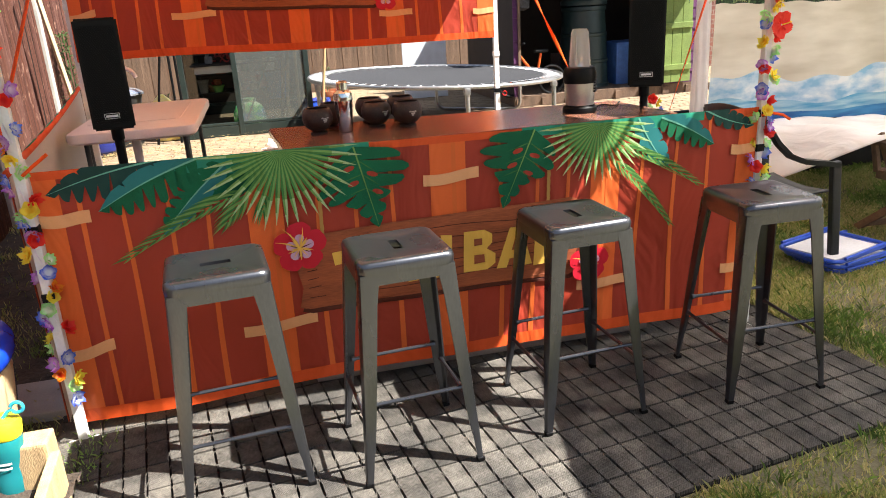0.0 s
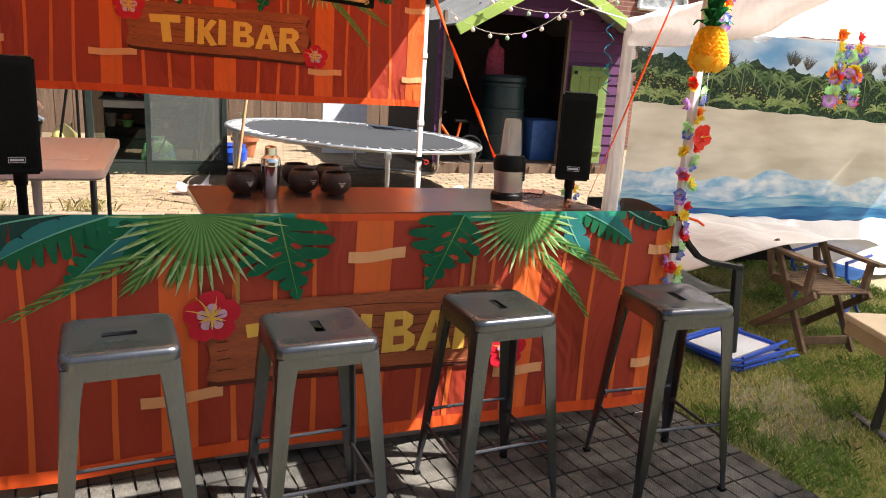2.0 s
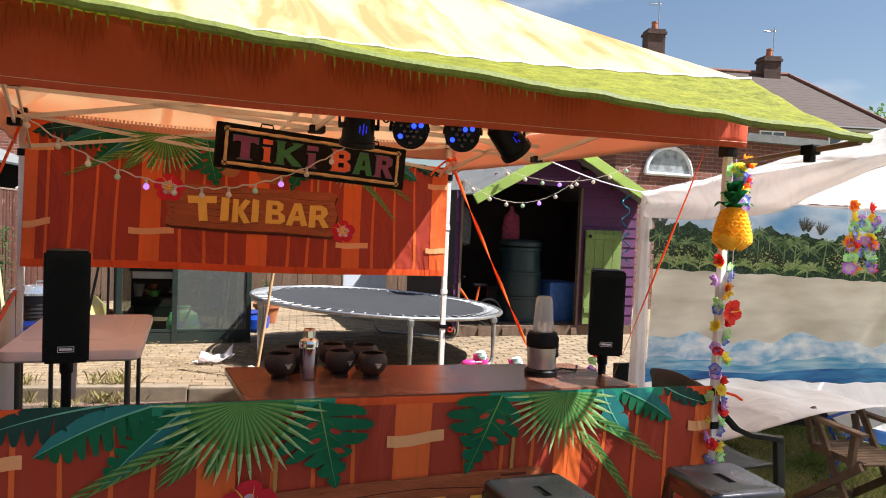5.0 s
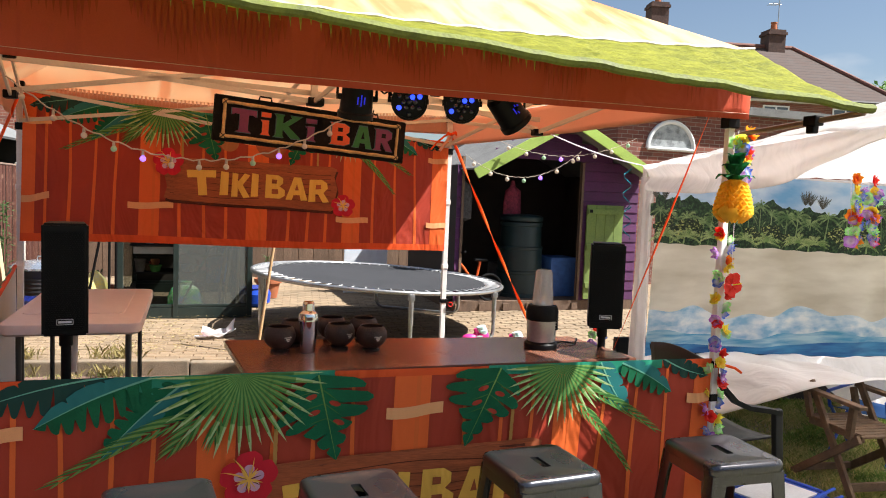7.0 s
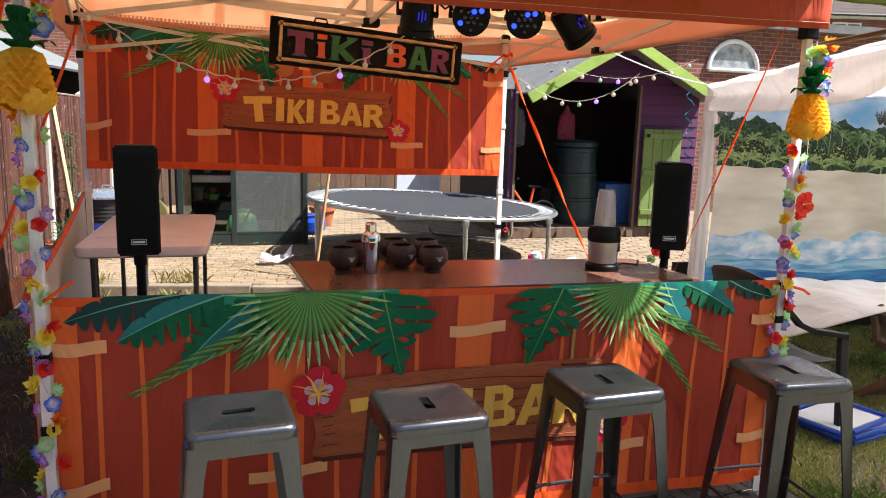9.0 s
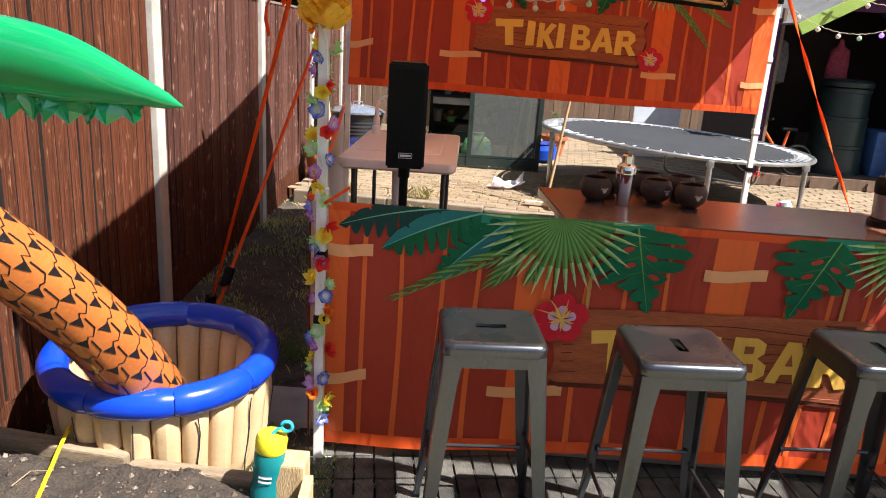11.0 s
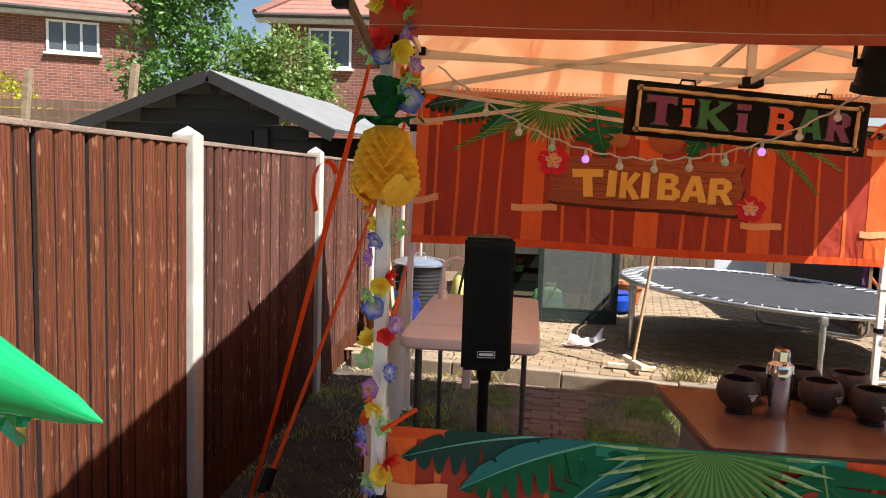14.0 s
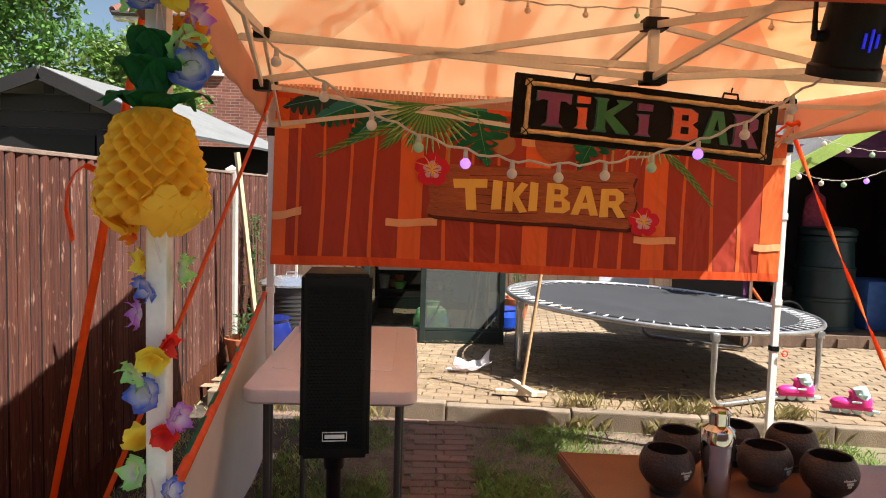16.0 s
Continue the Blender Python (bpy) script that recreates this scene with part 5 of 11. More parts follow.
for nm, top, low, m in (("sky_print", lambda u: 1.89, edge_top, M_BSKY), ("woods_print", edge_top, edge_tree, M_BTREE), ("sand_print", edge_tree, edge_foam, M_BSAND), ("foam_print", edge_foam, edge_sea, M_BFOAM), ("shallow_water_print", edge_sea, edge_deep, M_BSEA2), ("sea_print", edge_deep, edge_white, M_BSEA)):
    bm = bmesh.new()
    sheet(bm, lambda u, v: bd_at(u, top(u) + (low(u) - top(u)) * v), 120, 8)
    part(nm, bm, m, backdrop)


# plain hem of the sheet, pulled forward over the arms of a garden chair
def hem(u, v):
    p = bd_at(u, edge_white(u))
    f = 1 / (1 + math.exp(-(u - 0.085) / 0.016)) / (1 + math.exp((u - 0.42) / 0.03))
    reach = 0.30 + 1.13 * f
    end_z = 0.05 + 0.60 * f
    q = Vector((p.x - 0.10 * v * f - 0.22 * v * (1 - f) * (u < 0.2), p.y - reach * v, 0.0))
    q.z = p.z + (end_z - p.z) * v - 0.03 * math.sin(math.pi * v) * f + (0.016 * math.sin(u * 74 + v * 5) + 0.02 * math.sin(u * 33 - v * 7)) * math.sin(math.pi * (0.1 + 0.8 * v))
    return q


bm = bmesh.new()
sheet(bm, hem, 120, 30)
thick(part("plain_hem", bm, M_SHEET, backdrop, "plain white lower sheet"), 0.002)
# dark boards added below the sheet, standing in for the shade there
bm = bmesh.new()
for k in range(3):
    box(bm, BX0 - 0.1, BX1 + 0.2, 2.22, 2.26, 0.2 * k, 0.2 * k + 0.195, 0.004)
part("border_board", bm, M_DARKWOOD, backdrop, "dark boards added behind the sheet in place of shade")
# bushes and palms printed among the woods
def print_blob(u, z, w, h, r, layer):
    bm = bmesh.new()
    c = bm.verts.new(bd_at(u, z, layer))
    rim = []
    for i in range(28):
        a = 2 * math.pi * i / 28
        k = r.uniform(0.82, 1.12) * (1 + 0.12 * math.sin(5 * a + 9 * u))
        rim.append(bm.verts.new(bd_at(u + w * k * math.cos(a) / 3.19, max(z + h * k * math.sin(a), edge_tree(u) + 0.004), layer)))
    for i in range(28):
        bm.faces.new((c, rim[i], rim[(i + 1) % 28]))
    return bm


def print_palm(u, z, size, fronds, lo, hi, droop, r, layer, trunk=0.0):
    """A feathery crown: each frond is a bent rib with leaflets on both sides."""
    bm = bmesh.new()
    for i in range(fronds):
        a = radians(lo + (hi - lo) * (i + r.uniform(0.2, 0.8)) / fronds)
        L = size * r.uniform(0.75, 1.1)
        rib = [(L * f * math.cos(a), L * f * math.sin(a) - droop * L * f * f) for f in (k / 9 for k in range(10))]
        for k in range(1, 10):
            dx, dz = rib[k][0] - rib[k - 1][0], rib[k][1] - rib[k - 1][1]
            d = math.hypot(dx, dz)
            dx, dz = dx / d, dz / d
            w = L * 0.22 * math.sin(math.pi * (0.12 + 0.80 * k / 9))
            for sd in (-1, 1):
                tip = (rib[k][0] + 0.55 * w * dx - sd * 0.5 * w * dz, rib[k][1] + 0.55 * w * dz + sd * 0.5 * w * dx - 0.25 * w)
                tri = ((rib[k - 1][0], rib[k - 1][1]), (rib[k][0], rib[k][1]), tip)
                bm.faces.new([bm.verts.new(bd_at(u + px / 3.19, max(z + pz, edge_tree(u) + 0.003), layer)) for px, pz in tri])
    if trunk:
        lean = r.uniform(-0.03, 0.03)
        for k in range(4):
            q = [(lean * f, -trunk * f) for f in (k / 4, (k + 1) / 4)]
            w = 0.004 + 0.001 * k
            bm.faces.new([bm.verts.new(bd_at(u + px / 3.19, max(z + pz, edge_tree(u) + 0.003), layer)) for px, pz in ((q[0][0] - w, q[0][1]), (q[0][0] + w, q[0][1]), (q[1][0] + w, q[1][1]), (q[1][0] - w, q[1][1]))])
    return bm


r = random.Random(61)
for k in range(17):
    u = (0.0, 0.03, 0.21, 0.26, 0.435, 0.45, 0.485, 0.60, 0.66, 0.675, 0.727, 0.78, 0.80, 0.86, 0.90, 0.95, 0.98)[k]
    part("palm_print", print_palm(u, 1.675 + r.uniform(-0.02, 0.02), 0.125, 7, 52, 128, 0.10, r, 0.8), M_BDARK, backdrop)
for k in range(36):
    part("shrub_print", print_blob(0.01 + 0.0275 * k, 1.49 + r.uniform(-0.07, 0.14), r.uniform(0.07, 0.13), r.uniform(0.05, 0.10), r, 1.0 + 0.1 * (k % 4)), M_BSHRUB, backdrop)
for k in range(24):
    part("palm_print", print_palm(0.015 + 0.041 * k + r.uniform(-0.01, 0.01), 1.56 + r.uniform(-0.05, 0.10), r.uniform(0.10, 0.15), 9, -25, 205, 0.62, r, 1.6 + 0.12 * (k % 4), 0.22), M_BPALM, backdrop)
for k in range(20):
    u = (0.075, 0.33, 0.58, 0.80)[k % 4] + (k // 4 - 2) * 0.024 + r.uniform(-0.008, 0.008)
    part("bush_print", print_blob(u, 1.41 + r.uniform(0, 0.10), r.uniform(0.06, 0.09), r.uniform(0.045, 0.075), r, 2.3 + 0.1 * (k % 5)), M_BBUSH, backdrop)
for k in range(13):
    part("palm_print", print_palm(0.02 + 0.078 * k + r.uniform(-0.02, 0.02), 1.375 + r.uniform(0, 0.03), r.uniform(0.12, 0.17), 9, 5, 175, 0.55, r, 3.0 + 0.1 * (k % 3)), M_BFROND, backdrop)

# ---- trampoline ----
tramp = thing("trampoline", "round trampoline with black mat and galvanised frame", "trampoline", (2.753, 5.30, PATIO_Z))
TC, TR, TZ = Vector((2.753, 5.30, 0)), 1.365, 0.70
TILT = 0.045     # the rim stands lower towards the shed
bm = bmesh.new()
tube(bm, [(TC.x + TR * math.cos(a), TC.y + TR * math.sin(a), TZ) for a in (2 * math.pi * i / 72 for i in range(72))], 0.02, 10, close=True)
part("rim", bm, M_GALV, tramp, smooth=True)
bm = bmesh.new()
RM = TR - 0.17
lathe(bm, [(RM, TZ + 0.004), (RM - 0.02, TZ + 0.010), (RM - 0.03, TZ + 0.009), (0.6, TZ - 0.01), (0.0001, TZ - 0.02)], 72, (TC.x, TC.y, 0))
part("mat", bm, M_TRAMP, tramp, "black woven jumping mat", smooth=30)
bm = bmesh.new()
for r in (0.27, 0.30):
    for i in range(48):
        a, b = 2 * math.pi * i / 48, 2 * math.pi * (i + 1) / 48
        bm.faces.new([bm.verts.new((TC.x + q * math.cos(t) * 1.25, TC.y + q * math.sin(t), TZ - 0.010)) for q, t in ((r, a), (r + 0.006, a), (r + 0.006, b), (r, b))])
part("printed_ring", bm, mat("mat_print_grey", (0.13, 0.13, 0.14), rough=0.8), tramp)
me_sp = None
for i in range(64):
    a = 2 * math.pi * (i + 0.5) / 64
    if me_sp is None:
        bm = bmesh.new()
        tube(bm, [(RM + 0.012, 0, 0.008), (RM + 0.020, 0, 0.008), (TR - 0.034, 0, 0.004), (TR - 0.028, 0, 0.004)], [0.004, 0.0068, 0.0068, 0.004], 8)
        tube(bm, [(RM - 0.022, 0, 0.008), (RM + 0.014, 0, 0.008)], 0.0035, 6)
        tube(bm, [(TR - 0.030, 0, 0.004), (TR - 0.004, 0, 0.012)], 0.0035, 6)
        me_sp = bpy.data.meshes.new("spring")
        bm.to_mesh(me_sp), bm.free()
        me_sp.materials.append(mat("bright_spring", (0.78, 0.78, 0.77), rough=0.35, metal=0.35, vary=0.08))
    ob = new("spring", me_sp)
    ob.parent = tramp
    ob.matrix_basis = Matrix.Translation(-ORIGIN[tramp.name]) @ pose(TC.x, TC.y, TZ, 0, math.degrees(math.atan(TILT)), 0) @ pose(0, 0, 0, 0, 0, math.degrees(a))
# black ring added under the springs for the webbing and the dark gaps
bm = bmesh.new()
for i in range(120):
    a0, a1 = 2 * math.pi * i / 120, 2 * math.pi * (i + 1) / 120
    bm.faces.new([bm.verts.new((TC.x + r_ * math.cos(a), TC.y + r_ * math.sin(a), TZ - 0.010)) for r_, a in ((RM - 0.01, a0), (RM + 0.140, a0), (RM + 0.140, a1), (RM - 0.01, a1))])
bmesh.ops.remove_doubles(bm, verts=bm.verts, dist=0.0005)
thick(part("webbing_ring", bm, M_BLACK, tramp, "black ring under the springs for webbing and dark gaps"), 0.003)
for a0 in (-67, 53, 173):
    bm = bmesh.new()
    c = [Vector((TC.x + (TR + 0.005) * math.cos(radians(a)), TC.y + (TR + 0.005) * math.sin(radians(a)), 0)) for a in (a0 - 24, a0 + 24)]
    pts = []
    zf = PATIO_Z + 0.02
    d = (c[1] - c[0]).normalized()
    pts = [c[0] + Vector((0, 0, TZ - 0.02)), c[0] + Vector((0, 0, zf + 0.10))]
    for k in range(1, 5):
        t = radians(90 * k / 4)
        pts.append(c[0] + d * 0.1 * (1 - math.cos(t)) + Vector((0, 0, zf + 0.10 - 0.10 * math.sin(t))))
    for k in range(5):
        t = radians(90 * (4 - k) / 4)
        pts.append(c[1] - d * 0.1 * (1 - math.cos(t)) + Vector((0, 0, zf + 0.10 - 0.10 * math.sin(t))))
    pts.append(c[1] + Vector((0, 0, TZ - 0.02)))
    tube(bm, pts, 0.019, 10)
    leg = part("leg_frame", bm, M_GALV, tramp, smooth=True)
    for q in c:
        bm = bmesh.new()
        tube(bm, [q + Vector((0, 0, TZ - 0.30)), q + Vector((0, 0, TZ - 0.012))], 0.023, 10)
        box(bm, q.x - 0.028, q.x + 0.028, q.y - 0.028, q.y + 0.028, TZ - 0.07, TZ - 0.01, 0.006)
        part("socket", bm, M_GALV, leg, smooth=True)

for ob in tramp.children_recursive:
    if not ob.name.startswith("spring"):
        for v in ob.data.vertices:
            v.co.z -= TILT * v.co.x * max(0.0, min(1.0, v.co.z / (TZ - PATIO_Z)))

# ---- purple playhouse shed ----
shed = thing("playhouse_shed", "purple and lime painted garden playhouse with open doorway", "shed", (4.9, 5.2, PATIO_Z))
SX0, SX1, SYF, SYB, SZ = 3.62, 6.0, 5.25, 7.1, 1.93
SA = ((SX0 + SX1) / 2 + 0.0, 2.52)
DO0, DO1, DZ, GYE = 3.70, 5.20, 2.035, 4.95     # doorway, and the front of the gable overhang


def boards_front(x0, x1, z0, z1, n, nm="cladding_board"):
    for k in range(n):
        a, b = z0 + (z1 - z0) * k / n, z0 + (z1 - z0) * (k + 1) / n
        bm = bmesh.new()
        vs = [bm.verts.new(p) for p in ((x0, SYF, a), (x1, SYF, a), (x1, SYF, b), (x0, SYF, b), (x0, SYF - 0.018, a + 0.003), (x1, SYF - 0.018, a + 0.003), (x1, SYF - 0.008, b - 0.002), (x0, SYF - 0.008, b - 0.002))]
        for q in ((4, 5, 6, 7), (0, 1, 5, 4), (3, 7, 6, 2), (0, 4, 7, 3), (1, 2, 6, 5)):
            bm.faces.new([vs[i] for i in q])
        part(nm, bm, M_PURPLE, shed)


zb = PATIO_Z + 0.12
boards_front(SX0, DO0, zb, SZ, 13)
boards_front(DO1, SX1, zb, SZ, 13)
for k in range(5):
    z0, z1 = SZ + 0.115 * k, SZ + 0.115 * (k + 1)
    f = 1 - (z0 + 0.05 - SZ) / (SA[1] - SZ)
    w = (SX1 - SX0) / 2 * max(0.04, f)
    if k == 0:
        boards_front(DO1, SA[0] + w * 0.94, z0, z1, 1)
    else:
        boards_front(SA[0] - w * 0.86, SA[0] + w * 0.94, z0, min(z1, SA[1]), 1)
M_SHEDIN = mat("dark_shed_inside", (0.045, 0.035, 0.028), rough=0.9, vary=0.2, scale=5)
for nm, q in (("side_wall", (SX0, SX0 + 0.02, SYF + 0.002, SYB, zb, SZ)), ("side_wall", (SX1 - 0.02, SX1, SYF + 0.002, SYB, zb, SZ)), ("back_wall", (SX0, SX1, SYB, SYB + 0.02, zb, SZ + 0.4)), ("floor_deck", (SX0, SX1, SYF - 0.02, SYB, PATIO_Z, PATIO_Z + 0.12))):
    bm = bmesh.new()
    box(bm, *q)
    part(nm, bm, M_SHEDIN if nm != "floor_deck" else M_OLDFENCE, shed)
for k in range(9):
    bm = bmesh.new()
    box(bm, SX0 + 0.02 + k * 0.3, SX0 + 0.10 + k * 0.3, SYF - 0.04, SYF - 0.021, PATIO_Z, PATIO_Z + 0.09)
    part("pallet_block", bm, M_OLDFENCE, shed)
for s in (-1, 1):
    bm = bmesh.new()
    x_e = SX0 + 0.04 if s < 0 else SX1 + 0.06
    ze = SZ - 0.06
    v = [bm.verts.new(p) for p in ((SA[0], GYE - 0.16, SA[1] + 0.05), (x_e, GYE - 0.16, ze), (x_e, SYB + 0.1, ze), (SA[0], SYB + 0.1, SA[1] + 0.05))]
    bm.faces.new(v if s > 0 else v[::-1])
    thick(part("roof_felt", bm, M_FELT, shed, "grey mineral roofing felt"), 0.02, 0.0)
    bm = bmesh.new()
    beam(bm, (SA[0] - s * 0.02, GYE - 0.17, SA[1] + 0.0), (x_e, GYE - 0.17, ze - 0.06), 0.025, 0.12, 0.004)
    part("bargeboard", bm, M_LIMEPAINT, shed, "lime green bargeboard")
# the door's lime paint again, darkened in colour to look shaded
M_DOORLIME = mat("shaded_lime_paint", (0.16, 0.23, 0.055), rough=0.75, vary=0.15, scale=5, fine=60, bump=0.2)
# half stable door, opened flat against the front
for k in range(4):
    bm = bmesh.new()
    x0 = 5.27 + 0.125 * k
    box(bm, x0, x0 + 0.121, SYF - 0.07, SYF - 0.045, zb + 0.02, 1.50, 0.004)
    part("door_board", bm, M_DOORLIME, shed)
for z in (0.42, 0.92, 1.38):
    bm = bmesh.new()
    box(bm, 5.275, 5.765, SYF - 0.09, SYF - 0.0705, z, z + 0.07, 0.004)
    part("door_ledge", bm, M_DOORLIME, shed)
bm = bmesh.new()
box(bm, 5.29, 5.33, SYF - 0.10, SYF - 0.0905, 1.40, 1.44, 0.003)
part("door_latch", bm, M_BLACK, shed)
for x in (DO0 - 0.03, DO1):
    bm = bmesh.new()
    box(bm, x, x + 0.03, SYF - 0.03, SYF + 0.03, zb, DZ)
    part("door_jamb", bm, M_OLDFENCE, shed)

# compost bin in the doorway
M_BIN = mat("green_black_plastic", (0.012, 0.030, 0.032), rough=0.45, vary=0.15, scale=12, fine=200, bump=0.08)
cb = thing("compost_bin", "dark green plastic compost bin with a lid", "compost bin", (4.66, 5.72, PATIO_Z + 0.12))
bm = bmesh.new()
prof = [(0.36, 0.0), (0.36, 0.04), (0.345, 0.05), (0.335, 0.30), (0.345, 0.31), (0.345, 0.34), (0.33, 0.35), (0.32, 0.62), (0.328, 0.63), (0.328, 0.66), (0.31, 0.67), (0.295, 0.93), (0.31, 0.94), (0.31, 0.98), (0.27, 1.0)]
lathe(bm, [(0.84 * a, b) for a, b in prof], 40, (4.66, 5.72, PATIO_Z + 0.12))
part("bin_body", bm, M_BIN, cb, smooth=30)
bm = bmesh.new()
lathe(bm, [(0.315, 1.0), (0.32, 1.02), (0.32, 1.05), (0.29, 1.075), (0.20, 1.085), (0.0001, 1.09)], 40, (4.66, 5.72, PATIO_Z + 0.12), 0.84, 0.84)
part("lid", bm, M_BIN, cb, smooth=30)

# the playhouse and what stands in it lie a little further back than modelled
BACK = Matrix.Translation((0.82, -2.6, PATIO_Z)) @ Matrix.Diagonal((1.13, 1.13, 1.05, 1)) @ Matrix.Translation((-0.82, 2.6, -PATIO_Z))
for ob in (shed, cb):
    ob.matrix_basis = BACK @ ob.matrix_basis

# ---- speakers on stands ----
M_LOGO = mat("white_badge", (0.75, 0.75, 0.75), rough=0.4, vary=0.03, bump=0)


def speaker(x, y, z, yaw, tall):
    sp = thing("speaker", "slim black column loudspeaker with perforated grille", "speaker", (0, 0, 0), "pair of speakers by the bar")
    bm = bmesh.new()
    w, d, h = 0.150, 0.15, tall
    vs = [bm.verts.new(p) for p in ((-w / 2, -d / 2, 0), (w / 2, -d / 2, 0), (w * 0.42, d / 2, 0), (-w * 0.42, d / 2, 0), (-w / 2, -d / 2, h), (w / 2, -d / 2, h), (w * 0.42, d / 2, h), (-w * 0.42, d / 2, h))]
    for q in ((3, 2, 1, 0), (4, 5, 6, 7), (0, 1, 5, 4), (1, 2, 6, 5), (2, 3, 7, 6), (3, 0, 4, 7)):
        bm.faces.new([vs[i] for i in q])
    bmesh.ops.bevel(bm, geom=list(bm.edges), offset=0.008, segments=3, affect="EDGES")
    part("cabinet", bm, M_BLACK, sp, smooth=40)
    bm = bmesh.new()
    # perforated grille: hexagonal field of raised web
    n = 0
    verts, faces = [], []
    px, pz = 0.0085, 0.0074
    rows = int((h - 0.05) / pz)
    cols = int((w - 0.03) / px)
    for j in range(rows):
        for i in range(cols):
            cx = -w / 2 + 0.018 + (i + 0.5 * (j % 2)) * px
            cz = 0.028 + j * pz
            o = len(verts)
            for r, yy in ((px * 0.58, -d / 2 - 0.0032), (px * 0.36, -d / 2 - 0.0032), (px * 0.34, -d / 2 - 0.0006)):
                for k in range(6):
                    a = radians(60 * k + 30)
                    verts.append((cx + r * math.cos(a), yy, cz + r * math.sin(a)))
            for k in range(6):
                k2 = (k + 1) % 6
                faces.append((o + k, o + k2, o + 6 + k2, o + 6 + k))
                faces.append((o + 6 + k, o + 6 + k2, o + 12 + k2, o + 12 + k))
    me = bpy.data.meshes.new("grille")
    me.from_pydata(verts, [], faces)
    me.materials.append(M_BLACKGRILLE)
    g = new("grille", me)
    g.parent = sp
    bm = bmesh.new()
    for s in (-1, 1):
        box(bm, s * 0.0255 - 0.0008, s * 0.0255 + 0.0008, -d / 2 - 0.007, -d / 2 - 0.004, 0.042, 0.062)
    for z0 in (0.042, 0.0605):
        box(bm, -0.0255, 0.0255, -d / 2 - 0.007, -d / 2 - 0.004, z0, z0 + 0.0015)
    box(bm, -0.021, 0.021, -d / 2 - 0.0066, -d / 2 - 0.004, 0.048, 0.056)
    part("badge", bm, M_LOGO, sp, "white outlined badge")
    bm = bmesh.new()
    tube(bm, [(0, 0.01, -z + 0.30), (0, 0.01, 0.01)], 0.0175, 14)
    tube(bm, [(0, 0.01, -z + 0.1), (0, 0.01, -z + 0.62)], 0.022, 14)
    pole = part("pole", bm, M_BLACK, sp, smooth=True)
    bm = bmesh.new()
    lathe(bm, [(0.021, -0.05), (0.023, -0.045), (0.023, -0.010), (0.021, 0.0)], 16, (0, 0.01, 0))
    part("collar", bm, M_BLACK, pole, smooth=30)
    for k in range(3):
        bm = bmesh.new()
        a = radians(100 + 120 * k)
        tube(bm, [(0.02 * math.cos(a), 0.01 + 0.02 * math.sin(a), -z + 0.30), (0.26 * math.cos(a), 0.01 + 0.26 * math.sin(a), -z + 0.012)], 0.011, 8)
        part("stand_leg", bm, M_BLACK, pole)
    sp.matrix_basis = pose(x, y, z, 0, 0, yaw)
    return sp


speaker(0.352, 0.345, 1.085, 6, 0.40)
speaker(2.527, 0.262, 1.078, -24, 0.375)

# ---- camping wash table ----
tb = thing("folding_table", "pale plastic folding table with a tap spout", "folding table", (0.22, 1.95, 0))
TBX, TBY, TBZ = (-0.095, 0.545), (1.345, 2.62), 0.935


def rounded_slab(bm, x0, x1, y0, y1, z0, z1, r, bev):
    rings = []
    for z, ins in ((z0, bev * 1.4), (z0 + bev, 0), (z1 - bev, 0), (z1 - bev * 0.3, bev * 0.3), (z1, bev)):
        ring = []
        for cx, cy, a0 in ((x1 - r, y1 - r, 0), (x0 + r, y1 - r, 90), (x0 + r, y0 + r, 180), (x1 - r, y0 + r, 270)):
            for i in range(7):
                t = radians(a0 + 15 * i)
                ring.append(bm.verts.new((cx + (r - ins) * math.cos(t), cy + (r - ins) * math.sin(t), z)))
        rings.append(ring)
    n = len(rings[0])
    for a, b in zip(rings, rings[1:]):
        for i in range(n):
            bm.faces.new((a[i], a[(i + 1) % n], b[(i + 1) % n], b[i]))
    bm.faces.new(rings[-1]), bm.faces.new(rings[0][::-1])


bm = bmesh.new()
rounded_slab(bm, TBX[0], TBX[1], TBY[0], TBY[1], TBZ - 0.06, TBZ, 0.06, 0.012)
part("tabletop", bm, M_WHITE_PLASTIC, tb, smooth=35)
bm = bmesh.new()
rounded_slab(bm, TBX[0] + 0.05, TBX[1] - 0.10, TBY[0] + 0.30, TBY[1] - 0.06, TBZ - 0.003, TBZ + 0.004, 0.04, 0.003)
part("raised_panel", bm, M_WHITE_PLASTIC, tb, smooth=35)
M_TLEG = mat("dark_grey_leg_paint", (0.06, 0.06, 0.062), rough=0.45, vary=0.1)
for lx in (TBX[0] + 0.07, TBX[1] - 0.07):
    for ly in (TBY[0] + 0.14, TBY[0] + 0.2, TBY[1] - 0.2):
        bm = bmesh.new()
        tube(bm, [(lx, ly, 0.0), (lx, ly, TBZ - 0.06)], 0.0135, 10)
        part("leg", bm, M_TLEG, tb, smooth=True)
bm = bmesh.new()
tube(bm, [(0.20, 1.62, TBZ - 0.30), (0.20, 1.62, TBZ - 0.06)], [0.020, 0.026], 12)
part("drain_pipe", bm, M_WHITE_PLASTIC, tb, smooth=True)
bm = bmesh.new()
sp_ = [(-0.02, 2.40, TBZ + 0.12)] + [(-0.02 + 0.08 - 0.08 * math.cos(radians(a)), 2.40, TBZ + 0.17 + 0.08 * math.sin(radians(a))) for a in range(0, 171, 17)]
tube(bm, [(-0.02, 2.40, TBZ)] + sp_, [0.02, 0.016] + [0.013] * (len(sp_) - 1), 12)
part("tap_spout", bm, M_WHITE_PLASTIC, tb, "curved white plastic tap spout", smooth=True)
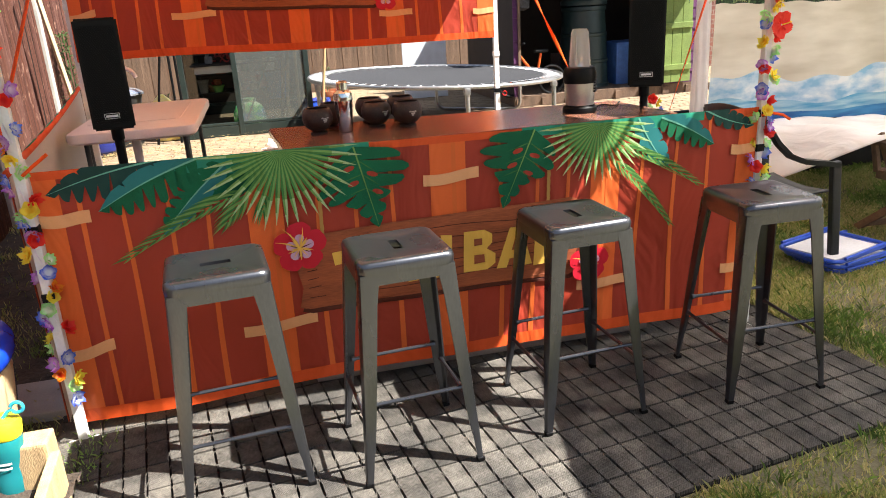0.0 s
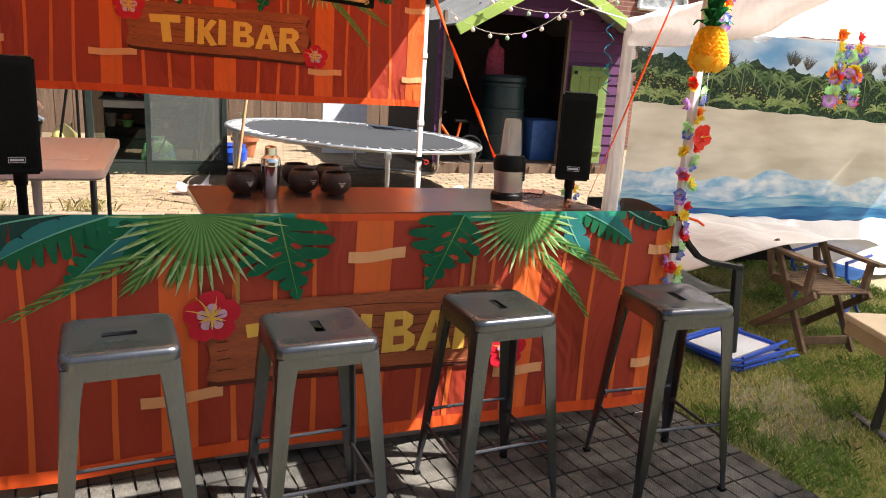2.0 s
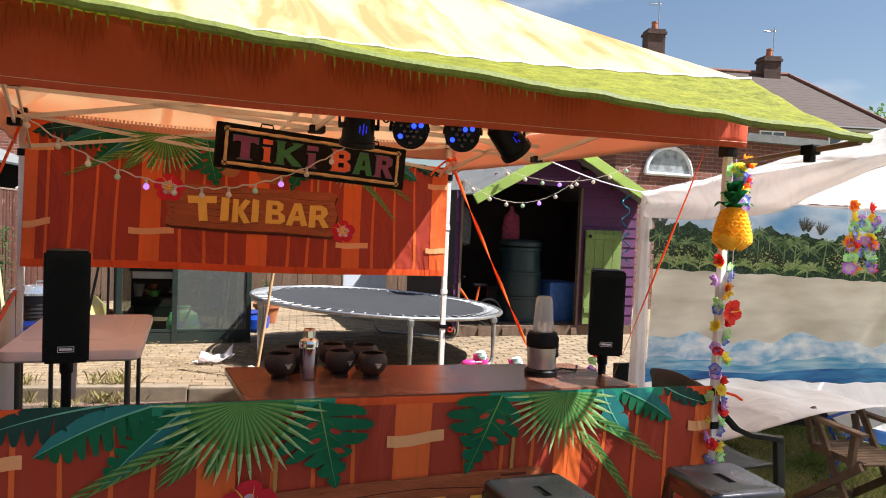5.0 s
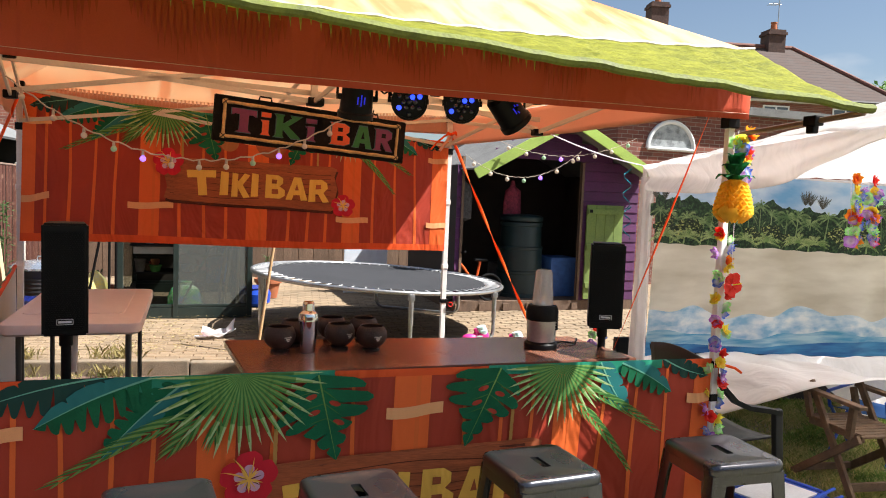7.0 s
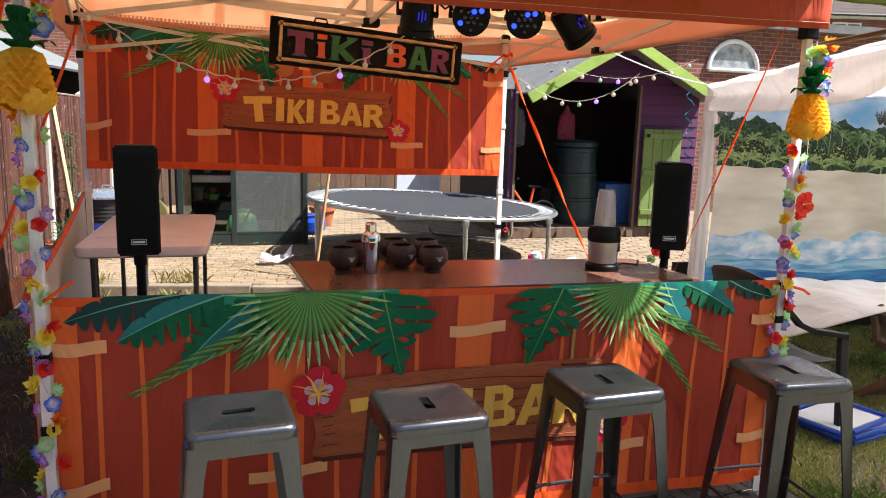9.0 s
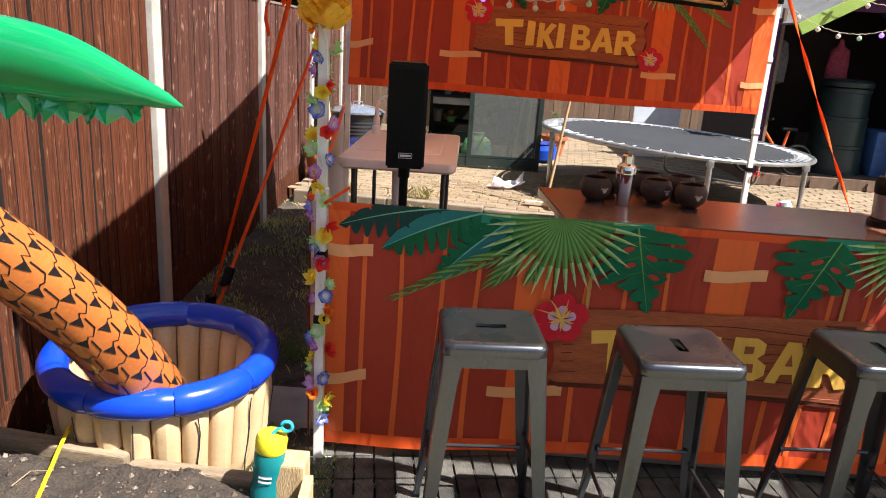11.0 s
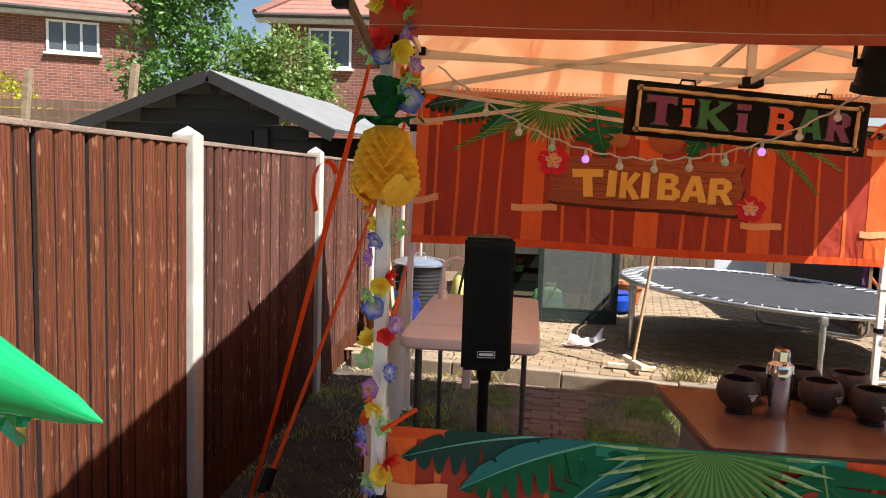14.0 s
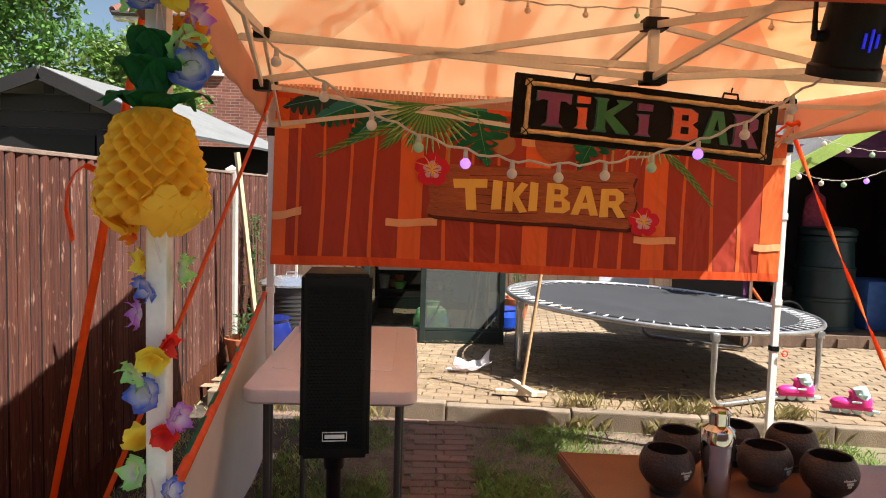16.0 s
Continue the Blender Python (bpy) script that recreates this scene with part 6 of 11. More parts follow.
bm = bmesh.new()
lathe(bm, [(0.03, 0), (0.03, 0.05), (0.022, 0.06), (0.022, 0.11), (0.0001, 0.112)], 14, (-0.02, 2.40, TBZ))
part("tap_base", bm, M_WHITE_PLASTIC, tb, smooth=30)

# ---- things on the counter ----
M_COCO = mat("brown_coconut_shell", (0.055, 0.026, 0.017), rough=0.55, vary=0.3, scale=14, fine=160, bump=0.35, stain=0.3)
M_COCOIN = mat("dark_shell_inside", (0.02, 0.011, 0.008), rough=0.6, vary=0.2)


def coconut_cup():
    cup = thing("coconut_cup", "polished brown coconut shell cup with a pale stamp", "cup", (0, 0, 0), "coconut cups on the counter")
    bm = bmesh.new()
    R, zc = 0.063, 0.066
    out = [(R * math.cos(radians(a)), zc + 0.92 * R * math.sin(radians(a))) for a in range(-82, 46, 8)]
    inn = [(r - 0.005, z) for r, z in reversed(out[2:])]
    lathe(bm, out + [(out[-1][0] - 0.002, out[-1][1] + 0.003)] + inn + [(0.0001, inn[-1][1])], 32)
    part("shell", bm, M_COCO, cup, smooth=50)
    bm = bmesh.new()
    lathe(bm, [(0.034, 0), (0.036, 0.006), (0.026, 0.012), (0.024, 0.009), (0.026, 0.0)], 24)
    part("foot_ring", bm, M_COCOIN, cup, smooth=40)
    bm = bmesh.new()

    def on(u, v):
        a, b = radians(-90 + 60 * (u - 0.5)), radians(34 * v - 22)
        q = R + 0.0012
        return Vector((q * math.cos(b) * math.cos(a), q * math.cos(b) * math.sin(a), zc + 0.92 * q * math.sin(b)))
    for u0, u1, v0, v1 in ((0.25, 0.75, 0.62, 0.72), (0.36, 0.64, 0.36, 0.56), (0.42, 0.58, 0.18, 0.34), (0.32, 0.36, 0.72, 0.8), (0.64, 0.68, 0.72, 0.8)):
        sheet(bm, lambda a, b: on(u0 + (u1 - u0) * a, v0 + (v1 - v0) * b), 4, 2)
    part("stamp", bm, mat("pale_stamp", (0.55, 0.5, 0.42), rough=0.6, vary=0.2, fine=200), cup, "pale printed stamp")
    return cup


cups = [(1.117, 0.365, 25), (1.195, 0.50, 40), (1.365, 0.40, 30), (1.36, 0.555, -10), (1.485, 0.335, 12), (1.495, 0.525, 60)]
first = coconut_cup()
first.matrix_basis = pose(cups[0][0], cups[0][1], COUNTER_Z, 0, 0, cups[0][2])
for x, y, r in cups[1:]:
    copy_thing(first, pose(x, y, COUNTER_Z, 0, 0, r))

M_CHROME = mat("polished_steel", (0.66, 0.70, 0.74), rough=0.10, metal=1.0, vary=0.04, bump=0)
sh = thing("cocktail_shaker", "polished steel cocktail shaker", "cocktail shaker", (1.226, 0.345, COUNTER_Z))
q = (1.226, 0.345, COUNTER_Z)
bm = bmesh.new()
lathe(bm, [(0.027, 0), (0.029, 0.004), (0.034, 0.07), (0.038, 0.125), (0.0385, 0.13)], 32, q)
part("tin", bm, M_CHROME, sh, smooth=40)
bm = bmesh.new()
lathe(bm, [(0.0395, 0.128), (0.0395, 0.142), (0.036, 0.158), (0.024, 0.168), (0.022, 0.172)], 32, q)
part("strainer", bm, M_CHROME, sh, smooth=30)
bm = bmesh.new()
lathe(bm, [(0.0235, 0.170), (0.0235, 0.198), (0.019, 0.204), (0.0001, 0.205)], 32, q)
part("cap", bm, M_CHROME, sh, smooth=30)

M_CLEAR = glass("clear_plastic", (0.94, 0.92, 0.91), 0.06, 0.30)
bl = thing("blender", "silver and black smoothie blender with a clear cup", "blender", (2.235, 0.285, COUNTER_Z))
q = (2.235, 0.285, COUNTER_Z)
bm = bmesh.new()
lathe(bm, [(0.072, 0), (0.074, 0.008), (0.072, 0.022), (0.062, 0.032)], 36, q)
part("foot", bm, M_BLACK, bl, smooth=30)
bm = bmesh.new()
lathe(bm, [(0.060, 0.030), (0.062, 0.05), (0.066, 0.125)], 36, q)
part("silver_body", bm, mat("brushed_silver", (0.45, 0.45, 0.46), rough=0.33, metal=0.9, vary=0.05, scale=4), bl, smooth=30)
bm = bmesh.new()
lathe(bm, [(0.067, 0.124), (0.070, 0.13), (0.071, 0.165), (0.062, 0.188), (0.05, 0.192), (0.05, 0.186)], 36, q)
collar = part("black_collar", bm, M_BLACK, bl, smooth=30)
for k in range(5):
    bm = bmesh.new()
    box(bm, 0.052, 0.0705, -0.018, 0.018, 0.085 + 0.012 * k, 0.091 + 0.012 * k, 0, Matrix.Translation(q) @ pose(0, 0, 0, 0, 0, -35))
    part("vent_slot", bm, M_BLACK, collar)
bm = bmesh.new()
lathe(bm, [(0.047, 0.190), (0.045, 0.22), (0.036, 0.335), (0.031, 0.345), (0.0001, 0.347)], 36, q)
cup = part("clear_cup", bm, M_CLEAR, bl, "clear plastic blending cup", smooth=30)
for k in range(4):
    bm = bmesh.new()
    m = pose(0, 0, 0, 0, 0, 45 + 90 * k)
    tube(bm, [Vector(q) + m @ Vector((rr, 0, zz)) for rr, zz in ((0.0455, 0.200), (0.042, 0.25), (0.0355, 0.333))], 0.0026, 6)
    part("cup_rib", bm, M_CLEAR, cup, smooth=True)
bm = bmesh.new()
lathe(bm, [(0.018, 0.192), (0.016, 0.205), (0.006, 0.212), (0.0001, 0.214)], 16, q)
part("blade_hub", bm, M_CHROME, bl, smooth=30)
for k in range(4):
    bm = bmesh.new()
    m = Matrix.Translation(q) @ pose(0, 0, 0.21, 0, 0, 45 + 90 * k) @ pose(0, 0, 0, 0, -28, 0)
    box(bm, 0.002, 0.034, -0.005, 0.005, -0.0006, 0.0006, 0, m)
    part("blade", bm, M_CHROME, bl)
cord = bmesh.new()
tube(cord, [(2.30, 0.30, COUNTER_Z + 0.006), (2.36, 0.33, COUNTER_Z + 0.014), (2.42, 0.32, COUNTER_Z + 0.006), (2.46, 0.37, COUNTER_Z + 0.006), (2.49, 0.42, COUNTER_Z + 0.004), (2.508, 0.47, COUNTER_Z - 0.004), (2.515, 0.50, COUNTER_Z - 0.12), (2.51, 0.52, 0.55), (2.5, 0.54, 0.01)], 0.0035, 6)
part("cord", cord, M_BLACK, bl, "black mains cord", smooth=True)

# ---- hanging wooden sign ----
hs = thing("hanging_sign", "black wooden tiki sign with bamboo border", "sign", (1.43, 1.62, 2.0))
S0, S1 = Vector((0.885, 1.535, 2.122)), Vector((1.985, 1.70, 2.055))
sx = (S1 - S0).normalized()
sn = sx.cross(Vector((0, 0, -1))).normalized() * -1
sn = Vector((sx.y, -sx.x, 0)).normalized()
su = sn.cross(sx).normalized() * -1
if su.z < 0:
    su = -su
SWID, SHGT = (S1 - S0).length, 0.245


def sg(u, v, o=0.0):
    """u along, v down, in metres; o towards the viewer."""
    return S0 + sx * u - su * v + sn * o


def sign_box(u0, u1, v0, v1, o0, o1, bevel=0.0):
    bm = bmesh.new()
    box(bm, 0, 1, 0, 1, 0, 1)
    for v in bm.verts:
        v.co = sg(u0 + (u1 - u0) * v.co.x, v0 + (v1 - v0) * v.co.y, o0 + (o1 - o0) * v.co.z)
    bmesh.ops.recalc_face_normals(bm, faces=bm.faces)
    if bevel:
        bmesh.ops.bevel(bm, geom=list(bm.edges), offset=bevel, segments=2, affect="EDGES")
    return bm


M_SIGNB = mat("black_sign_paint", (0.005, 0.0045, 0.0045), rough=0.6, spec=0.15, vary=0.3, scale=4, fine=40, bump=0.5, stretch=(2, 2, 14))
part("board", sign_box(0, SWID, 0, SHGT, -0.012, 0.006, 0.004), M_SIGNB, hs)
M_BAMBOO = mat("pale_bamboo", (0.55, 0.38, 0.17), rough=0.55, vary=0.2, scale=20, fine=120, bump=0.15)
for a, b in (((0.04, 0.035), (SWID - 0.04, 0.035)), ((0.04, SHGT - 0.03), (SWID - 0.04, SHGT - 0.03)), ((0.055, 0.02), (0.055, SHGT - 0.015)), ((SWID - 0.055, 0.02), (SWID - 0.055, SHGT - 0.015))):
    bm = bmesh.new()
    n = 28 if a[1] == b[1] else 9
    pts, rs = [], []
    for i in range(n + 1):
        f = i / n
        pts.append(sg(a[0] + (b[0] - a[0]) * f, a[1] + (b[1] - a[1]) * f + 0.001 * math.sin(i * 2), 0.012))
        rs.append(0.0085 if i % 4 else 0.0108)
    tube(bm, pts, rs, 8)
    part("bamboo_border", bm, M_BAMBOO, hs, smooth=True)
M_TIE = mat("dark_twine", (0.03, 0.02, 0.012), rough=0.9)
for u in (0.055, SWID - 0.055):
    for v in (0.035, SHGT - 0.03):
        bm = bmesh.new()
        for s in (-1, 1):
            tube(bm, [sg(u - 0.016, v - s * 0.016, 0.016), sg(u, v, 0.024), sg(u + 0.016, v + s * 0.016, 0.016)], 0.0025, 6)
        part("twine_cross", bm, M_TIE, hs)
SIGNC = [mat("sign_plum", (0.17, 0.025, 0.10), rough=0.5, vary=0.1), mat("sign_orange", (0.62, 0.09, 0.02), rough=0.5, vary=0.1), mat("sign_green", (0.015, 0.15, 0.035), rough=0.5, vary=0.1)]
M_SIGNEDGE = mat("sign_teal_edge", (0.04, 0.11, 0.13), rough=0.5, vary=0.1)
SLAB = {"T": [[(0, 0), (1, 0), (1, 0.30), (0.85, 0.22), (0.68, 0.24), (0.68, 0.9), (0.82, 1), (0.18, 1), (0.32, 0.9), (0.32, 0.24), (0.15, 0.22), (0, 0.30)]],
        "i": [[(0.05, 0), (1, 0.0), (1, 0.20), (0.05, 0.22)], [(0.0, 0.36), (0.82, 0.34), (0.82, 0.90), (1, 1), (0, 1), (0.2, 0.9), (0.2, 0.46)]],
        "K": [[(0, 0), (0.38, 0), (0.32, 0.1), (0.32, 0.40), (0.66, 0.1), (0.58, 0), (1, 0), (0.9, 0.12), (0.52, 0.48), (0.92, 0.88), (1, 1), (0.64, 1), (0.32, 0.62), (0.32, 0.9), (0.38, 1), (0, 1), (0.08, 0.9), (0.08, 0.1)]],
        "B": [[(0, 0), (0.7, 0), (0.95, 0.12), (0.95, 0.36), (0.78, 0.48), (1, 0.62), (1, 0.88), (0.74, 1), (0, 1), (0.1, 0.9), (0.1, 0.1)]],
        "A": [[(0.30, 0), (0.70, 0), (0.94, 0.9), (1, 1), (0.68, 1), (0.64, 0.78), (0.36, 0.78), (0.34, 1), (0, 1), (0.06, 0.9)]],
        "R": [[(0, 0), (0.7, 0), (0.92, 0.12), (0.92, 0.40), (0.70, 0.54), (0.94, 0.9), (1, 1), (0.66, 1), (0.42, 0.62), (0.36, 0.62), (0.36, 0.9), (0.42, 1), (0, 1), (0.1, 0.9), (0.1, 0.1)]]}
SHOLE = {"B": [[(0.38, 0.20), (0.62, 0.2), (0.62, 0.38), (0.38, 0.38)], [(0.38, 0.58), (0.66, 0.58), (0.66, 0.80), (0.38, 0.8)]], "A": [[(0.5, 0.24), (0.59, 0.58), (0.41, 0.58)]], "R": [[(0.38, 0.20), (0.60, 0.2), (0.60, 0.40), (0.38, 0.4)]]}


def sign_poly(pts, o0, o1, material, nm, parent):
    bm = bmesh.new()
    lo_, hi_ = [bm.verts.new(sg(u, v, o0)) for u, v in pts], [bm.verts.new(sg(u, v, o1)) for u, v in pts]
    for t in tessellate_polygon([[Vector((u, v, 0)) for u, v in pts]]):
        bm.faces.new([hi_[i] for i in t])
    n = len(pts)
    for i in range(n):
        bm.faces.new((lo_[i], lo_[(i + 1) % n], hi_[(i + 1) % n], hi_[i]))
    bmesh.ops.recalc_face_normals(bm, faces=bm.faces)
    return part(nm, bm, material, parent)


for ch, u0, u1, ci in (("T", 0.095, 0.225, 0), ("i", 0.25, 0.305, 1), ("K", 0.325, 0.475, 2), ("i", 0.50, 0.565, 0), ("B", 0.645, 0.765, 1), ("A", 0.785, 0.905, 2), ("R", 0.915, 1.035, 0)):
    v0, v1 = 0.062, 0.185
    for k, poly_ in enumerate(SLAB[ch]):
        pts = [(u0 + (u1 - u0) * a, v0 + (v1 - v0) * b) for a, b in poly_]
        cu, cv = sum(p[0] for p in pts) / len(pts), sum(p[1] for p in pts) / len(pts)
        big = [(cu + (a - cu) * 1.09, cv + (b - cv) * 1.07) for a, b in pts]
        ed = sign_poly(big, 0.004, 0.0075, M_SIGNEDGE, "letter_edge", hs)
        sign_poly(pts, 0.0065, 0.012, SIGNC[ci], "letter", ed)
    for poly_ in SHOLE.get(ch, []):
        sign_poly([(u0 + (u1 - u0) * a, v0 + (v1 - v0) * b) for a, b in poly_], 0.0065, 0.0135, M_SIGNB, "letter_gap", hs)
for u in (0.27, 0.90):
    bm = bmesh.new()
    tube(bm, [sg(u - 0.035, 0.0, -0.004), sg(u - 0.03, -0.02, -0.004), sg(u + 0.03, -0.02, -0.004), sg(u + 0.035, 0.0, -0.004)], 0.005, 8)
    tube(bm, [sg(u, -0.02, -0.004), sg(u + 0.004, -0.045, -0.004)], 0.003, 6)
    part("hanger", bm, M_BLACK, hs, "black hanging bracket")
bm = bmesh.new()
beam(bm, (-0.2, 1.52, 2.215), (2.85, 1.66, 2.13), 0.012, 0.028, 0.002)
part("cross_bar", bm, M_FRAME, gazebo)

# ---- stage lights under the front valance ----
M_LENS = mat("dark_lens", (0.02, 0.02, 0.025), rough=0.08, vary=0.1, bump=0, spec=0.8)
M_LED = glow("blue_led", (0.02, 0.05, 1.0), 1.3)
M_LEDBAR = glow("dim_blue_display", (0.02, 0.03, 0.85), 0.16)
bar_l = thing("light_bar", "black T-bar clamped under the gazebo roof", "light bar", (1.65, 0.16, 2.1))
bm = bmesh.new()
beam(bm, (1.25, 0.16, 2.085), (2.07, 0.16, 2.10), 0.025, 0.025, 0.003)
part("bar", bm, M_BLACK, bar_l)
bm = bmesh.new()
box(bm, 1.66, 1.72, 0.13, 0.19, 2.03, 2.11, 0.01)
part("clamp", bm, M_BLACK, bar_l)
bm = bmesh.new()
tube(bm, [(1.46, 0.14, 2.07), (1.48, 0.12, 2.0), (1.52, 0.12, 1.99), (1.50, 0.15, 2.05), (1.54, 0.15, 2.08)], 0.004, 6)
part("cable", bm, M_BLACK, bar_l, smooth=True)


def par_light(x, z, yaw, pitch, shown="", aside=0):
    pl = thing("stage_light", "black LED par can showing its blue-lit rear display" if shown else "black LED par can with three emitters lit blue", "stage light", (0, 0, 0), "stage lights on the bar")
    bm = bmesh.new()
    lathe(bm, [(0.0001, -0.078), (0.044, -0.076), (0.056, -0.062), (0.062, 0.05), (0.068, 0.055), (0.068, 0.075), (0.060, 0.075), (0.060, 0.068), (0.0001, 0.068)], 28)
    can = part("can", bm, M_BLACK, pl, smooth=35)
    spots = [(0, 0)] + [(0.022 * math.cos(radians(60 * k)), 0.022 * math.sin(radians(60 * k))) for k in range(6)] + [(0.044 * math.cos(radians(60 * k + 30)), 0.044 * math.sin(radians(60 * k + 30))) for k in range(6)]
    for k, (a, b) in enumerate(spots):
        bm = bmesh.new()
        lathe(bm, [(0.0098, 0.0685), (0.009, 0.074), (0.005, 0.0765), (0.0001, 0.077)], 12, (a, b, 0))
        part("emitter", bm, M_LED if k in (2, 7, 10) else M_LENS, can, "lit blue emitter" if k in (2, 7, 10) else "", smooth=60)
    for k, (u, z0, z1) in enumerate(((-0.013, -0.012, 0.016), (0.0, -0.020, 0.022), (0.012, -0.012, 0.014)) if shown else ()):
        # bars of the lit display on the housing
        m = pose(0, 0, 0, 0, 0, aside)
        bm = bmesh.new()
        box(bm, u - 0.0020, u + 0.0020, 0.0585, 0.0632, z0, z1, 0.0008, m)
        part("display_bar", bm, M_LEDBAR, can, "blue lit display bar")
    for s in (-1, 1):
        bm = bmesh.new()
        tube(bm, [(s * 0.06, 0, 0), (s * 0.078, 0, 0)], 0.011, 10)
        part("pivot_knob", bm, M_BLACK, can)
    pl.matrix_basis = pose(x, 0.15, z, 90 + pitch, 0, yaw)
    # yoke stays upright over the can
    bm = bmesh.new()
    tube(bm, [(x - 0.074, 0.15, z), (x - 0.074, 0.15, z + 0.085), (x + 0.074, 0.15, z + 0.085), (x + 0.074, 0.15, z)], 0.006, 8)
    bmesh.ops.transform(bm, matrix=pl.matrix_basis.inverted(), verts=bm.verts)
    part("yoke", bm, M_BLACK, pl, smooth=True)
    return pl


for x, z, yaw, pitch, shown, aside in ((1.355, 1.985, 4, 106, "bars", 0), (1.553, 1.99, -12, 12, "", 0), (1.773, 1.995, -22, 14, "", 0), (1.965, 1.985, 104, 44, "bars", 90)):
    par_light(x, z, yaw, pitch, shown, aside)
for x0, x1, dip in ((1.42, 1.50, 0.05), (1.62, 1.70, 0.02), (1.84, 1.91, 0.035)):
    bm = bmesh.new()
    tube(bm, [(x0 + (x1 - x0) * k / 10, 0.16 + 0.012 * math.sin(k * 1.3), 2.06 - dip * math.sin(math.pi * k / 10)) for k in range(11)], 0.0035, 6)
    single("lamp_cable", bm, M_BLACK, "black cable looped between stage lights", "cable", base=(x0, 0.16, 2.06), group="cables between the stage lights", smooth=True)
bm = bmesh.new()
box(bm, 1.645, 1.687, 0.14, 0.18, 2.015, 2.075, 0.008)
single("cable_box", bm, M_BLACK, "small black power box between stage lights", "power box", base=(1.666, 0.16, 2.015))
# ---- festoon lights ----
M_CORD = mat("pale_cord", (0.55, 0.45, 0.36), rough=0.8, vary=0.1)
BULBS = [mat("bulb_white", (0.80, 0.70, 0.60), rough=0.25, vary=0.03, bump=0, through=0.4), glow("bulb_violet", (0.28, 0.13, 0.95), 0.9), mat("bulb_pale_green", (0.52, 0.70, 0.50), rough=0.25, vary=0.03, bump=0, through=0.4)]


def festoon(pts, n, r, label):
    pts = [Vector(p) for p in pts]
    th = thing("string_lights", label, "string lights", tuple(pts[0]))
    def along(f):
        k = f * (len(pts) - 1)
        i = min(int(k), len(pts) - 2)
        return pts[i].lerp(pts[i + 1], k - i)
    bm = bmesh.new()
    tube(bm, [along(i / 60) + Vector((0, 0, 0.004 * math.sin(i * 1.9))) for i in range(61)], 0.0028, 6)
    part("cord", bm, M_CORD, th, smooth=True)
    for i in range(n):
        p = along((i + 0.5) / n)
        bm = bmesh.new()
        lathe(bm, [(0.004, 0), (0.005, -0.012), (0.0055, -0.016)], 10, p)
        cap = part("socket", bm, M_CORD, th)
        bm = bmesh.new()
        prof = [(0.0001, -0.016 - 2 * r)] + [(r * math.sin(radians(a)), -0.016 - r - r * math.cos(radians(a))) for a in range(20, 170, 25)] + [(0.003, -0.015)]
        lathe(bm, prof, 12, p)
        part("bulb", bm, BULBS[(0, 0, 1, 0, 2, 0, 0, 1, 0, 2)[(i * 3 + len(pts)) % 10]], cap, smooth=True)
    return th


def swag(a, b, sag, n=24):
    a, b = Vector(a), Vector(b)
    return [a.lerp(b, i / n) - Vector((0, 0, sag * 4 * (i / n) * (1 - i / n))) for i in range(n + 1)]


festoon(swag((0.20, 0.17, 1.965), (1.40, 0.18, 1.975), 0.245), 13, 0.0105, "pale festoon bulbs strung below the front eave")
festoon(swag((3.86, 5.68, 2.12), (5.43, 5.70, 2.24), 0.30), 7, 0.026, "pale festoon bulbs across the playhouse gable")
festoon(swag((4.05, 5.66, 2.40), (6.2, 5.66, 2.45), 0.26), 9, 0.026, "pale festoon bulbs swagged over the playhouse roof")
festoon(swag((0.1, 0.6, 2.26), (1.4, 1.45, 2.36), 0.05) + swag((1.4, 1.45, 2.36), (2.8, 0.9, 2.26), 0.05)[1:], 12, 0.0105, "violet and pale festoon bulbs along the roof frame")

# ---- ratchet straps ----
M_STRAP = mat("orange_webbing", (0.98, 0.13, 0.008), rough=0.6, vary=0.08, scale=30, fine=300, bump=0.2, through=0.4)


def strap(a, b, twists, label, w=0.028, ratchet=None, start=0.0):
    a, b = Vector(a), Vector(b)
    th = thing("ratchet_strap", label, "strap", tuple(b))
    bm = bmesh.new()
    d = (b - a).normalized()
    s = d.cross(Vector((0, 0, 1))).normalized()
    u = s.cross(d)
    n = 60
    rows = []
    for i in range(n + 1):
        f = i / n
        t = start * max(0.0, 1 - 4 * f) + twists * math.pi * f
        p = a.lerp(b, f) - Vector((0, 0, 0.03 * math.sin(math.pi * f)))
        k = math.cos(t) * s + math.sin(t) * u
        rows.append((bm.verts.new(p - k * w / 2), bm.verts.new(p + k * w / 2)))
    for p, q in zip(rows, rows[1:]):
        f = bm.faces.new((p[0], p[1], q[1], q[0]))
        f.smooth = True
    thick(part("webbing", bm, M_STRAP, th), 0.002)
    if ratchet is not None:
        p = a.lerp(b, ratchet)
        bm = bmesh.new()
        m = Matrix.Translation(p) @ d.to_track_quat("Y", "Z").to_matrix().to_4x4()
        box(bm, -0.022, 0.022, -0.05, 0.05, -0.012, 0.016, 0.005, m)
        box(bm, -0.018, 0.018, -0.03, 0.07, 0.016, 0.03, 0.005, m)
        part("ratchet", bm, M_BLACK, th, "black ratchet buckle")
    return th


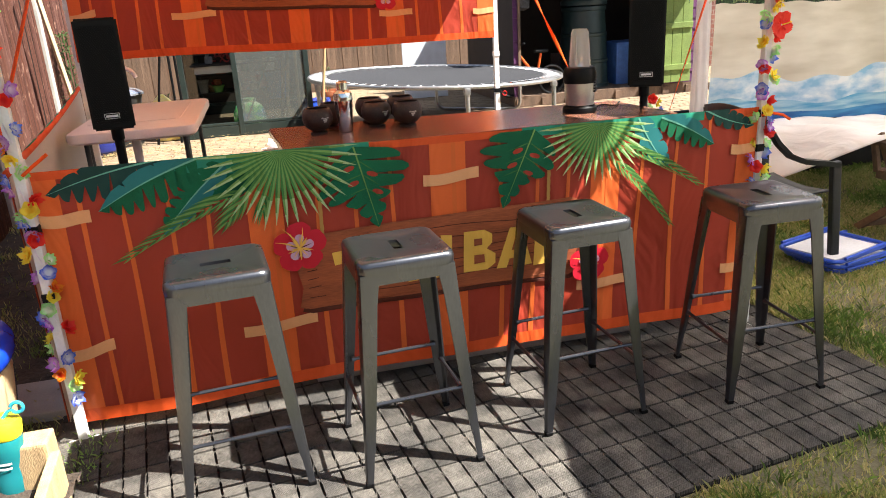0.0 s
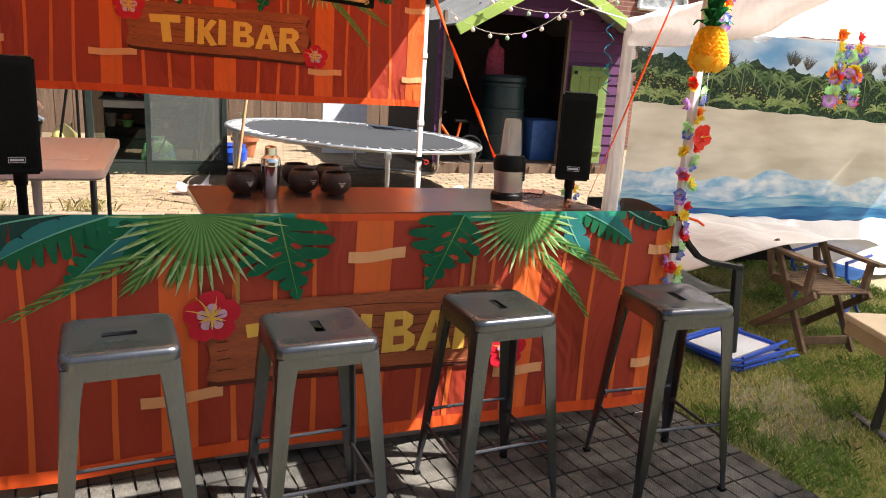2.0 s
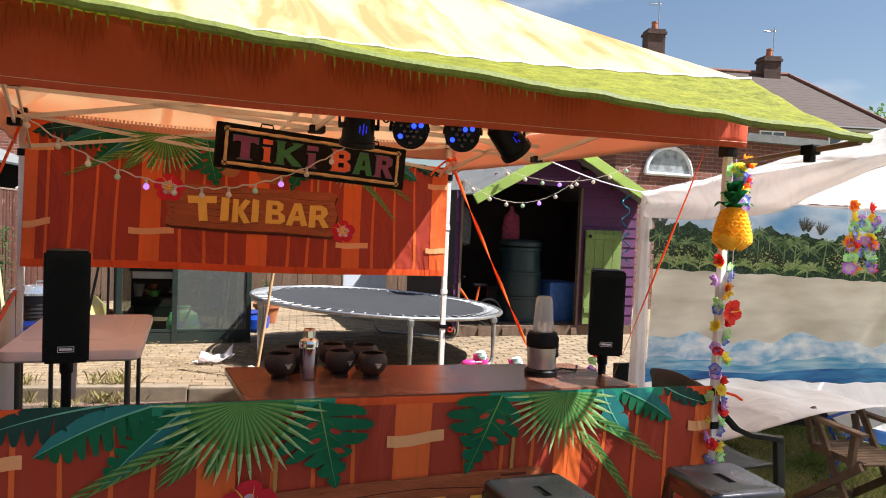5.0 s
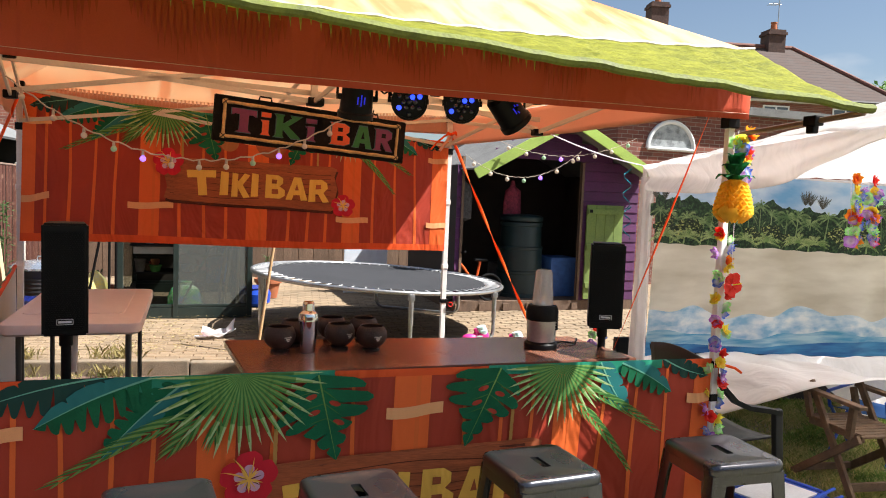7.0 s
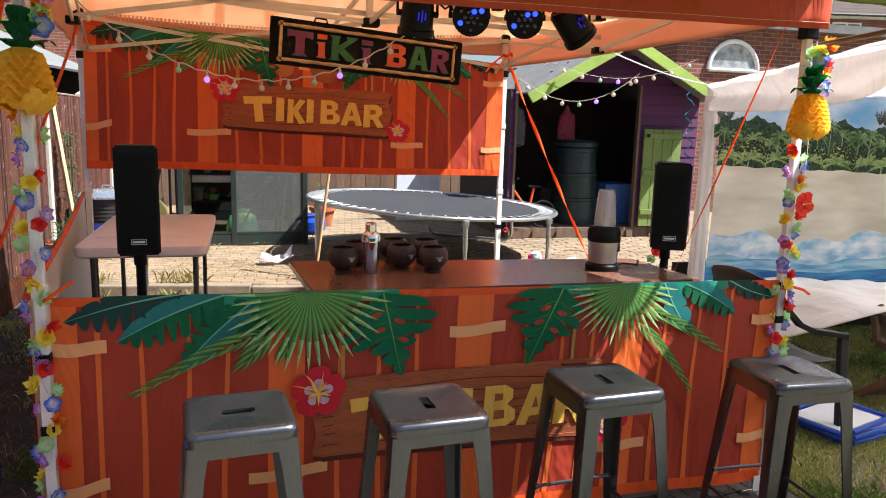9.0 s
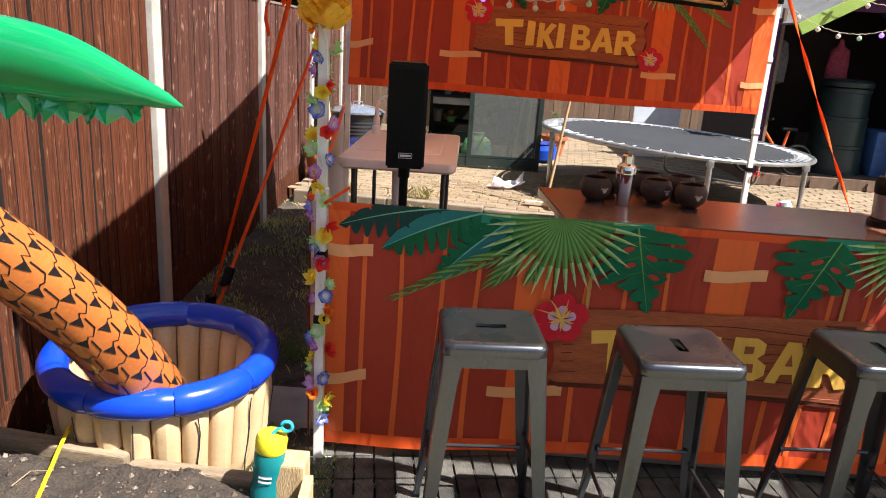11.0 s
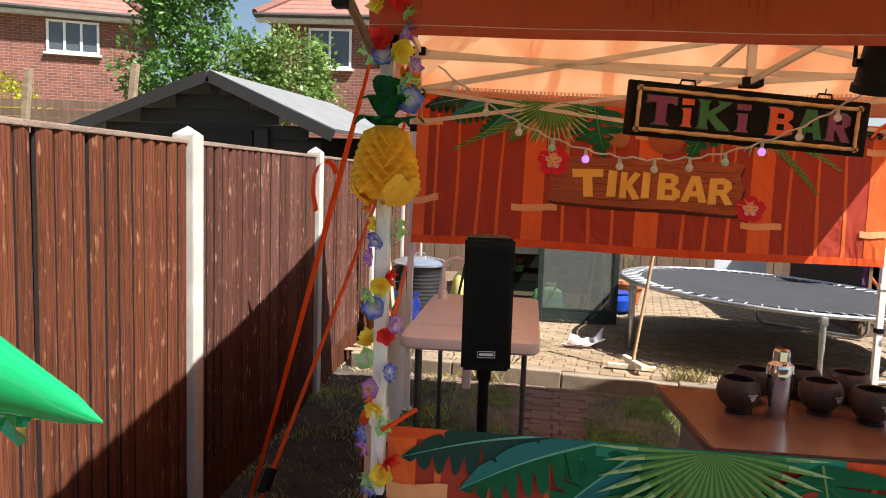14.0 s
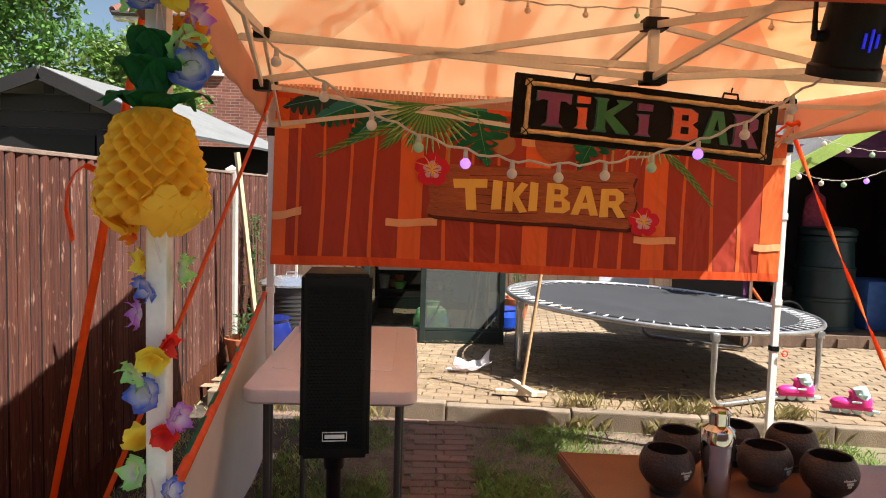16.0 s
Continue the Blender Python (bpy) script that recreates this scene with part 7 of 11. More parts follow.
STAKE = (-0.725, 1.02, 0.03)
strap((0.120, -0.05, 2.18), STAKE, 0.12, "orange ratchet strap from front post to ground stake", w=0.019, ratchet=0.91, start=1.15)
strap((-0.33, 3.12, 2.22), (-0.705, 1.05, 0.03), 0.12, "orange ratchet strap from rear post to ground stake", w=0.021, ratchet=0.90)
strap((2.80, 3.17, 2.10), (3.93, 3.36, 0.02), 5.0, "twisted orange strap from rear post to lawn")
strap((2.855, 0.02, 2.06), (3.39, 1.90, 0.02), 0.6, "orange guy strap beside the tent leg", w=0.016, start=1.1)
bm = bmesh.new()
pts = [(x_ + 0.012, y_ - 0.098, z_) for x_, y_, z_ in ((-0.095, 0.268, 1.66), (-0.105, 0.265, 1.685), (-0.125, 0.262, 1.695), (-0.145, 0.262, 1.68), (-0.158, 0.262, 1.65), (-0.162, 0.262, 1.61), (-0.150, 0.262, 1.55))]
rows = [(bm.verts.new(Vector(p) + Vector((0.010, -0.012, 0.004))), bm.verts.new(Vector(p) + Vector((-0.008, 0.012, -0.004)))) for p in pts]
for p, q in zip(rows, rows[1:]):
    bm.faces.new((p[0], p[1], q[1], q[0]))
thick(single("strap_tail", bm, M_STRAP, "loose looped tail of an orange strap", "strap", base=(0.0, 0.12, 1.6)), 0.002)
bm = bmesh.new()
tube(bm, [(STAKE[0] + 0.01, STAKE[1], 0.16), (STAKE[0] - 0.01, STAKE[1] + 0.01, -0.05)], 0.006, 8)
tube(bm, arc((STAKE[0] + 0.01, STAKE[1], 0.13), 0.018, 0, 330, 10), 0.004, 6)
single("ground_stake", bm, mat("blue_rope_steel", (0.10, 0.28, 0.55), rough=0.5), "steel ground stake with blue rope loop", "stake", base=(STAKE[0], STAKE[1], 0))

# ---- side wall of the gazebo ----
sw = thing("side_banner", "low printed side wall of the gazebo, white inside", "banner", (-0.1, 1.5, 0.06))


def side_at(u, v, o=0.0):
    a = Vector((0.085, -0.04, 1.02)).lerp(Vector((-0.345, 3.13, 1.03)), u)
    a.z -= v * 0.95 + 0.02 * math.sin(math.pi * u) * (1 - v)
    a.x += -0.02 - o + 0.03 * math.sin(u * 9) * v - 0.10 * math.sin(math.pi * u) * v
    return a


bm = bmesh.new()
sheet(bm, lambda u, v: side_at(u, v, 0.004), 50, 14)
part("outer_cloth", bm, M_RED, sw)
bm = bmesh.new()
sheet(bm, lambda u, v: side_at(u, v, 0.0), 50, 14)
part("lining", bm, mat("white_lining", (0.72, 0.68, 0.66), rough=0.7, vary=0.04, scale=3, through=0.25), sw, "white cloth lining")
for u0, u1, m in ((0, 0.05, M_ORANGE), (0.18, 0.21, M_ORANGE), (0.35, 0.37, M_LINE), (0.5, 0.54, M_ORANGE), (0.7, 0.72, M_LINE), (0.94, 1.0, M_ORANGE)):
    bm = bmesh.new()
    sheet(bm, lambda u, v: side_at(u0 + (u1 - u0) * u, v, 0.007), 2, 14)
    part("printed_plank", bm, m, sw)
bm = bmesh.new()
tube(bm, [side_at(k / 40, 0.0) + Vector((-0.004, 0, -0.006)) for k in range(41)], 0.013, 12)
part("top_hem", bm, M_HEM, sw, "rolled orange hem with green leaf print", smooth=True)
for u0, u1 in ((0.01, 0.13), (0.15, 0.27), (0.29, 0.345), (0.37, 0.47), (0.52, 0.55), (0.60, 0.70), (0.75, 0.78), (0.84, 0.93)):
    bm = bmesh.new()
    n = 8
    tube(bm, [side_at(u0 + (u1 - u0) * k / n, 0.0) + Vector((-0.008, 0, -0.0045)) for k in range(n + 1)], [0.005] + [0.0125] * (n - 1) + [0.005], 12)
    part("printed_leaf", bm, M_TEAL3 if u0 > 0.3 else M_LEAF, sw, smooth=True)

# ---- flower garlands ----
def petal_mat(name, heart, tip, r0, r1):
    """Thin dyed fabric, one colour at the heart and another at the petal tips."""
    m = mat(name, tip, rough=0.6, vary=0.08, scale=40, through=0.5, bump=0.05)
    nt = m.node_tree
    n, l = nt.nodes, nt.links
    ln = n.new("ShaderNodeVectorMath")
    ln.operation = "LENGTH"
    tc = n.new("ShaderNodeTexCoord")
    l.new(tc.outputs["Object"], ln.inputs[0])
    mr = n.new("ShaderNodeMapRange")
    mr.inputs["From Min"].default_value, mr.inputs["From Max"].default_value = r0, r1
    l.new(ln.outputs["Value"], mr.inputs["Value"])
    mx = n.new("ShaderNodeMixRGB")
    mx.inputs[1].default_value, mx.inputs[2].default_value = (*heart, 1), (*tip, 1)
    l.new(mr.outputs[0], mx.inputs[0])
    l.new(mx.outputs[0], n["Principled BSDF"].inputs["Base Color"])
    for nd in n:
        if nd.type == "BSDF_TRANSLUCENT":
            l.new(mx.outputs[0], nd.inputs["Color"])
    return m


PETAL = [petal_mat("petal_" + nm, a, b, r0, r1) for nm, a, b, r0, r1 in (
    ("red", (0.80, 0.015, 0.02), (0.88, 0.05, 0.03), 0.01, 0.03), ("orange", (0.85, 0.08, 0.015), (0.93, 0.33, 0.02), 0.012, 0.03),
    ("yellow", (0.92, 0.62, 0.03), (0.95, 0.85, 0.10), 0.01, 0.03), ("lilac", (0.86, 0.74, 0.90), (0.50, 0.15, 0.68), 0.014, 0.036),
    ("blue", (0.86, 0.88, 0.95), (0.10, 0.20, 0.78), 0.014, 0.034), ("mint", (0.86, 0.93, 0.80), (0.40, 0.88, 0.28), 0.014, 0.034), ("white", (0.85, 0.80, 0.86), (0.85, 0.80, 0.86), 0.01, 0.03))]
LEI = ((0, 1), (2,), (5,), (4,), (3,))     # the colours follow one another along the string
FLOWER_ME = []
for ci, pm in enumerate(PETAL):
    r = random.Random(ci)
    bm = bmesh.new()
    for ring, (np_, R, lift) in enumerate(((5, 0.038, 0.012), (4, 0.029, 0.026))):
        for k in range(np_):
            a = 2 * math.pi * (k + 0.4 * ring) / np_ + r.uniform(-0.1, 0.1)
            m = pose(0, 0, 0.003 * ring, 0, 0, math.degrees(a))
            g = []
            for i in range(4):
                f = i / 3
                w = R * 0.58 * math.sin(math.pi * (0.10 + 0.80 * f)) * (1 - 0.12 * (f > 0.99))
                g.append([bm.verts.new(m @ Vector((R * f, s * w, lift * f * f + 0.006 * math.sin(7 * f + 2.2 * s + k)))) for s in (-1, 0, 1)])
            for p, q in zip(g, g[1:]):
                for j in range(2):
                    f_ = bm.faces.new((p[j], p[j + 1], q[j + 1], q[j]))
                    f_.smooth = True
    me = bpy.data.meshes.new("flower")
    bm.to_mesh(me), bm.free()
    me.materials.append(pm)
    FLOWER_ME.append(me)


def garland(path, n, seed, label, spread=0.03, back=0.9, size=1.0, sides=False):
    r = random.Random(seed)
    path = [Vector(p) for p in path]
    th = thing("flower_garland", label, "garland", tuple(path[-1]))
    bm = bmesh.new()
    tube(bm, path, 0.002, 5)
    part("thread", bm, PETAL[6], th)
    for i in range(n):
        f = (i + r.uniform(0.2, 0.8)) / n * (len(path) - 1)
        k = min(int(f), len(path) - 2)
        p = path[k].lerp(path[k + 1], f - k)
        a = r.uniform(-170, 10)
        if sides:
            a = (-150, -175, -135, -25, -5, -60)[(i * 5 // 3 + r.randrange(2)) % 6] + r.uniform(-15, 15)
        p = p + Vector((spread * math.cos(radians(a)), spread * math.sin(radians(a)) * back, r.uniform(-0.01, 0.01)))
        hue = r.choice(LEI[i % 5])
        child_mesh("flower", FLOWER_ME[hue], th, Matrix.Translation(p) @ pose(0, 0, 0, r.uniform(50, 130), r.uniform(-30, 30), a + 90 + r.uniform(-30, 30)) @ Matrix.Scale(size * r.uniform(0.85, 1.15), 4))
    return th


fx, fy = GX["fl"]
garland([(fx + 0.010 * math.sin(z * 30), fy - 0.010 + 0.01 * math.cos(z * 30), z) for z in [1.60 - 0.03 * i for i in range(48)]], 44, 1, "bright artificial flower garland wound round the front post", 0.026, 0.8, 0.74, True)
garland([(fx + 0.02 + 0.03 * math.sin(z * 5), fy - 0.03, z) for z in [2.08 - 0.05 * i for i in range(6)]], 14, 5, "red and yellow artificial flowers above the paper pineapple", 0.045, size=0.85)
fx, fy = GX["fr"]
garland([(fx + 0.010 * math.sin(z * 30 + 1) - 0.004, fy - 0.014 + 0.01 * math.cos(z * 30), z) for z in [1.55 - 0.03 * i for i in range(38)]], 42, 2, "bright artificial flower garland wound round the front post", 0.026, 0.8, 0.74, True)
garland([(fx + 0.02, fy - 0.03, z) for z in [1.95 - 0.05 * i for i in range(5)]], 10, 6, "red and violet artificial flowers above the paper pineapple", 0.045, size=0.85)
garland([(3.40, 1.78, 0.80), (3.33, 1.6, 0.62), (3.36, 1.7, 0.42)], 14, 9, "artificial flower garland hung on the guy strap", 0.04)
for dx, sd in ((0.0, 11), (0.14, 12)):
    garland([(4.50 + dx, 0.80, 1.84), (4.515 + dx, 0.79, 1.6), (4.53 + dx, 0.79, 1.44), (4.545 + dx, 0.80, 1.6), (4.56 + dx, 0.8, 1.78)], 20, sd, "artificial flower lei hung from the tent eave", 0.026, 0.9, 0.98)
# foil spirals by the tent leg
for sx, sy, z0, turns, ln in ((3.80, 2.10, 1.88, 2.2, 0.30), (3.83, 2.12, 1.60, 2.0, 0.24)):
    st = thing("spiral_streamer", "teal foil spiral streamer hanging by the tent leg", "streamer", (sx, sy, z0))
    bm = bmesh.new()
    prev = None
    for k in range(60):
        f = k / 59
        a = 2 * math.pi * turns * f
        c = Vector((sx + 0.028 * math.cos(a), sy + 0.028 * math.sin(a), z0 - ln * f))
        cur = (bm.verts.new(c + Vector((0, 0, 0.004))), bm.verts.new(c - Vector((0, 0, 0.006))))
        if prev:
            bm.faces.new((prev[0], cur[0], cur[1], prev[1])).smooth = True
        prev = cur
    thick(part("foil", bm, mat("teal_foil_" + str(int(z0 * 100)), (0.01, 0.30, 0.42), rough=0.2, metal=0.7, vary=0.1), st), 0.0006)
bm = bmesh.new()
tube(bm, [Vector((2.85, 1.5, 2.03)).lerp(Vector((3.86, 2.0, 1.90)), k / 8) - Vector((0, 0, 0.02 * math.sin(math.pi * k / 8))) for k in range(9)], 0.004, 6)
single("guy_rope", bm, PETAL[6], "thin white rope between gazebo frame and party tent", "rope", base=(2.85, 1.5, 2.03), smooth=True)
# knotted strap ends at the head of the rear post
for nm, lab, mt_, pts, rr in (("ribbon_tie", "orange strap end knotted on the rear post", M_STRAP, [(2.75, 3.10, 2.13), (2.70, 3.09, 2.10), (2.64, 3.08, 2.05), (2.59, 3.08, 1.99)], 0.008),
                              ("ribbon_tie", "white tape end knotted on the rear post", M_VALIN, [(2.755, 3.09, 2.10), (2.72, 3.08, 2.06), (2.665, 3.08, 1.985)], 0.012),
                              ("ribbon_tie", "red strap knot on the rear post", M_STRAP, [(2.73, 3.10, 2.135), (2.76, 3.09, 2.12), (2.80, 3.10, 2.14), (2.835, 3.11, 2.11)], 0.013)):
    bm = bmesh.new()
    tube(bm, pts, rr, 8)
    single(nm, bm, mt_, lab, "ribbon", base=pts[0], smooth=True)
# ribbons, ties and clips on the posts
for nm, lab, mt_, pts in (("ribbon_tie", "orange ribbon end tied to the front post", M_STRAP, [(2.885, -0.06, 0.955), (2.92, -0.08, 0.965), (2.96, -0.095, 0.955), (2.99, -0.10, 0.935)]),
                          ("ribbon_tie", "orange ribbon end tied to the front post", M_STRAP, [(0.12, -0.09, 1.01), (0.16, -0.10, 1.04), (0.21, -0.10, 1.075)])):
    bm = bmesh.new()
    tube(bm, pts, 0.006, 6)
    single(nm, bm, mt_, lab, "ribbon", base=pts[0], smooth=True)
for k_, zs in (("fl", (0.565, 0.805)), ("fr", (0.80, 0.945)), ("br", (0.735,))):
    for z in zs:
        x, y = GX[k_]
        bm = bmesh.new()
        h = {"fl": 0.0215, "fr": 0.0185}.get(k_, 0.0245)
        box(bm, x - h, x + h, y - h, y + h, z, z + 0.032, 0.004)
        single("post_clip", bm, M_BLACK, "black hook-and-loop band round a gazebo post", "clip", base=(x, y, z), group="black bands round the posts")
bm = bmesh.new()
tube(bm, [(2.805, 3.12, 0.725 + 0.0)] + arc((2.825, 3.115, 0.725), 0.018, 180, 500, 14), 0.004, 6)
single("pull_ring", bm, PETAL[0], "red plastic pull ring on the rear post", "ring", base=(2.805, 3.12, 0.725), smooth=True)
bm = bmesh.new()
box(bm, 2.855, 2.905, -0.052, -0.049, 0.045, 0.115, 0.0008)
tube(bm, [(2.88, -0.050, 0.115), (2.882, -0.048, 0.14)], 0.0012, 5)
single("wash_tag", bm, M_LOGO, "white care tag hanging below the banner hem", "tag", base=(2.88, -0.05, 0.045))
# one large hibiscus on a thread
hb = thing("hanging_hibiscus", "single red fabric hibiscus hanging on a thread", "artificial flower", (2.935, -0.075, 1.31))
bm = bmesh.new()
tube(bm, [(2.915, -0.088, 1.31), (2.908, -0.08, 1.95)], 0.0012, 5)
part("thread", bm, PETAL[6], hb)
for k in range(5):
    m = Matrix.Translation((2.915, -0.095, 1.31)) @ pose(0, 0, 0, 90, 15, 10) @ pose(0, 0, 0, 0, 0, 72 * k)
    bm = bmesh.new()
    sheet(bm, lambda u, v: m @ Vector((0.004 + 0.050 * u, (v - 0.5) * 0.056 * math.sin(math.pi * (0.08 + 0.78 * u)), 0.016 * u * u - 0.010 * u + 0.003 * math.sin(20 * v + 4 * u))), 5, 6)
    part("petal", bm, PETAL[0], hb, smooth=True)
bm = bmesh.new()
tube(bm, [(2.915, -0.097, 1.31), (2.922, -0.122, 1.316), (2.926, -0.136, 1.322)], 0.0022, 6)
part("stamen", bm, PETAL[2], hb, "yellow stamen", smooth=True)

# ---- paper pineapples ----
M_PINE = mat("yellow_tissue", (1.0, 0.68, 0.075), rough=0.8, vary=0.03, scale=30, through=0.48, bump=0.05)
M_CROWN = mat("green_tissue", (0.010, 0.145, 0.040), rough=0.7, vary=0.15, scale=30, through=0.35, bump=0.1)


def pineapple(x, y, z, s, seed, label):
    th = thing("paper_pineapple", label, "paper decoration", (x, y, z - 0.1 * s))
    r = random.Random(seed + 40)

    def girth(v):
        """Outer radius from the flat top, v = 0, to the tucked-in base, v = 1."""
        return 0.092 * s * (0.60 + 0.40 * math.sin(math.pi * min(1.0, v * 1.25) / 2)) * (1 - max(0.0, (v - 0.74) / 0.26) ** 2.2 * 0.55) * (1 - max(0.0, (0.06 - v) / 0.06) * 0.45)

    def level(v):
        return z + s * (0.100 - 0.205 * v)
    # leaves of tissue stand radially and are glued together at alternate heights, so that open cells form between them
    bm = bmesh.new()
    ns, nv = 28, 56
    da = 2 * math.pi / ns
    wob = [r.uniform(-0.08, 0.08) for _ in range(ns)]
    for i in range(ns):
        rows = []
        for k in range(nv + 1):
            v = 0.01 + 0.83 * k / nv
            wave = math.cos(2 * math.pi * v * 5.6 + wob[i]) * (1 if i % 2 else -1)
            a = da * (i + 0.5 * wave * min(1.0, (0.92 - v) / 0.2))
            lip = 1.03 - 0.05 * wave * wave + r.uniform(-0.012, 0.012)
            row = []
            for q in (0.62, 0.80, 0.93, 1.0):
                rad = girth(v) * lip * q
                row.append(bm.verts.new((x + rad * math.cos(a), y + rad * math.sin(a), level(v) - 0.010 * s * q ** 3)))
            rows.append(row)
        for p, q in zip(rows, rows[1:]):
            for j in range(3):
                bm.faces.new((p[j], p[j + 1], q[j + 1], q[j])).smooth = True
    part("honeycomb_body", bm, M_PINE, th, kind="stuff")
    for k in range(15):
        # broad loose leaves round the base
        bm = bmesh.new()
        a0 = 2 * math.pi * (k * 0.4 + r.uniform(-0.12, 0.12))
        wide = r.uniform(0.22, 0.34)
        lift = 0.965 + 0.003 * k
        v0 = r.uniform(0.60, 0.76)
        g = []
        for i in range(7):
            f = i / 6
            v = v0 + (0.99 - v0) * f
            half = wide * math.sin(math.pi * (0.10 + 0.74 * f)) ** 0.7
            out = [lift + 0.05 * f * max(0.0, c * (1 if k % 2 else -1)) ** 2 + 0.02 * math.sin(6 * c + k) * f for c in (-1, -0.5, 0, 0.5, 1)]
            g.append([bm.verts.new((x + girth(v) * q * math.cos(a0 + c * half), y + girth(v) * q * math.sin(a0 + c * half), level(v) - 0.012 * s * f * (1 - c * c))) for q, c in zip(out, (-1, -0.5, 0, 0.5, 1))])
        for p, q in zip(g, g[1:]):
            for j in range(4):
                bm.faces.new((p[j], p[j + 1], q[j + 1], q[j]))
        part("loose_leaf", bm, M_PINE, th, smooth=True)
    bm = bmesh.new()
    lathe(bm, [(0.0001, level(0.97) - z)] + [(girth(v) * 0.66, level(v) - z) for v in (0.95, 0.85, 0.7, 0.55, 0.4, 0.25, 0.1, 0.03)] + [(0.0001, level(0.02) - z)], 22, (x, y, z))
    part("tissue_core", bm, M_PINE, th, smooth=True)
    r = random.Random(seed)
    bm = bmesh.new()
    tube(bm, [(x, y, z + 0.085 * s), (x, y, z + 0.13 * s), (x, y, z + 0.22 * s)], [0.010 * s, 0.026 * s, 0.012 * s], 12)
    part("crown_core", bm, M_CROWN, th, smooth=True)
    for k in range(20):
        # broad tissue leaves curl up, out and over
        bm = bmesh.new()
        lvl = k // 7
        a = 2 * math.pi * (k % 7 + 0.4 * lvl) / 7 + r.uniform(-0.2, 0.2)
        L = (0.100, 0.092, 0.075)[lvl] * s * r.uniform(0.85, 1.12)
        d = Vector((math.cos(a), math.sin(a), 0))
        t = Vector((-d.y, d.x, 0))
        rise = (0.55, 0.85, 1.05)[lvl]
        g = []
        for i in range(7):
            f = i / 6
            p = Vector((x, y, z + (0.092, 0.125, 0.165)[lvl] * s)) + d * L * (0.15 + 0.85 * f) * (0.98, 0.82, 0.62)[lvl] + Vector((0, 0, L * (rise * 1.15 * f - 0.55 * f ** 3) + 0.003 * s * math.sin(9 * f + k)))
            w = 0.031 * s * math.sin(math.pi * min(1, 0.25 + 0.62 * f)) * (1 - f ** 4) + 0.0008
            g.append((bm.verts.new(p - t * w), bm.verts.new(p - d * 0.006 * s), bm.verts.new(p + t * w)))
        for p, q in zip(g, g[1:]):
            for j in range(2):
                bm.faces.new((p[j], p[j + 1], q[j + 1], q[j]))
        part("crown_leaf", bm, M_CROWN, th, smooth=True)
    bm = bmesh.new()
    tube(bm, [(x, y, z + 0.1 * s), (x, y + 0.02, z + 0.27 * s)], 0.0015, 5)
    part("thread", bm, PETAL[6], th)
    return th


pineapple(0.122, -0.14, 1.690, 0.92, 1, "yellow honeycomb paper pineapple with green crown")
pineapple(2.862, -0.13, 1.665, 0.85, 2, "yellow honeycomb paper pineapple with green crown")

# ---- planter pool with an inflatable palm ----
PC, PR, PZ = Vector((-0.45, -0.12, 0)), 0.358, 0.42
pool = thing("inflatable_planter", "inflatable barrel planter with beige planks and blue rim", "inflatable planter", (PC.x, PC.y, 0.0))
M_BEIGE = mat("beige_vinyl", (0.62, 0.44, 0.25), rough=0.35, vary=0.06, scale=6, bump=0.03, spec=0.5)
M_BLUEV = mat("blue_vinyl", (0.005, 0.05, 0.52), rough=0.22, vary=0.05, scale=6, bump=0.03, spec=0.6)
M_SEAM = mat("dark_seam_line", (0.02, 0.02, 0.03), rough=0.5)
NP = 24
for k in range(NP):
    a = 2 * math.pi * (k + 0.5) / NP
    bm = bmesh.new()
    w = math.pi * PR / NP
    d = Vector((math.cos(a), math.sin(a), 0))
    t = Vector((-d.y, d.x, 0))

    def plank(u, v):
        z = 0.03 + (PZ - 0.06) * v
        th_ = 2 * math.pi * u
        bulge = 0.35 + 0.65 * min(1.0, 6 * v, 6 * (1 - v))
        rr = PR * (0.90 + 0.10 * v)
        return PC + d * (rr + 0.034 * bulge * math.cos(th_)) + t * (w * 0.98 * (0.9 + 0.1 * v) * math.sin(th_)) + Vector((0, 0, z))
    sheet(bm, plank, 12, 10)
    part("plank_tube", bm, M_BEIGE, pool, smooth=True)
    if k % 2 == 0:
        bm = bmesh.new()
        tube(bm, [PC + d * (PR * (0.90 + 0.10 * v) + 0.036) + t * w * (0.1 * math.sin(9 * v + k)) + Vector((0, 0, 0.05 + (PZ - 0.12) * v)) for v in (0.0, 0.2, 0.4, 0.6, 0.8, 1.0)], 0.0022, 5)
        part("printed_grain_line", bm, M_SEAM, pool)
NSEG = 9
for k in range(NSEG):
    bm = bmesh.new()
    pts, rs = [], []
    for i in range(11):
        f = i / 10
        a = 2 * math.pi * (k + f) / NSEG + 0.3
        pts.append(PC + Vector((PR * 1.0 * math.cos(a), PR * 1.0 * math.sin(a) * 1.03, PZ + 0.012 * math.cos(a - 2.4))))
        rs.append(0.046 + 0.006 * min(1, 8 * f, 8 * (1 - f)) ** 0.5)
    tube(bm, pts, rs, 16)
    part("rim_segment", bm, M_BLUEV, pool, smooth=60)
bm = bmesh.new()
lathe(bm, [(PR * 0.9, 0.012), (PR * 0.9, 0.03), (0.0001, 0.035)], 32, PC)
part("floor_sheet", bm, M_BEIGE, pool)

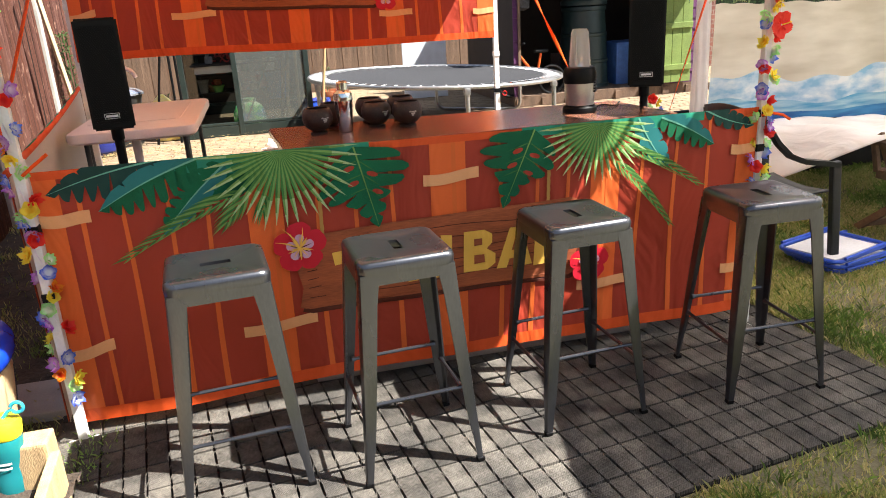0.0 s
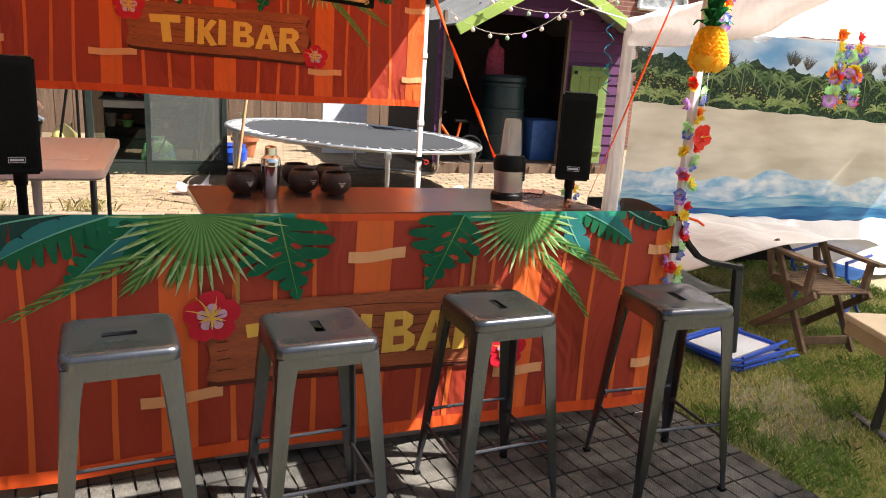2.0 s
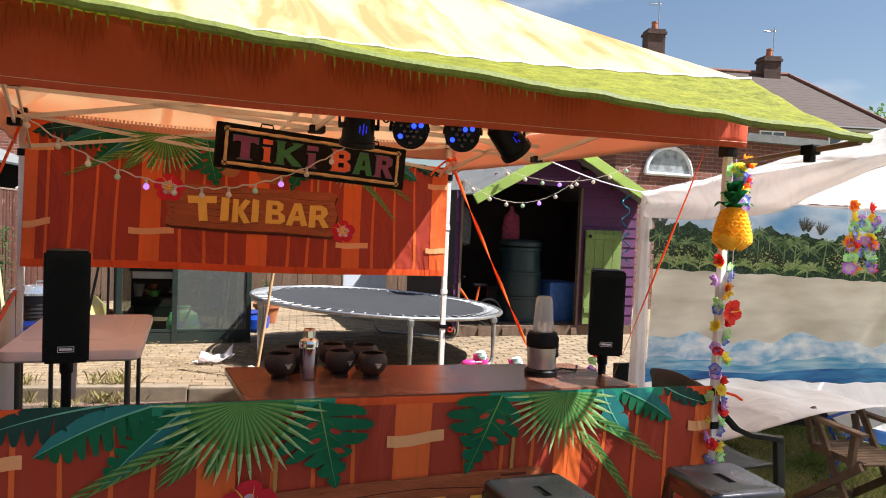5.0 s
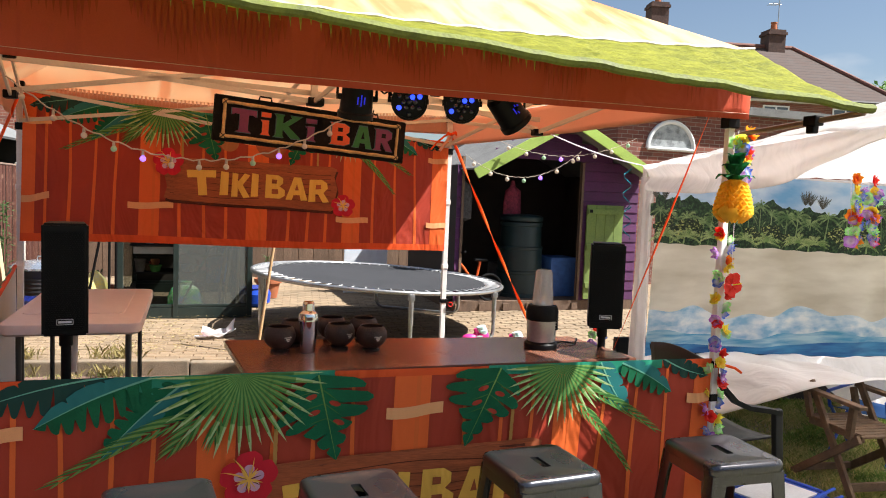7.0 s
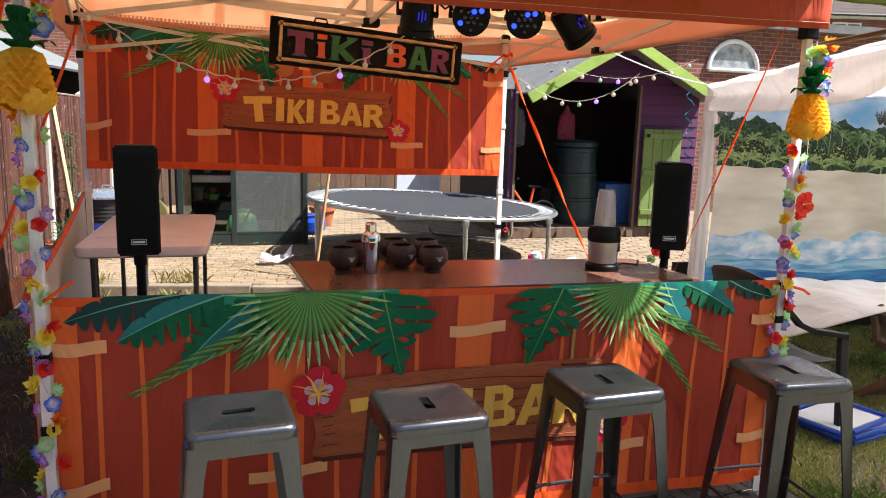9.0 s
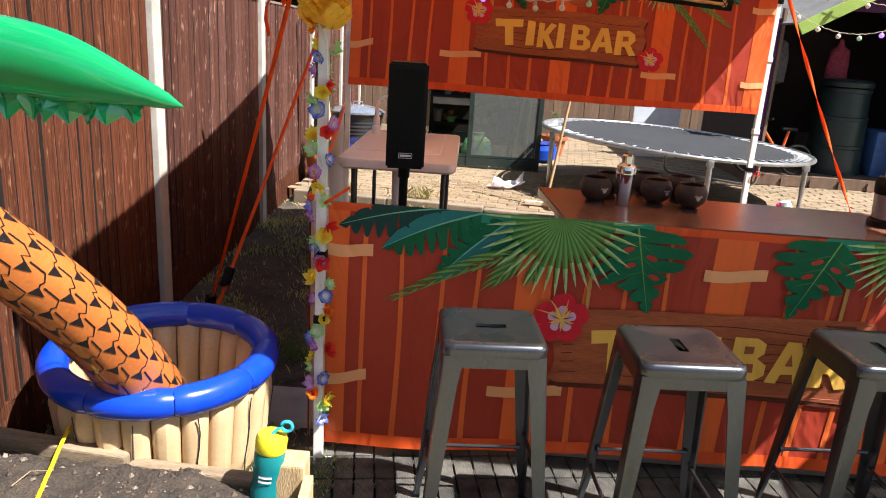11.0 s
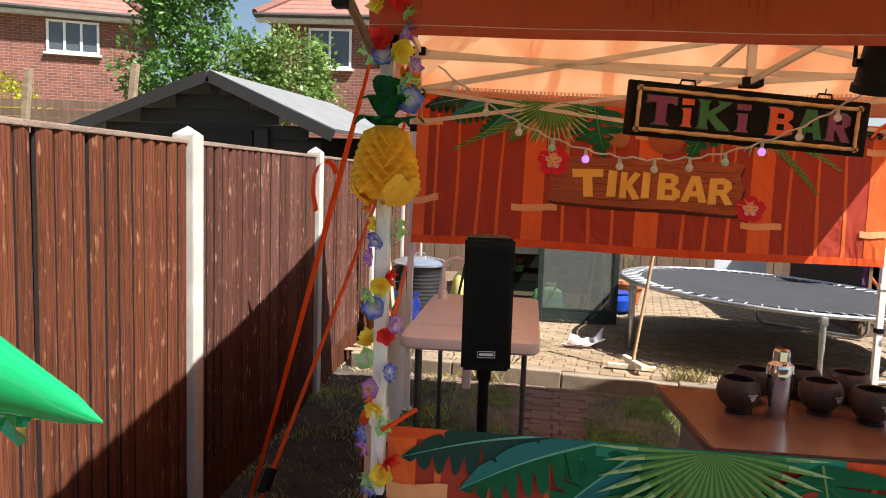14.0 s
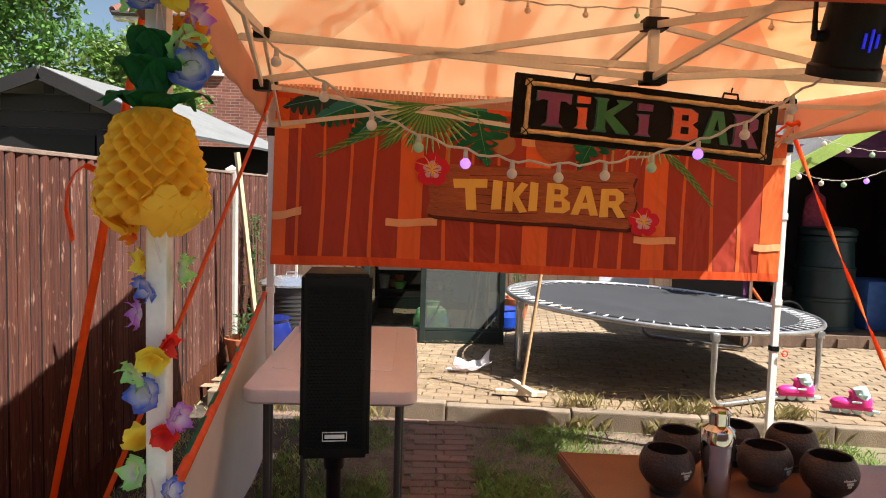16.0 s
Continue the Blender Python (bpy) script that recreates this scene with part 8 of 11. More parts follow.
palm = thing("inflatable_palm", "inflatable palm tree with orange trunk and green fronds", "inflatable palm", (-0.42, -0.40, 0.05))
M_TRUNK = mat("orange_vinyl", (0.50, 0.150, 0.036), rough=0.24, vary=0.10, scale=5, bump=0.03, spec=0.5)
M_FRONDV = mat("green_vinyl", (0.005, 0.33, 0.10), rough=0.14, vary=0.02, scale=4, bump=0.0, spec=1.0, coat=0.6, through=0.10)
M_INK = mat("black_vinyl_print", (0.012, 0.010, 0.012), rough=0.35)
TB_, TT_ = Vector((-0.41, -0.15, 0.08)), Vector((-0.715, -1.185, 1.345))
TMID = Vector((-0.395, -0.53, 0.785))


def trunk_c(f):
    return TB_ * (1 - f) ** 2 + TMID * 2 * f * (1 - f) + TT_ * f * f


def trunk_r(f):
    return 0.122 - 0.042 * f


def trunk_frame(f):
    d = (trunk_c(min(1, f + 0.01)) - trunk_c(max(0, f - 0.01))).normalized()
    s = d.cross(Vector((0, 0, 1))).normalized()
    return d, s, s.cross(d)


def on_trunk(f, a, lift=0.0):
    d, s, u = trunk_frame(f)
    return trunk_c(f) + (trunk_r(f) * (1 + 0.02 * math.cos(6 * a)) + lift) * (math.cos(a) * s + math.sin(a) * u)


bm = bmesh.new()
sheet(bm, lambda u, v: on_trunk(v, 2 * math.pi * u), 36, 40)
bm.faces.new([bm.verts.new(on_trunk(1.0, 2 * math.pi * i / 20)) for i in range(20)])
trunk = part("trunk", bm, M_TRUNK, palm, smooth=60)
# printed bark scales: ragged line of each scale with a dark notch
bark = []
NB, NR = 9, 17
for j in range(NR):
    for i in range(NB):
        f0 = 0.16 + 0.83 * j / NR
        a0 = 2 * math.pi * (i + 0.5 * (j % 2)) / NB
        da = math.pi / NB
        df = 0.83 / NR
        r = random.Random(j * 31 + i)
        jag = [r.uniform(-0.08, 0.08) for _ in range(4)]
        line = [(f0 + df * 0.95, a0 - da), (f0 + df * (0.30 + jag[0]), a0 - da * 0.92), (f0 + df * (0.10 + jag[1]), a0 - da * 0.35), (f0 + df * (0.22 + jag[2]), a0 - da * 0.05), (f0 + df * (0.02 + jag[3]), a0 + da * 0.35), (f0 + df * 0.15, a0 + da * 0.9), (f0 + df * 0.95, a0 + da)]
        bm = bmesh.new()
        rows = []
        line = line[:-1]
        for k, (ff, aa) in enumerate(line):
            p, q = line[max(0, k - 1)], line[min(len(line) - 1, k + 1)]
            tx, ty = (q[0] - p[0]) * 1.6, (q[1] - p[1]) * 0.1
            tl = math.hypot(tx, ty)
            nx, ny = -ty / tl * 0.0023, tx / tl * 0.0023
            rows.append((bm.verts.new(on_trunk(ff - nx / 1.6, aa - ny / 0.1, 0.0012)), bm.verts.new(on_trunk(ff + nx / 1.6, aa + ny / 0.1, 0.0012))))
        for p, q in zip(rows, rows[1:]):
            bm.faces.new((p[0], p[1], q[1], q[0]))
        tri = [(f0 + df * 0.10, a0 + da * 0.15), (f0 - df * 0.34, a0 + da * 0.55), (f0 + df * 0.20, a0 + da * 1.05)]
        bm.faces.new([bm.verts.new(on_trunk(ff, aa, 0.0016)) for ff, aa in tri])
        part("printed_bark_scale", bm, M_INK, trunk)


def frond(tip, lift, skirt, wide, nm="frond", droop=0.0, root=None):
    """A crescent tube from the trunk's head to tip with a toothed skirt under it."""
    a = root or (TT_ + Vector((0.02, 0.0, 0.02)))
    tip = Vector(tip)
    side = (tip - a).cross(Vector((0, 0, 1))).normalized()

    def c(f):
        p = a.lerp(tip, f)
        p.z += lift * math.sin(math.pi * f ** 0.85) - droop * f * f
        return p
    bm = bmesh.new()
    n = 28
    rings = []
    for i in range(n + 1):
        f = i / n
        h = wide * (0.40 + 0.95 * math.sin(math.pi * (0.06 + 0.86 * f)) ** 1.1) if i < n else wide * 0.10
        if f > 0.72:
            h *= 1 - 0.75 * ((f - 0.72) / 0.28) ** 1.6
        d = (c(min(1, f + 0.02)) - c(max(0, f - 0.02))).normalized()
        u = side.cross(d).normalized()
        if u.z < 0 and abs(d.z) < 0.8:
            u = -u
        rings.append([bm.verts.new(c(f) + h * (0.62 * math.cos(2 * math.pi * k / 16) * side + math.sin(2 * math.pi * k / 16) * u)) for k in range(16)])
    for p, q in zip(rings, rings[1:]):
        for k in range(16):
            bm.faces.new((p[k], p[(k + 1) % 16], q[(k + 1) % 16], q[k]))
    bm.faces.new(rings[0][::-1]), bm.faces.new(rings[-1])
    bmesh.ops.recalc_face_normals(bm, faces=bm.faces)
    fr = part(nm, bm, M_FRONDV, palm, "glossy green inflated frond", smooth=60)
    if skirt:
        bm = bmesh.new()
        m = 34
        prev = None
        for i in range(m + 1):
            f = 0.10 + 0.82 * i / m
            d = (c(min(1, f + 0.02)) - c(max(0, f - 0.02))).normalized()
            u = side.cross(d).normalized()
            if u.z < 0 and abs(d.z) < 0.8:
                u = -u
            h = wide * (0.40 + 0.95 * math.sin(math.pi * (0.06 + 0.86 * f)) ** 1.1) * (1 if f < 0.72 else 1 - 0.75 * ((f - 0.72) / 0.28) ** 1.6)
            top = c(f) - u * h * 0.80
            sk = skirt * (math.sin(math.pi * (0.1 + 0.8 * f)) * 0.75 + 0.25) * (1.0 if i % 2 else 0.62)
            low = top - u * sk + side * 0.012 * math.sin(i * 1.3)
            mid = (top + low) / 2 + side * 0.010 * math.sin(i * 2.1)
            cur = (bm.verts.new(top), bm.verts.new(mid), bm.verts.new(low))
            if prev:
                bm.faces.new((prev[0], cur[0], cur[1], prev[1]))
                bm.faces.new((prev[1], cur[1], cur[2], prev[2]))
            prev = cur
        part("toothed_skirt", bm, M_FRONDV, fr)
    return fr


frond((0.120, -1.315, 1.445), 0.105, 0.06, 0.050)
frond((-0.565, -1.50, 0.60), -0.02, 0.17, 0.040, droop=0.0)
frond((-1.0, -1.75, 1.12), 0.05, 0.10, 0.05)
M_NUT = mat("tan_vinyl", (0.42, 0.21, 0.055), rough=0.35, vary=0.12, scale=30, stretch=(1, 1, 6))
bm = bmesh.new()
lathe(bm, [(0.0001, -0.075)] + [(0.068 * math.sin(radians(a)), -0.075 * math.cos(radians(a))) for a in range(15, 180, 15)] + [(0.0001, 0.075)], 24, (-0.735, -1.195, 1.125))
nut = part("coconut", bm, M_NUT, palm, "tan inflatable coconut", smooth=True)
bm = bmesh.new()
tube(bm, [(-0.735, -1.195, 1.19), (-0.73, -1.19, 1.26), (-0.715, -1.185, 1.33)], 0.012, 8)
part("coconut_stalk", bm, M_FRONDV, nut)

# ---- raised bed ----
M_SLEEPER = mat("weathered_timber", (0.30, 0.22, 0.14), rough=0.85, vary=0.25, scale=4, fine=60, bump=0.4, stretch=(0.8, 8, 8), stain=0.4)
M_RAWWOOD = mat("raw_pine", (0.55, 0.38, 0.20), rough=0.8, vary=0.2, scale=5, fine=60, bump=0.35, stretch=(6, 6, 1), stain=0.3)
bed = thing("raised_bed", "timber-edged raised bed filled with dark soil", "raised bed", (-0.4, -1.2, 0))
bm = bmesh.new()
beam(bm, (-0.90, -0.455, 0.14), (-0.42, -0.50, 0.12), 0.06, 0.25, 0.008)
part("rear_sleeper", bm, M_SLEEPER, bed)
bm = bmesh.new()
beam(bm, (-0.41, -0.50, 0.115), (0.08, -0.545, 0.12), 0.05, 0.21, 0.008)
part("rear_sleeper", bm, M_SLEEPER, bed)
bm = bmesh.new()
box(bm, 0.08, 0.175, -0.625, -0.53, 0.0, 0.325, 0.008)
part("corner_post", bm, M_RAWWOOD, bed)
for z0, z1 in ((0.02, 0.15), (0.16, 0.285)):
    bm = bmesh.new()
    beam(bm, (0.185, -0.60, (z0 + z1) / 2), (0.30, -2.3, (z0 + z1) / 2), 0.03, z1 - z0, 0.005)
    part("side_board", bm, M_RAWWOOD, bed)
bm = bmesh.new()


def soil_at(u, v):
    x = -1.0 + 1.22 * u
    y = -0.53 - 1.9 * v
    z = 0.185 + 0.035 * noise.noise(Vector((x * 3, y * 3, 0))) + 0.018 * noise.noise(Vector((x * 13, y * 13, 3))) + 0.008 * noise.noise(Vector((x * 45, y * 45, 3))) + 0.13 * (1 - u)
    if v < 0.03:
        z -= 0.03
    return Vector((x, y, z))


sheet(bm, soil_at, 110, 150)
part("soil", bm, M_SOIL, bed, "crumbly dark soil")
clods = []
for k in range(1600):
    u, v = RNG.random(), RNG.random()
    p = soil_at(u, v)
    clods.append((p, 0.003 + 0.011 * RNG.random() ** 3))
verts, faces = [], []
for p, r in clods:
    o = len(verts)
    for q in ((1, 0, 0), (-1, 0, 0), (0, 1, 0), (0, -1, 0), (0, 0, 1), (0, 0, -1)):
        verts.append(tuple(p + Vector(q) * r * RNG.uniform(0.6, 1.2)))
    for t in ((0, 2, 4), (2, 1, 4), (1, 3, 4), (3, 0, 4), (2, 0, 5), (1, 2, 5), (3, 1, 5), (0, 3, 5)):
        faces.append(tuple(o + i for i in t))
me = bpy.data.meshes.new("loose_soil")
me.from_pydata(verts, [], faces)
me.materials.append(mat("pale_clod", (0.085, 0.060, 0.043), rough=0.95, vary=0.3, scale=20))
ob = new("loose_soil", me)
ob.parent = bed
ob.location = -ORIGIN[bed.name]
tagged(ob, "", "", "", "stuff")
verts, faces = [], []
for k in range(420):
    p = soil_at(RNG.random(), RNG.random())
    r = 0.004 + 0.012 * RNG.random() ** 3
    o = len(verts)
    for q in ((1, 0, 0), (-1, 0, 0), (0, 1, 0), (0, -1, 0), (0, 0, 0.7), (0, 0, -0.7)):
        verts.append(tuple(p + Vector(q) * r * RNG.uniform(0.6, 1.3)))
    for t in ((0, 2, 4), (2, 1, 4), (1, 3, 4), (3, 0, 4), (2, 0, 5), (1, 2, 5), (3, 1, 5), (0, 3, 5)):
        faces.append(tuple(o + i for i in t))
me = bpy.data.meshes.new("small_stones")
me.from_pydata(verts, [], faces)
me.materials.append(mat("pale_stone", (0.24, 0.19, 0.145), rough=0.9, vary=0.35, scale=25))
ob = new("small_stones", me)
ob.parent = bed
ob.location = -ORIGIN[bed.name]
tagged(ob, "", "", "", "stuff")
for way in ([(-0.20, -0.80), (-0.14, -0.74), (-0.08, -0.72), (-0.05, -0.75), (0.02, -0.76)], [(-0.62, -0.78), (-0.60, -0.72), (-0.57, -0.66)], [(-0.40, -0.95), (-0.36, -0.92), (-0.31, -0.93)]):
    bm = bmesh.new()
    tube(bm, [soil_at((x + 1.0) / 1.22, (-0.53 - y) / 1.9) + Vector((0, 0, 0.006 + 0.008 * (k % 2))) for k, (x, y) in enumerate(way)], [0.0022 - 0.0003 * k for k in range(len(way))], 6)
    single("twig", bm, M_SLEEPER, "dry pale twig lying on the soil", "twig", base=(way[0][0], way[0][1], 0.2), group="twigs on the raised bed", smooth=True)
bm = bmesh.new()
lay = []
way = [(-0.645, -0.40), (-0.636, -0.45), (-0.612, -0.55), (-0.568, -0.69), (-0.530, -0.81), (-0.500, -0.934), (-0.47, -1.2), (-0.5, -1.8), (-0.6, -2.3)]
for (x0, y0), (x1, y1) in zip(way, way[1:]):
    for k in range(5):
        x, y = x0 + (x1 - x0) * k / 5, y0 + (y1 - y0) * k / 5
        s_ = soil_at((x + 1.0) / 1.22, max(0.05, (-0.53 - y) / 1.9))
        lay.append((x, y, s_.z + 0.012))
tube(bm, lay, 0.0065, 8)
single("cable", bm, mat("yellow_cable", (0.80, 0.55, 0.02), rough=0.4, vary=0.05), "yellow electric cable lying over the soil", "cable", base=(-0.5, -1.2, 0.2), smooth=True)

bt = thing("water_bottle", "teal drinking bottle with yellow lid and loop", "water bottle", (0, 0, 0))
q = (0.0, 0.0, 0.0)
M_TEALB = glass("teal_bottle", (0.03, 0.42, 0.46), 0.08, 0.42)
bm = bmesh.new()
lathe(bm, [(0.034, 0), (0.037, 0.008), (0.036, 0.06), (0.032, 0.085), (0.036, 0.11), (0.037, 0.155), (0.032, 0.17)], 28, q)
body = part("body", bm, M_TEALB, bt, smooth=40)
bm = bmesh.new()
lathe(bm, [(0.0001, 0.006), (0.032, 0.007), (0.0335, 0.058), (0.0300, 0.083), (0.0315, 0.098), (0.0001, 0.099)], 24, q)
part("water", bm, mat("dark_teal_water", (0.004, 0.085, 0.13), rough=0.15, vary=0.05, bump=0), body, "dark water in the bottle", smooth=40)
bm = bmesh.new()
lathe(bm, [(0.036, 0.163), (0.038, 0.168), (0.038, 0.195), (0.033, 0.205), (0.0001, 0.206)], 28, q)
part("lid", bm, mat("yellow_lid", (0.80, 0.72, 0.03), rough=0.4, vary=0.04), bt, "yellow screw lid", smooth=30)
bm = bmesh.new()
tube(bm, [(q[0], q[1], q[2] + 0.205), (q[0] + 0.012, q[1], q[2] + 0.222)] + arc((q[0] + 0.032, q[1], q[2] + 0.232), 0.013, 205, 530, 12), 0.0045, 8)
part("carry_loop", bm, mat("cyan_loop", (0.03, 0.42, 0.60), rough=0.4), bt, "cyan carry loop", smooth=True)
bm = bmesh.new()
for v0 in (0.05, 0.062):
    sheet(bm, lambda u, v: Vector((q[0] + 0.0375 * math.cos(radians(-110 + 50 * u)), q[1] + 0.0375 * math.sin(radians(-110 + 50 * u)), q[2] + v0 + 0.006 * v + 0.04)), 5, 1)
part("printed_bars", bm, M_LOGO, bt)
bt.matrix_basis = pose(0.045, -0.605, 0.165, 0, 7, 0) @ Matrix.Scale(1.24, 4)

bm = bmesh.new()
box(bm, -0.32, 0.06, 0.12, 0.42, 0.0, 0.045, 0.008)
single("paving_slab", bm, M_CONC, "weathered concrete slab beside the planter", "paving slab", base=(-0.13, 0.27, 0))

# ---- greenhouse corner ----
M_GHFRAME = mat("dark_green_aluminium", (0.018, 0.030, 0.026), rough=0.45, vary=0.15, scale=10)
M_DUSTY = glass("dusty_glass", (0.52, 0.54, 0.51), 0.15, 0.13)
GX0, GX1, GYF, GYB, GZT = 0.05, 1.42, 6.08, 8.2, 1.95
gh = thing("greenhouse", "dark framed greenhouse with dusty panes and crowded shelves", "greenhouse", (0.7, 7.0, PATIO_Z))
for x, y in ((GX0, GYF), (GX1, GYF), (GX0, GYB), (GX1, GYB), (0.62, GYF)):
    bm = bmesh.new()
    box(bm, x - 0.028, x + 0.028, y - 0.028, y + 0.028, PATIO_Z, GZT, 0.004)
    part("upright", bm, M_GHFRAME, gh)
for a, b in (((GX0, GYF), (GX1, GYF)), ((GX0, GYB), (GX1, GYB)), ((GX0, GYF), (GX0, GYB)), ((GX1, GYF), (GX1, GYB))):
    for z, h in ((PATIO_Z + 0.06, 0.12), (GZT - 0.02, 0.05), (0.27, 0.03)):
        bm = bmesh.new()
        beam(bm, (*a, z), (*b, z), 0.04, h, 0.004)
        part("rail", bm, M_GHFRAME, gh)
for x0, x1, y in ((0.65, GX1 - 0.03, GYF - 0.012),):
    bm = bmesh.new()
    box(bm, x0, x1, y - 0.002, y + 0.002, 0.28, GZT - 0.04)
    pane = part("pane", bm, M_DUSTY, gh, "dusty sliding door pane")
    pane.visible_shadow = False
bm = bmesh.new()
beam(bm, (0.69, GYF + 0.03, 0.30), (1.08, GYF + 0.03, 1.12), 0.018, 0.018)
part("brace", bm, M_GHFRAME, gh)
for y0, y1, x in ((GYF, GYB, GX0), (GYF, GYB, GX1)):
    bm = bmesh.new()
    box(bm, x - 0.002, x + 0.002, y0, y1, 0.28, GZT)
    part("pane", bm, M_DUSTY, gh)
bm = bmesh.new()
box(bm, 0.14, 0.66, 6.62, 6.66, 0.80, 0.885, 0.004)
part("bench_front", bm, mat("grey_white_bench", (0.42, 0.41, 0.38), rough=0.6, vary=0.1), gh, "pale bench front board")
bm = bmesh.new()
box(bm, 0.10, 1.34, 6.60, 7.1, 0.885, 0.905, 0.003)
part("bench_top", bm, M_DARKWOOD, gh)
# dark board added in place of back glass, so the inside looks shaded
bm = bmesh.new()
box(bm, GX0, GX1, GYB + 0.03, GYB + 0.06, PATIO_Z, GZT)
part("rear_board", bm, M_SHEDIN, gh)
# roof made opaque, which keeps daylight off the inside
bm = bmesh.new()
vs = [bm.verts.new(p) for p in ((GX0, GYF, GZT), (GX1, GYF, GZT), (GX1, GYB, GZT), (GX0, GYB, GZT), (0.73, GYF, 2.45), (0.73, GYB, 2.45))]
for q in ((0, 4, 5, 3), (1, 2, 5, 4), (0, 1, 4), (2, 3, 5)):
    bm.faces.new([vs[i] for i in q])
part("roof_glazing", bm, mat("green_netting", (0.03, 0.045, 0.04), rough=0.8), gh)
for z in (0.52, 0.74, 0.98, 1.22):
    bm = bmesh.new()
    for k in range(5):
        box(bm, 0.12, 1.3, 7.0 + 0.1 * k, 7.07 + 0.1 * k, z, z + 0.02)
    part("shelf", bm, M_DARKWOOD, gh)
stuff_cols = [mat("clutter_" + n, c, rough=0.6, vary=0.2, scale=12) for n, c in (("red", (0.45, 0.05, 0.04)), ("white", (0.6, 0.6, 0.58)), ("blue", (0.05, 0.14, 0.40)), ("green", (0.08, 0.28, 0.06)), ("tan", (0.36, 0.25, 0.15)), ("grey", (0.2, 0.2, 0.2)), ("terracotta", (0.36, 0.13, 0.06)))]
r = random.Random(21)
for k in range(22):
    z = (0.54, 0.76, 1.0)[k % 3]
    x = 0.16 + 1.1 * r.random()
    y = 7.05 + 0.3 * r.random()
    bm = bmesh.new()
    rr, hh = r.uniform(0.03, 0.075), r.uniform(0.06, 0.16)
    lathe(bm, [(rr * 0.75, 0), (rr, hh * 0.85), (rr * 1.12, hh * 0.86), (rr * 1.12, hh), (rr * 0.9, hh)], 14, (x, y, z))
    single("flower_pot", bm, stuff_cols[(k * 5) % 7], "small plastic pot stored on a greenhouse shelf", "pot", base=(x, y, z), group="pots in the greenhouse", smooth=40)
# red cable coil and cutters on the bench, crate and stakes behind the pane
for k, (x, y) in enumerate(((0.50, 6.78), (0.58, 6.82), (0.44, 6.85))):
    bm = bmesh.new()
    tube(bm, [(x + 0.055 * math.cos(a), y + 0.05 * math.sin(a), 0.915 + 0.03 * k + 0.045 * (1 + math.sin(a * 1.5 + k))) for a in (i * 0.42 for i in range(30))], 0.006, 6)
    single("cable_coil", bm, stuff_cols[0], "loose coil of red cable on the greenhouse bench", "cable", base=(x, y, 0.905), group="cable coils in the greenhouse", smooth=True)
bm = bmesh.new()
box(bm, 0.27, 0.36, 6.72, 6.80, 0.905, 0.99, 0.02, None)
tube(bm, [(0.29, 6.74, 0.98), (0.33, 6.74, 1.05), (0.39, 6.75, 1.10)], 0.018, 8)
single("power_tool", bm, stuff_cols[5], "grey power tool lying on the greenhouse bench", "tool", base=(0.31, 6.76, 0.905))
bm = bmesh.new()
box(bm, 0.96, 1.20, 6.9, 7.2, 0.42, 0.72, 0.015)
box(bm, 0.945, 1.215, 6.885, 7.215, 0.70, 0.74, 0.01)
single("storage_crate", bm, stuff_cols[2], "blue plastic storage crate in the greenhouse", "crate", base=(1.08, 7.05, 0.42))
for k, (xa, xb, ya) in enumerate(((1.14, 1.29, 6.45), (1.08, 1.24, 6.5), (1.30, 1.33, 6.4))):
    bm = bmesh.new()
    beam(bm, (xa, ya, PATIO_Z), (xb, ya + 0.1, 1.35), 0.03, 0.03, 0.004)
    single("timber_stake", bm, stuff_cols[4], "pale timber stake leaning in the greenhouse", "stake", base=(xa, ya, PATIO_Z), group="stakes in the greenhouse")
# bag of compost behind the pane
bm = bmesh.new()
lathe(bm, [(0.16, 0), (0.2, 0.06), (0.19, 0.2), (0.15, 0.30), (0.07, 0.34), (0.09, 0.38), (0.0001, 0.39)], 18, (0.72, 6.35, PATIO_Z), 1.0, 0.6)
for v in bm.verts:
    v.co += Vector((0.02 * noise.noise(v.co * 9), 0.02 * noise.noise(v.co * 9 + Vector((3, 1, 2))), 0))
single("compost_bag", bm, band_mat("bag_print", (0.05, 0.16, 0.42), (0.75, 0.80, 0.74), 7, mid=(0.12, 0.42, 0.10)), "blue, green and white plastic compost bag", "bag", base=(0.72, 6.35, PATIO_Z), smooth=True)

# ---- bin, pots and timber by the fence ----
db = thing("dustbin", "black plastic dustbin with a shiny foil-like lid", "dustbin", (-0.72, 6.2, PATIO_Z))
bm = bmesh.new()
prof = [(0.24, 0.0)]
for k in range(11):
    z = 0.04 + 0.042 * k
    prof += [(0.245 + 0.004 * k, z), (0.252 + 0.004 * k, z + 0.02)]
prof += [(0.30, 0.52), (0.30, 0.55)]
lathe(bm, prof, 40, (-0.72, 6.2, PATIO_Z))
part("body", bm, mat("dark_tub_plastic", (0.025, 0.025, 0.027), rough=0.45, vary=0.15, scale=8), db, smooth=20)
bm = bmesh.new()
lathe(bm, [(0.325, 0.545), (0.325, 0.565), (0.26, 0.60), (0.12, 0.63), (0.0001, 0.635)], 40, (-0.72, 6.2, PATIO_Z))
part("lid", bm, mat("shiny_lid", (0.62, 0.68, 0.76), rough=0.22, metal=0.8, vary=0.1, scale=6), db, smooth=30)
bm = bmesh.new()
tube(bm, [(-0.78, 6.2, PATIO_Z + 0.62), (-0.77, 6.2, PATIO_Z + 0.67), (-0.67, 6.2, PATIO_Z + 0.67), (-0.66, 6.2, PATIO_Z + 0.62)], 0.008, 8)
part("lid_handle", bm, M_GALV, db, smooth=True)
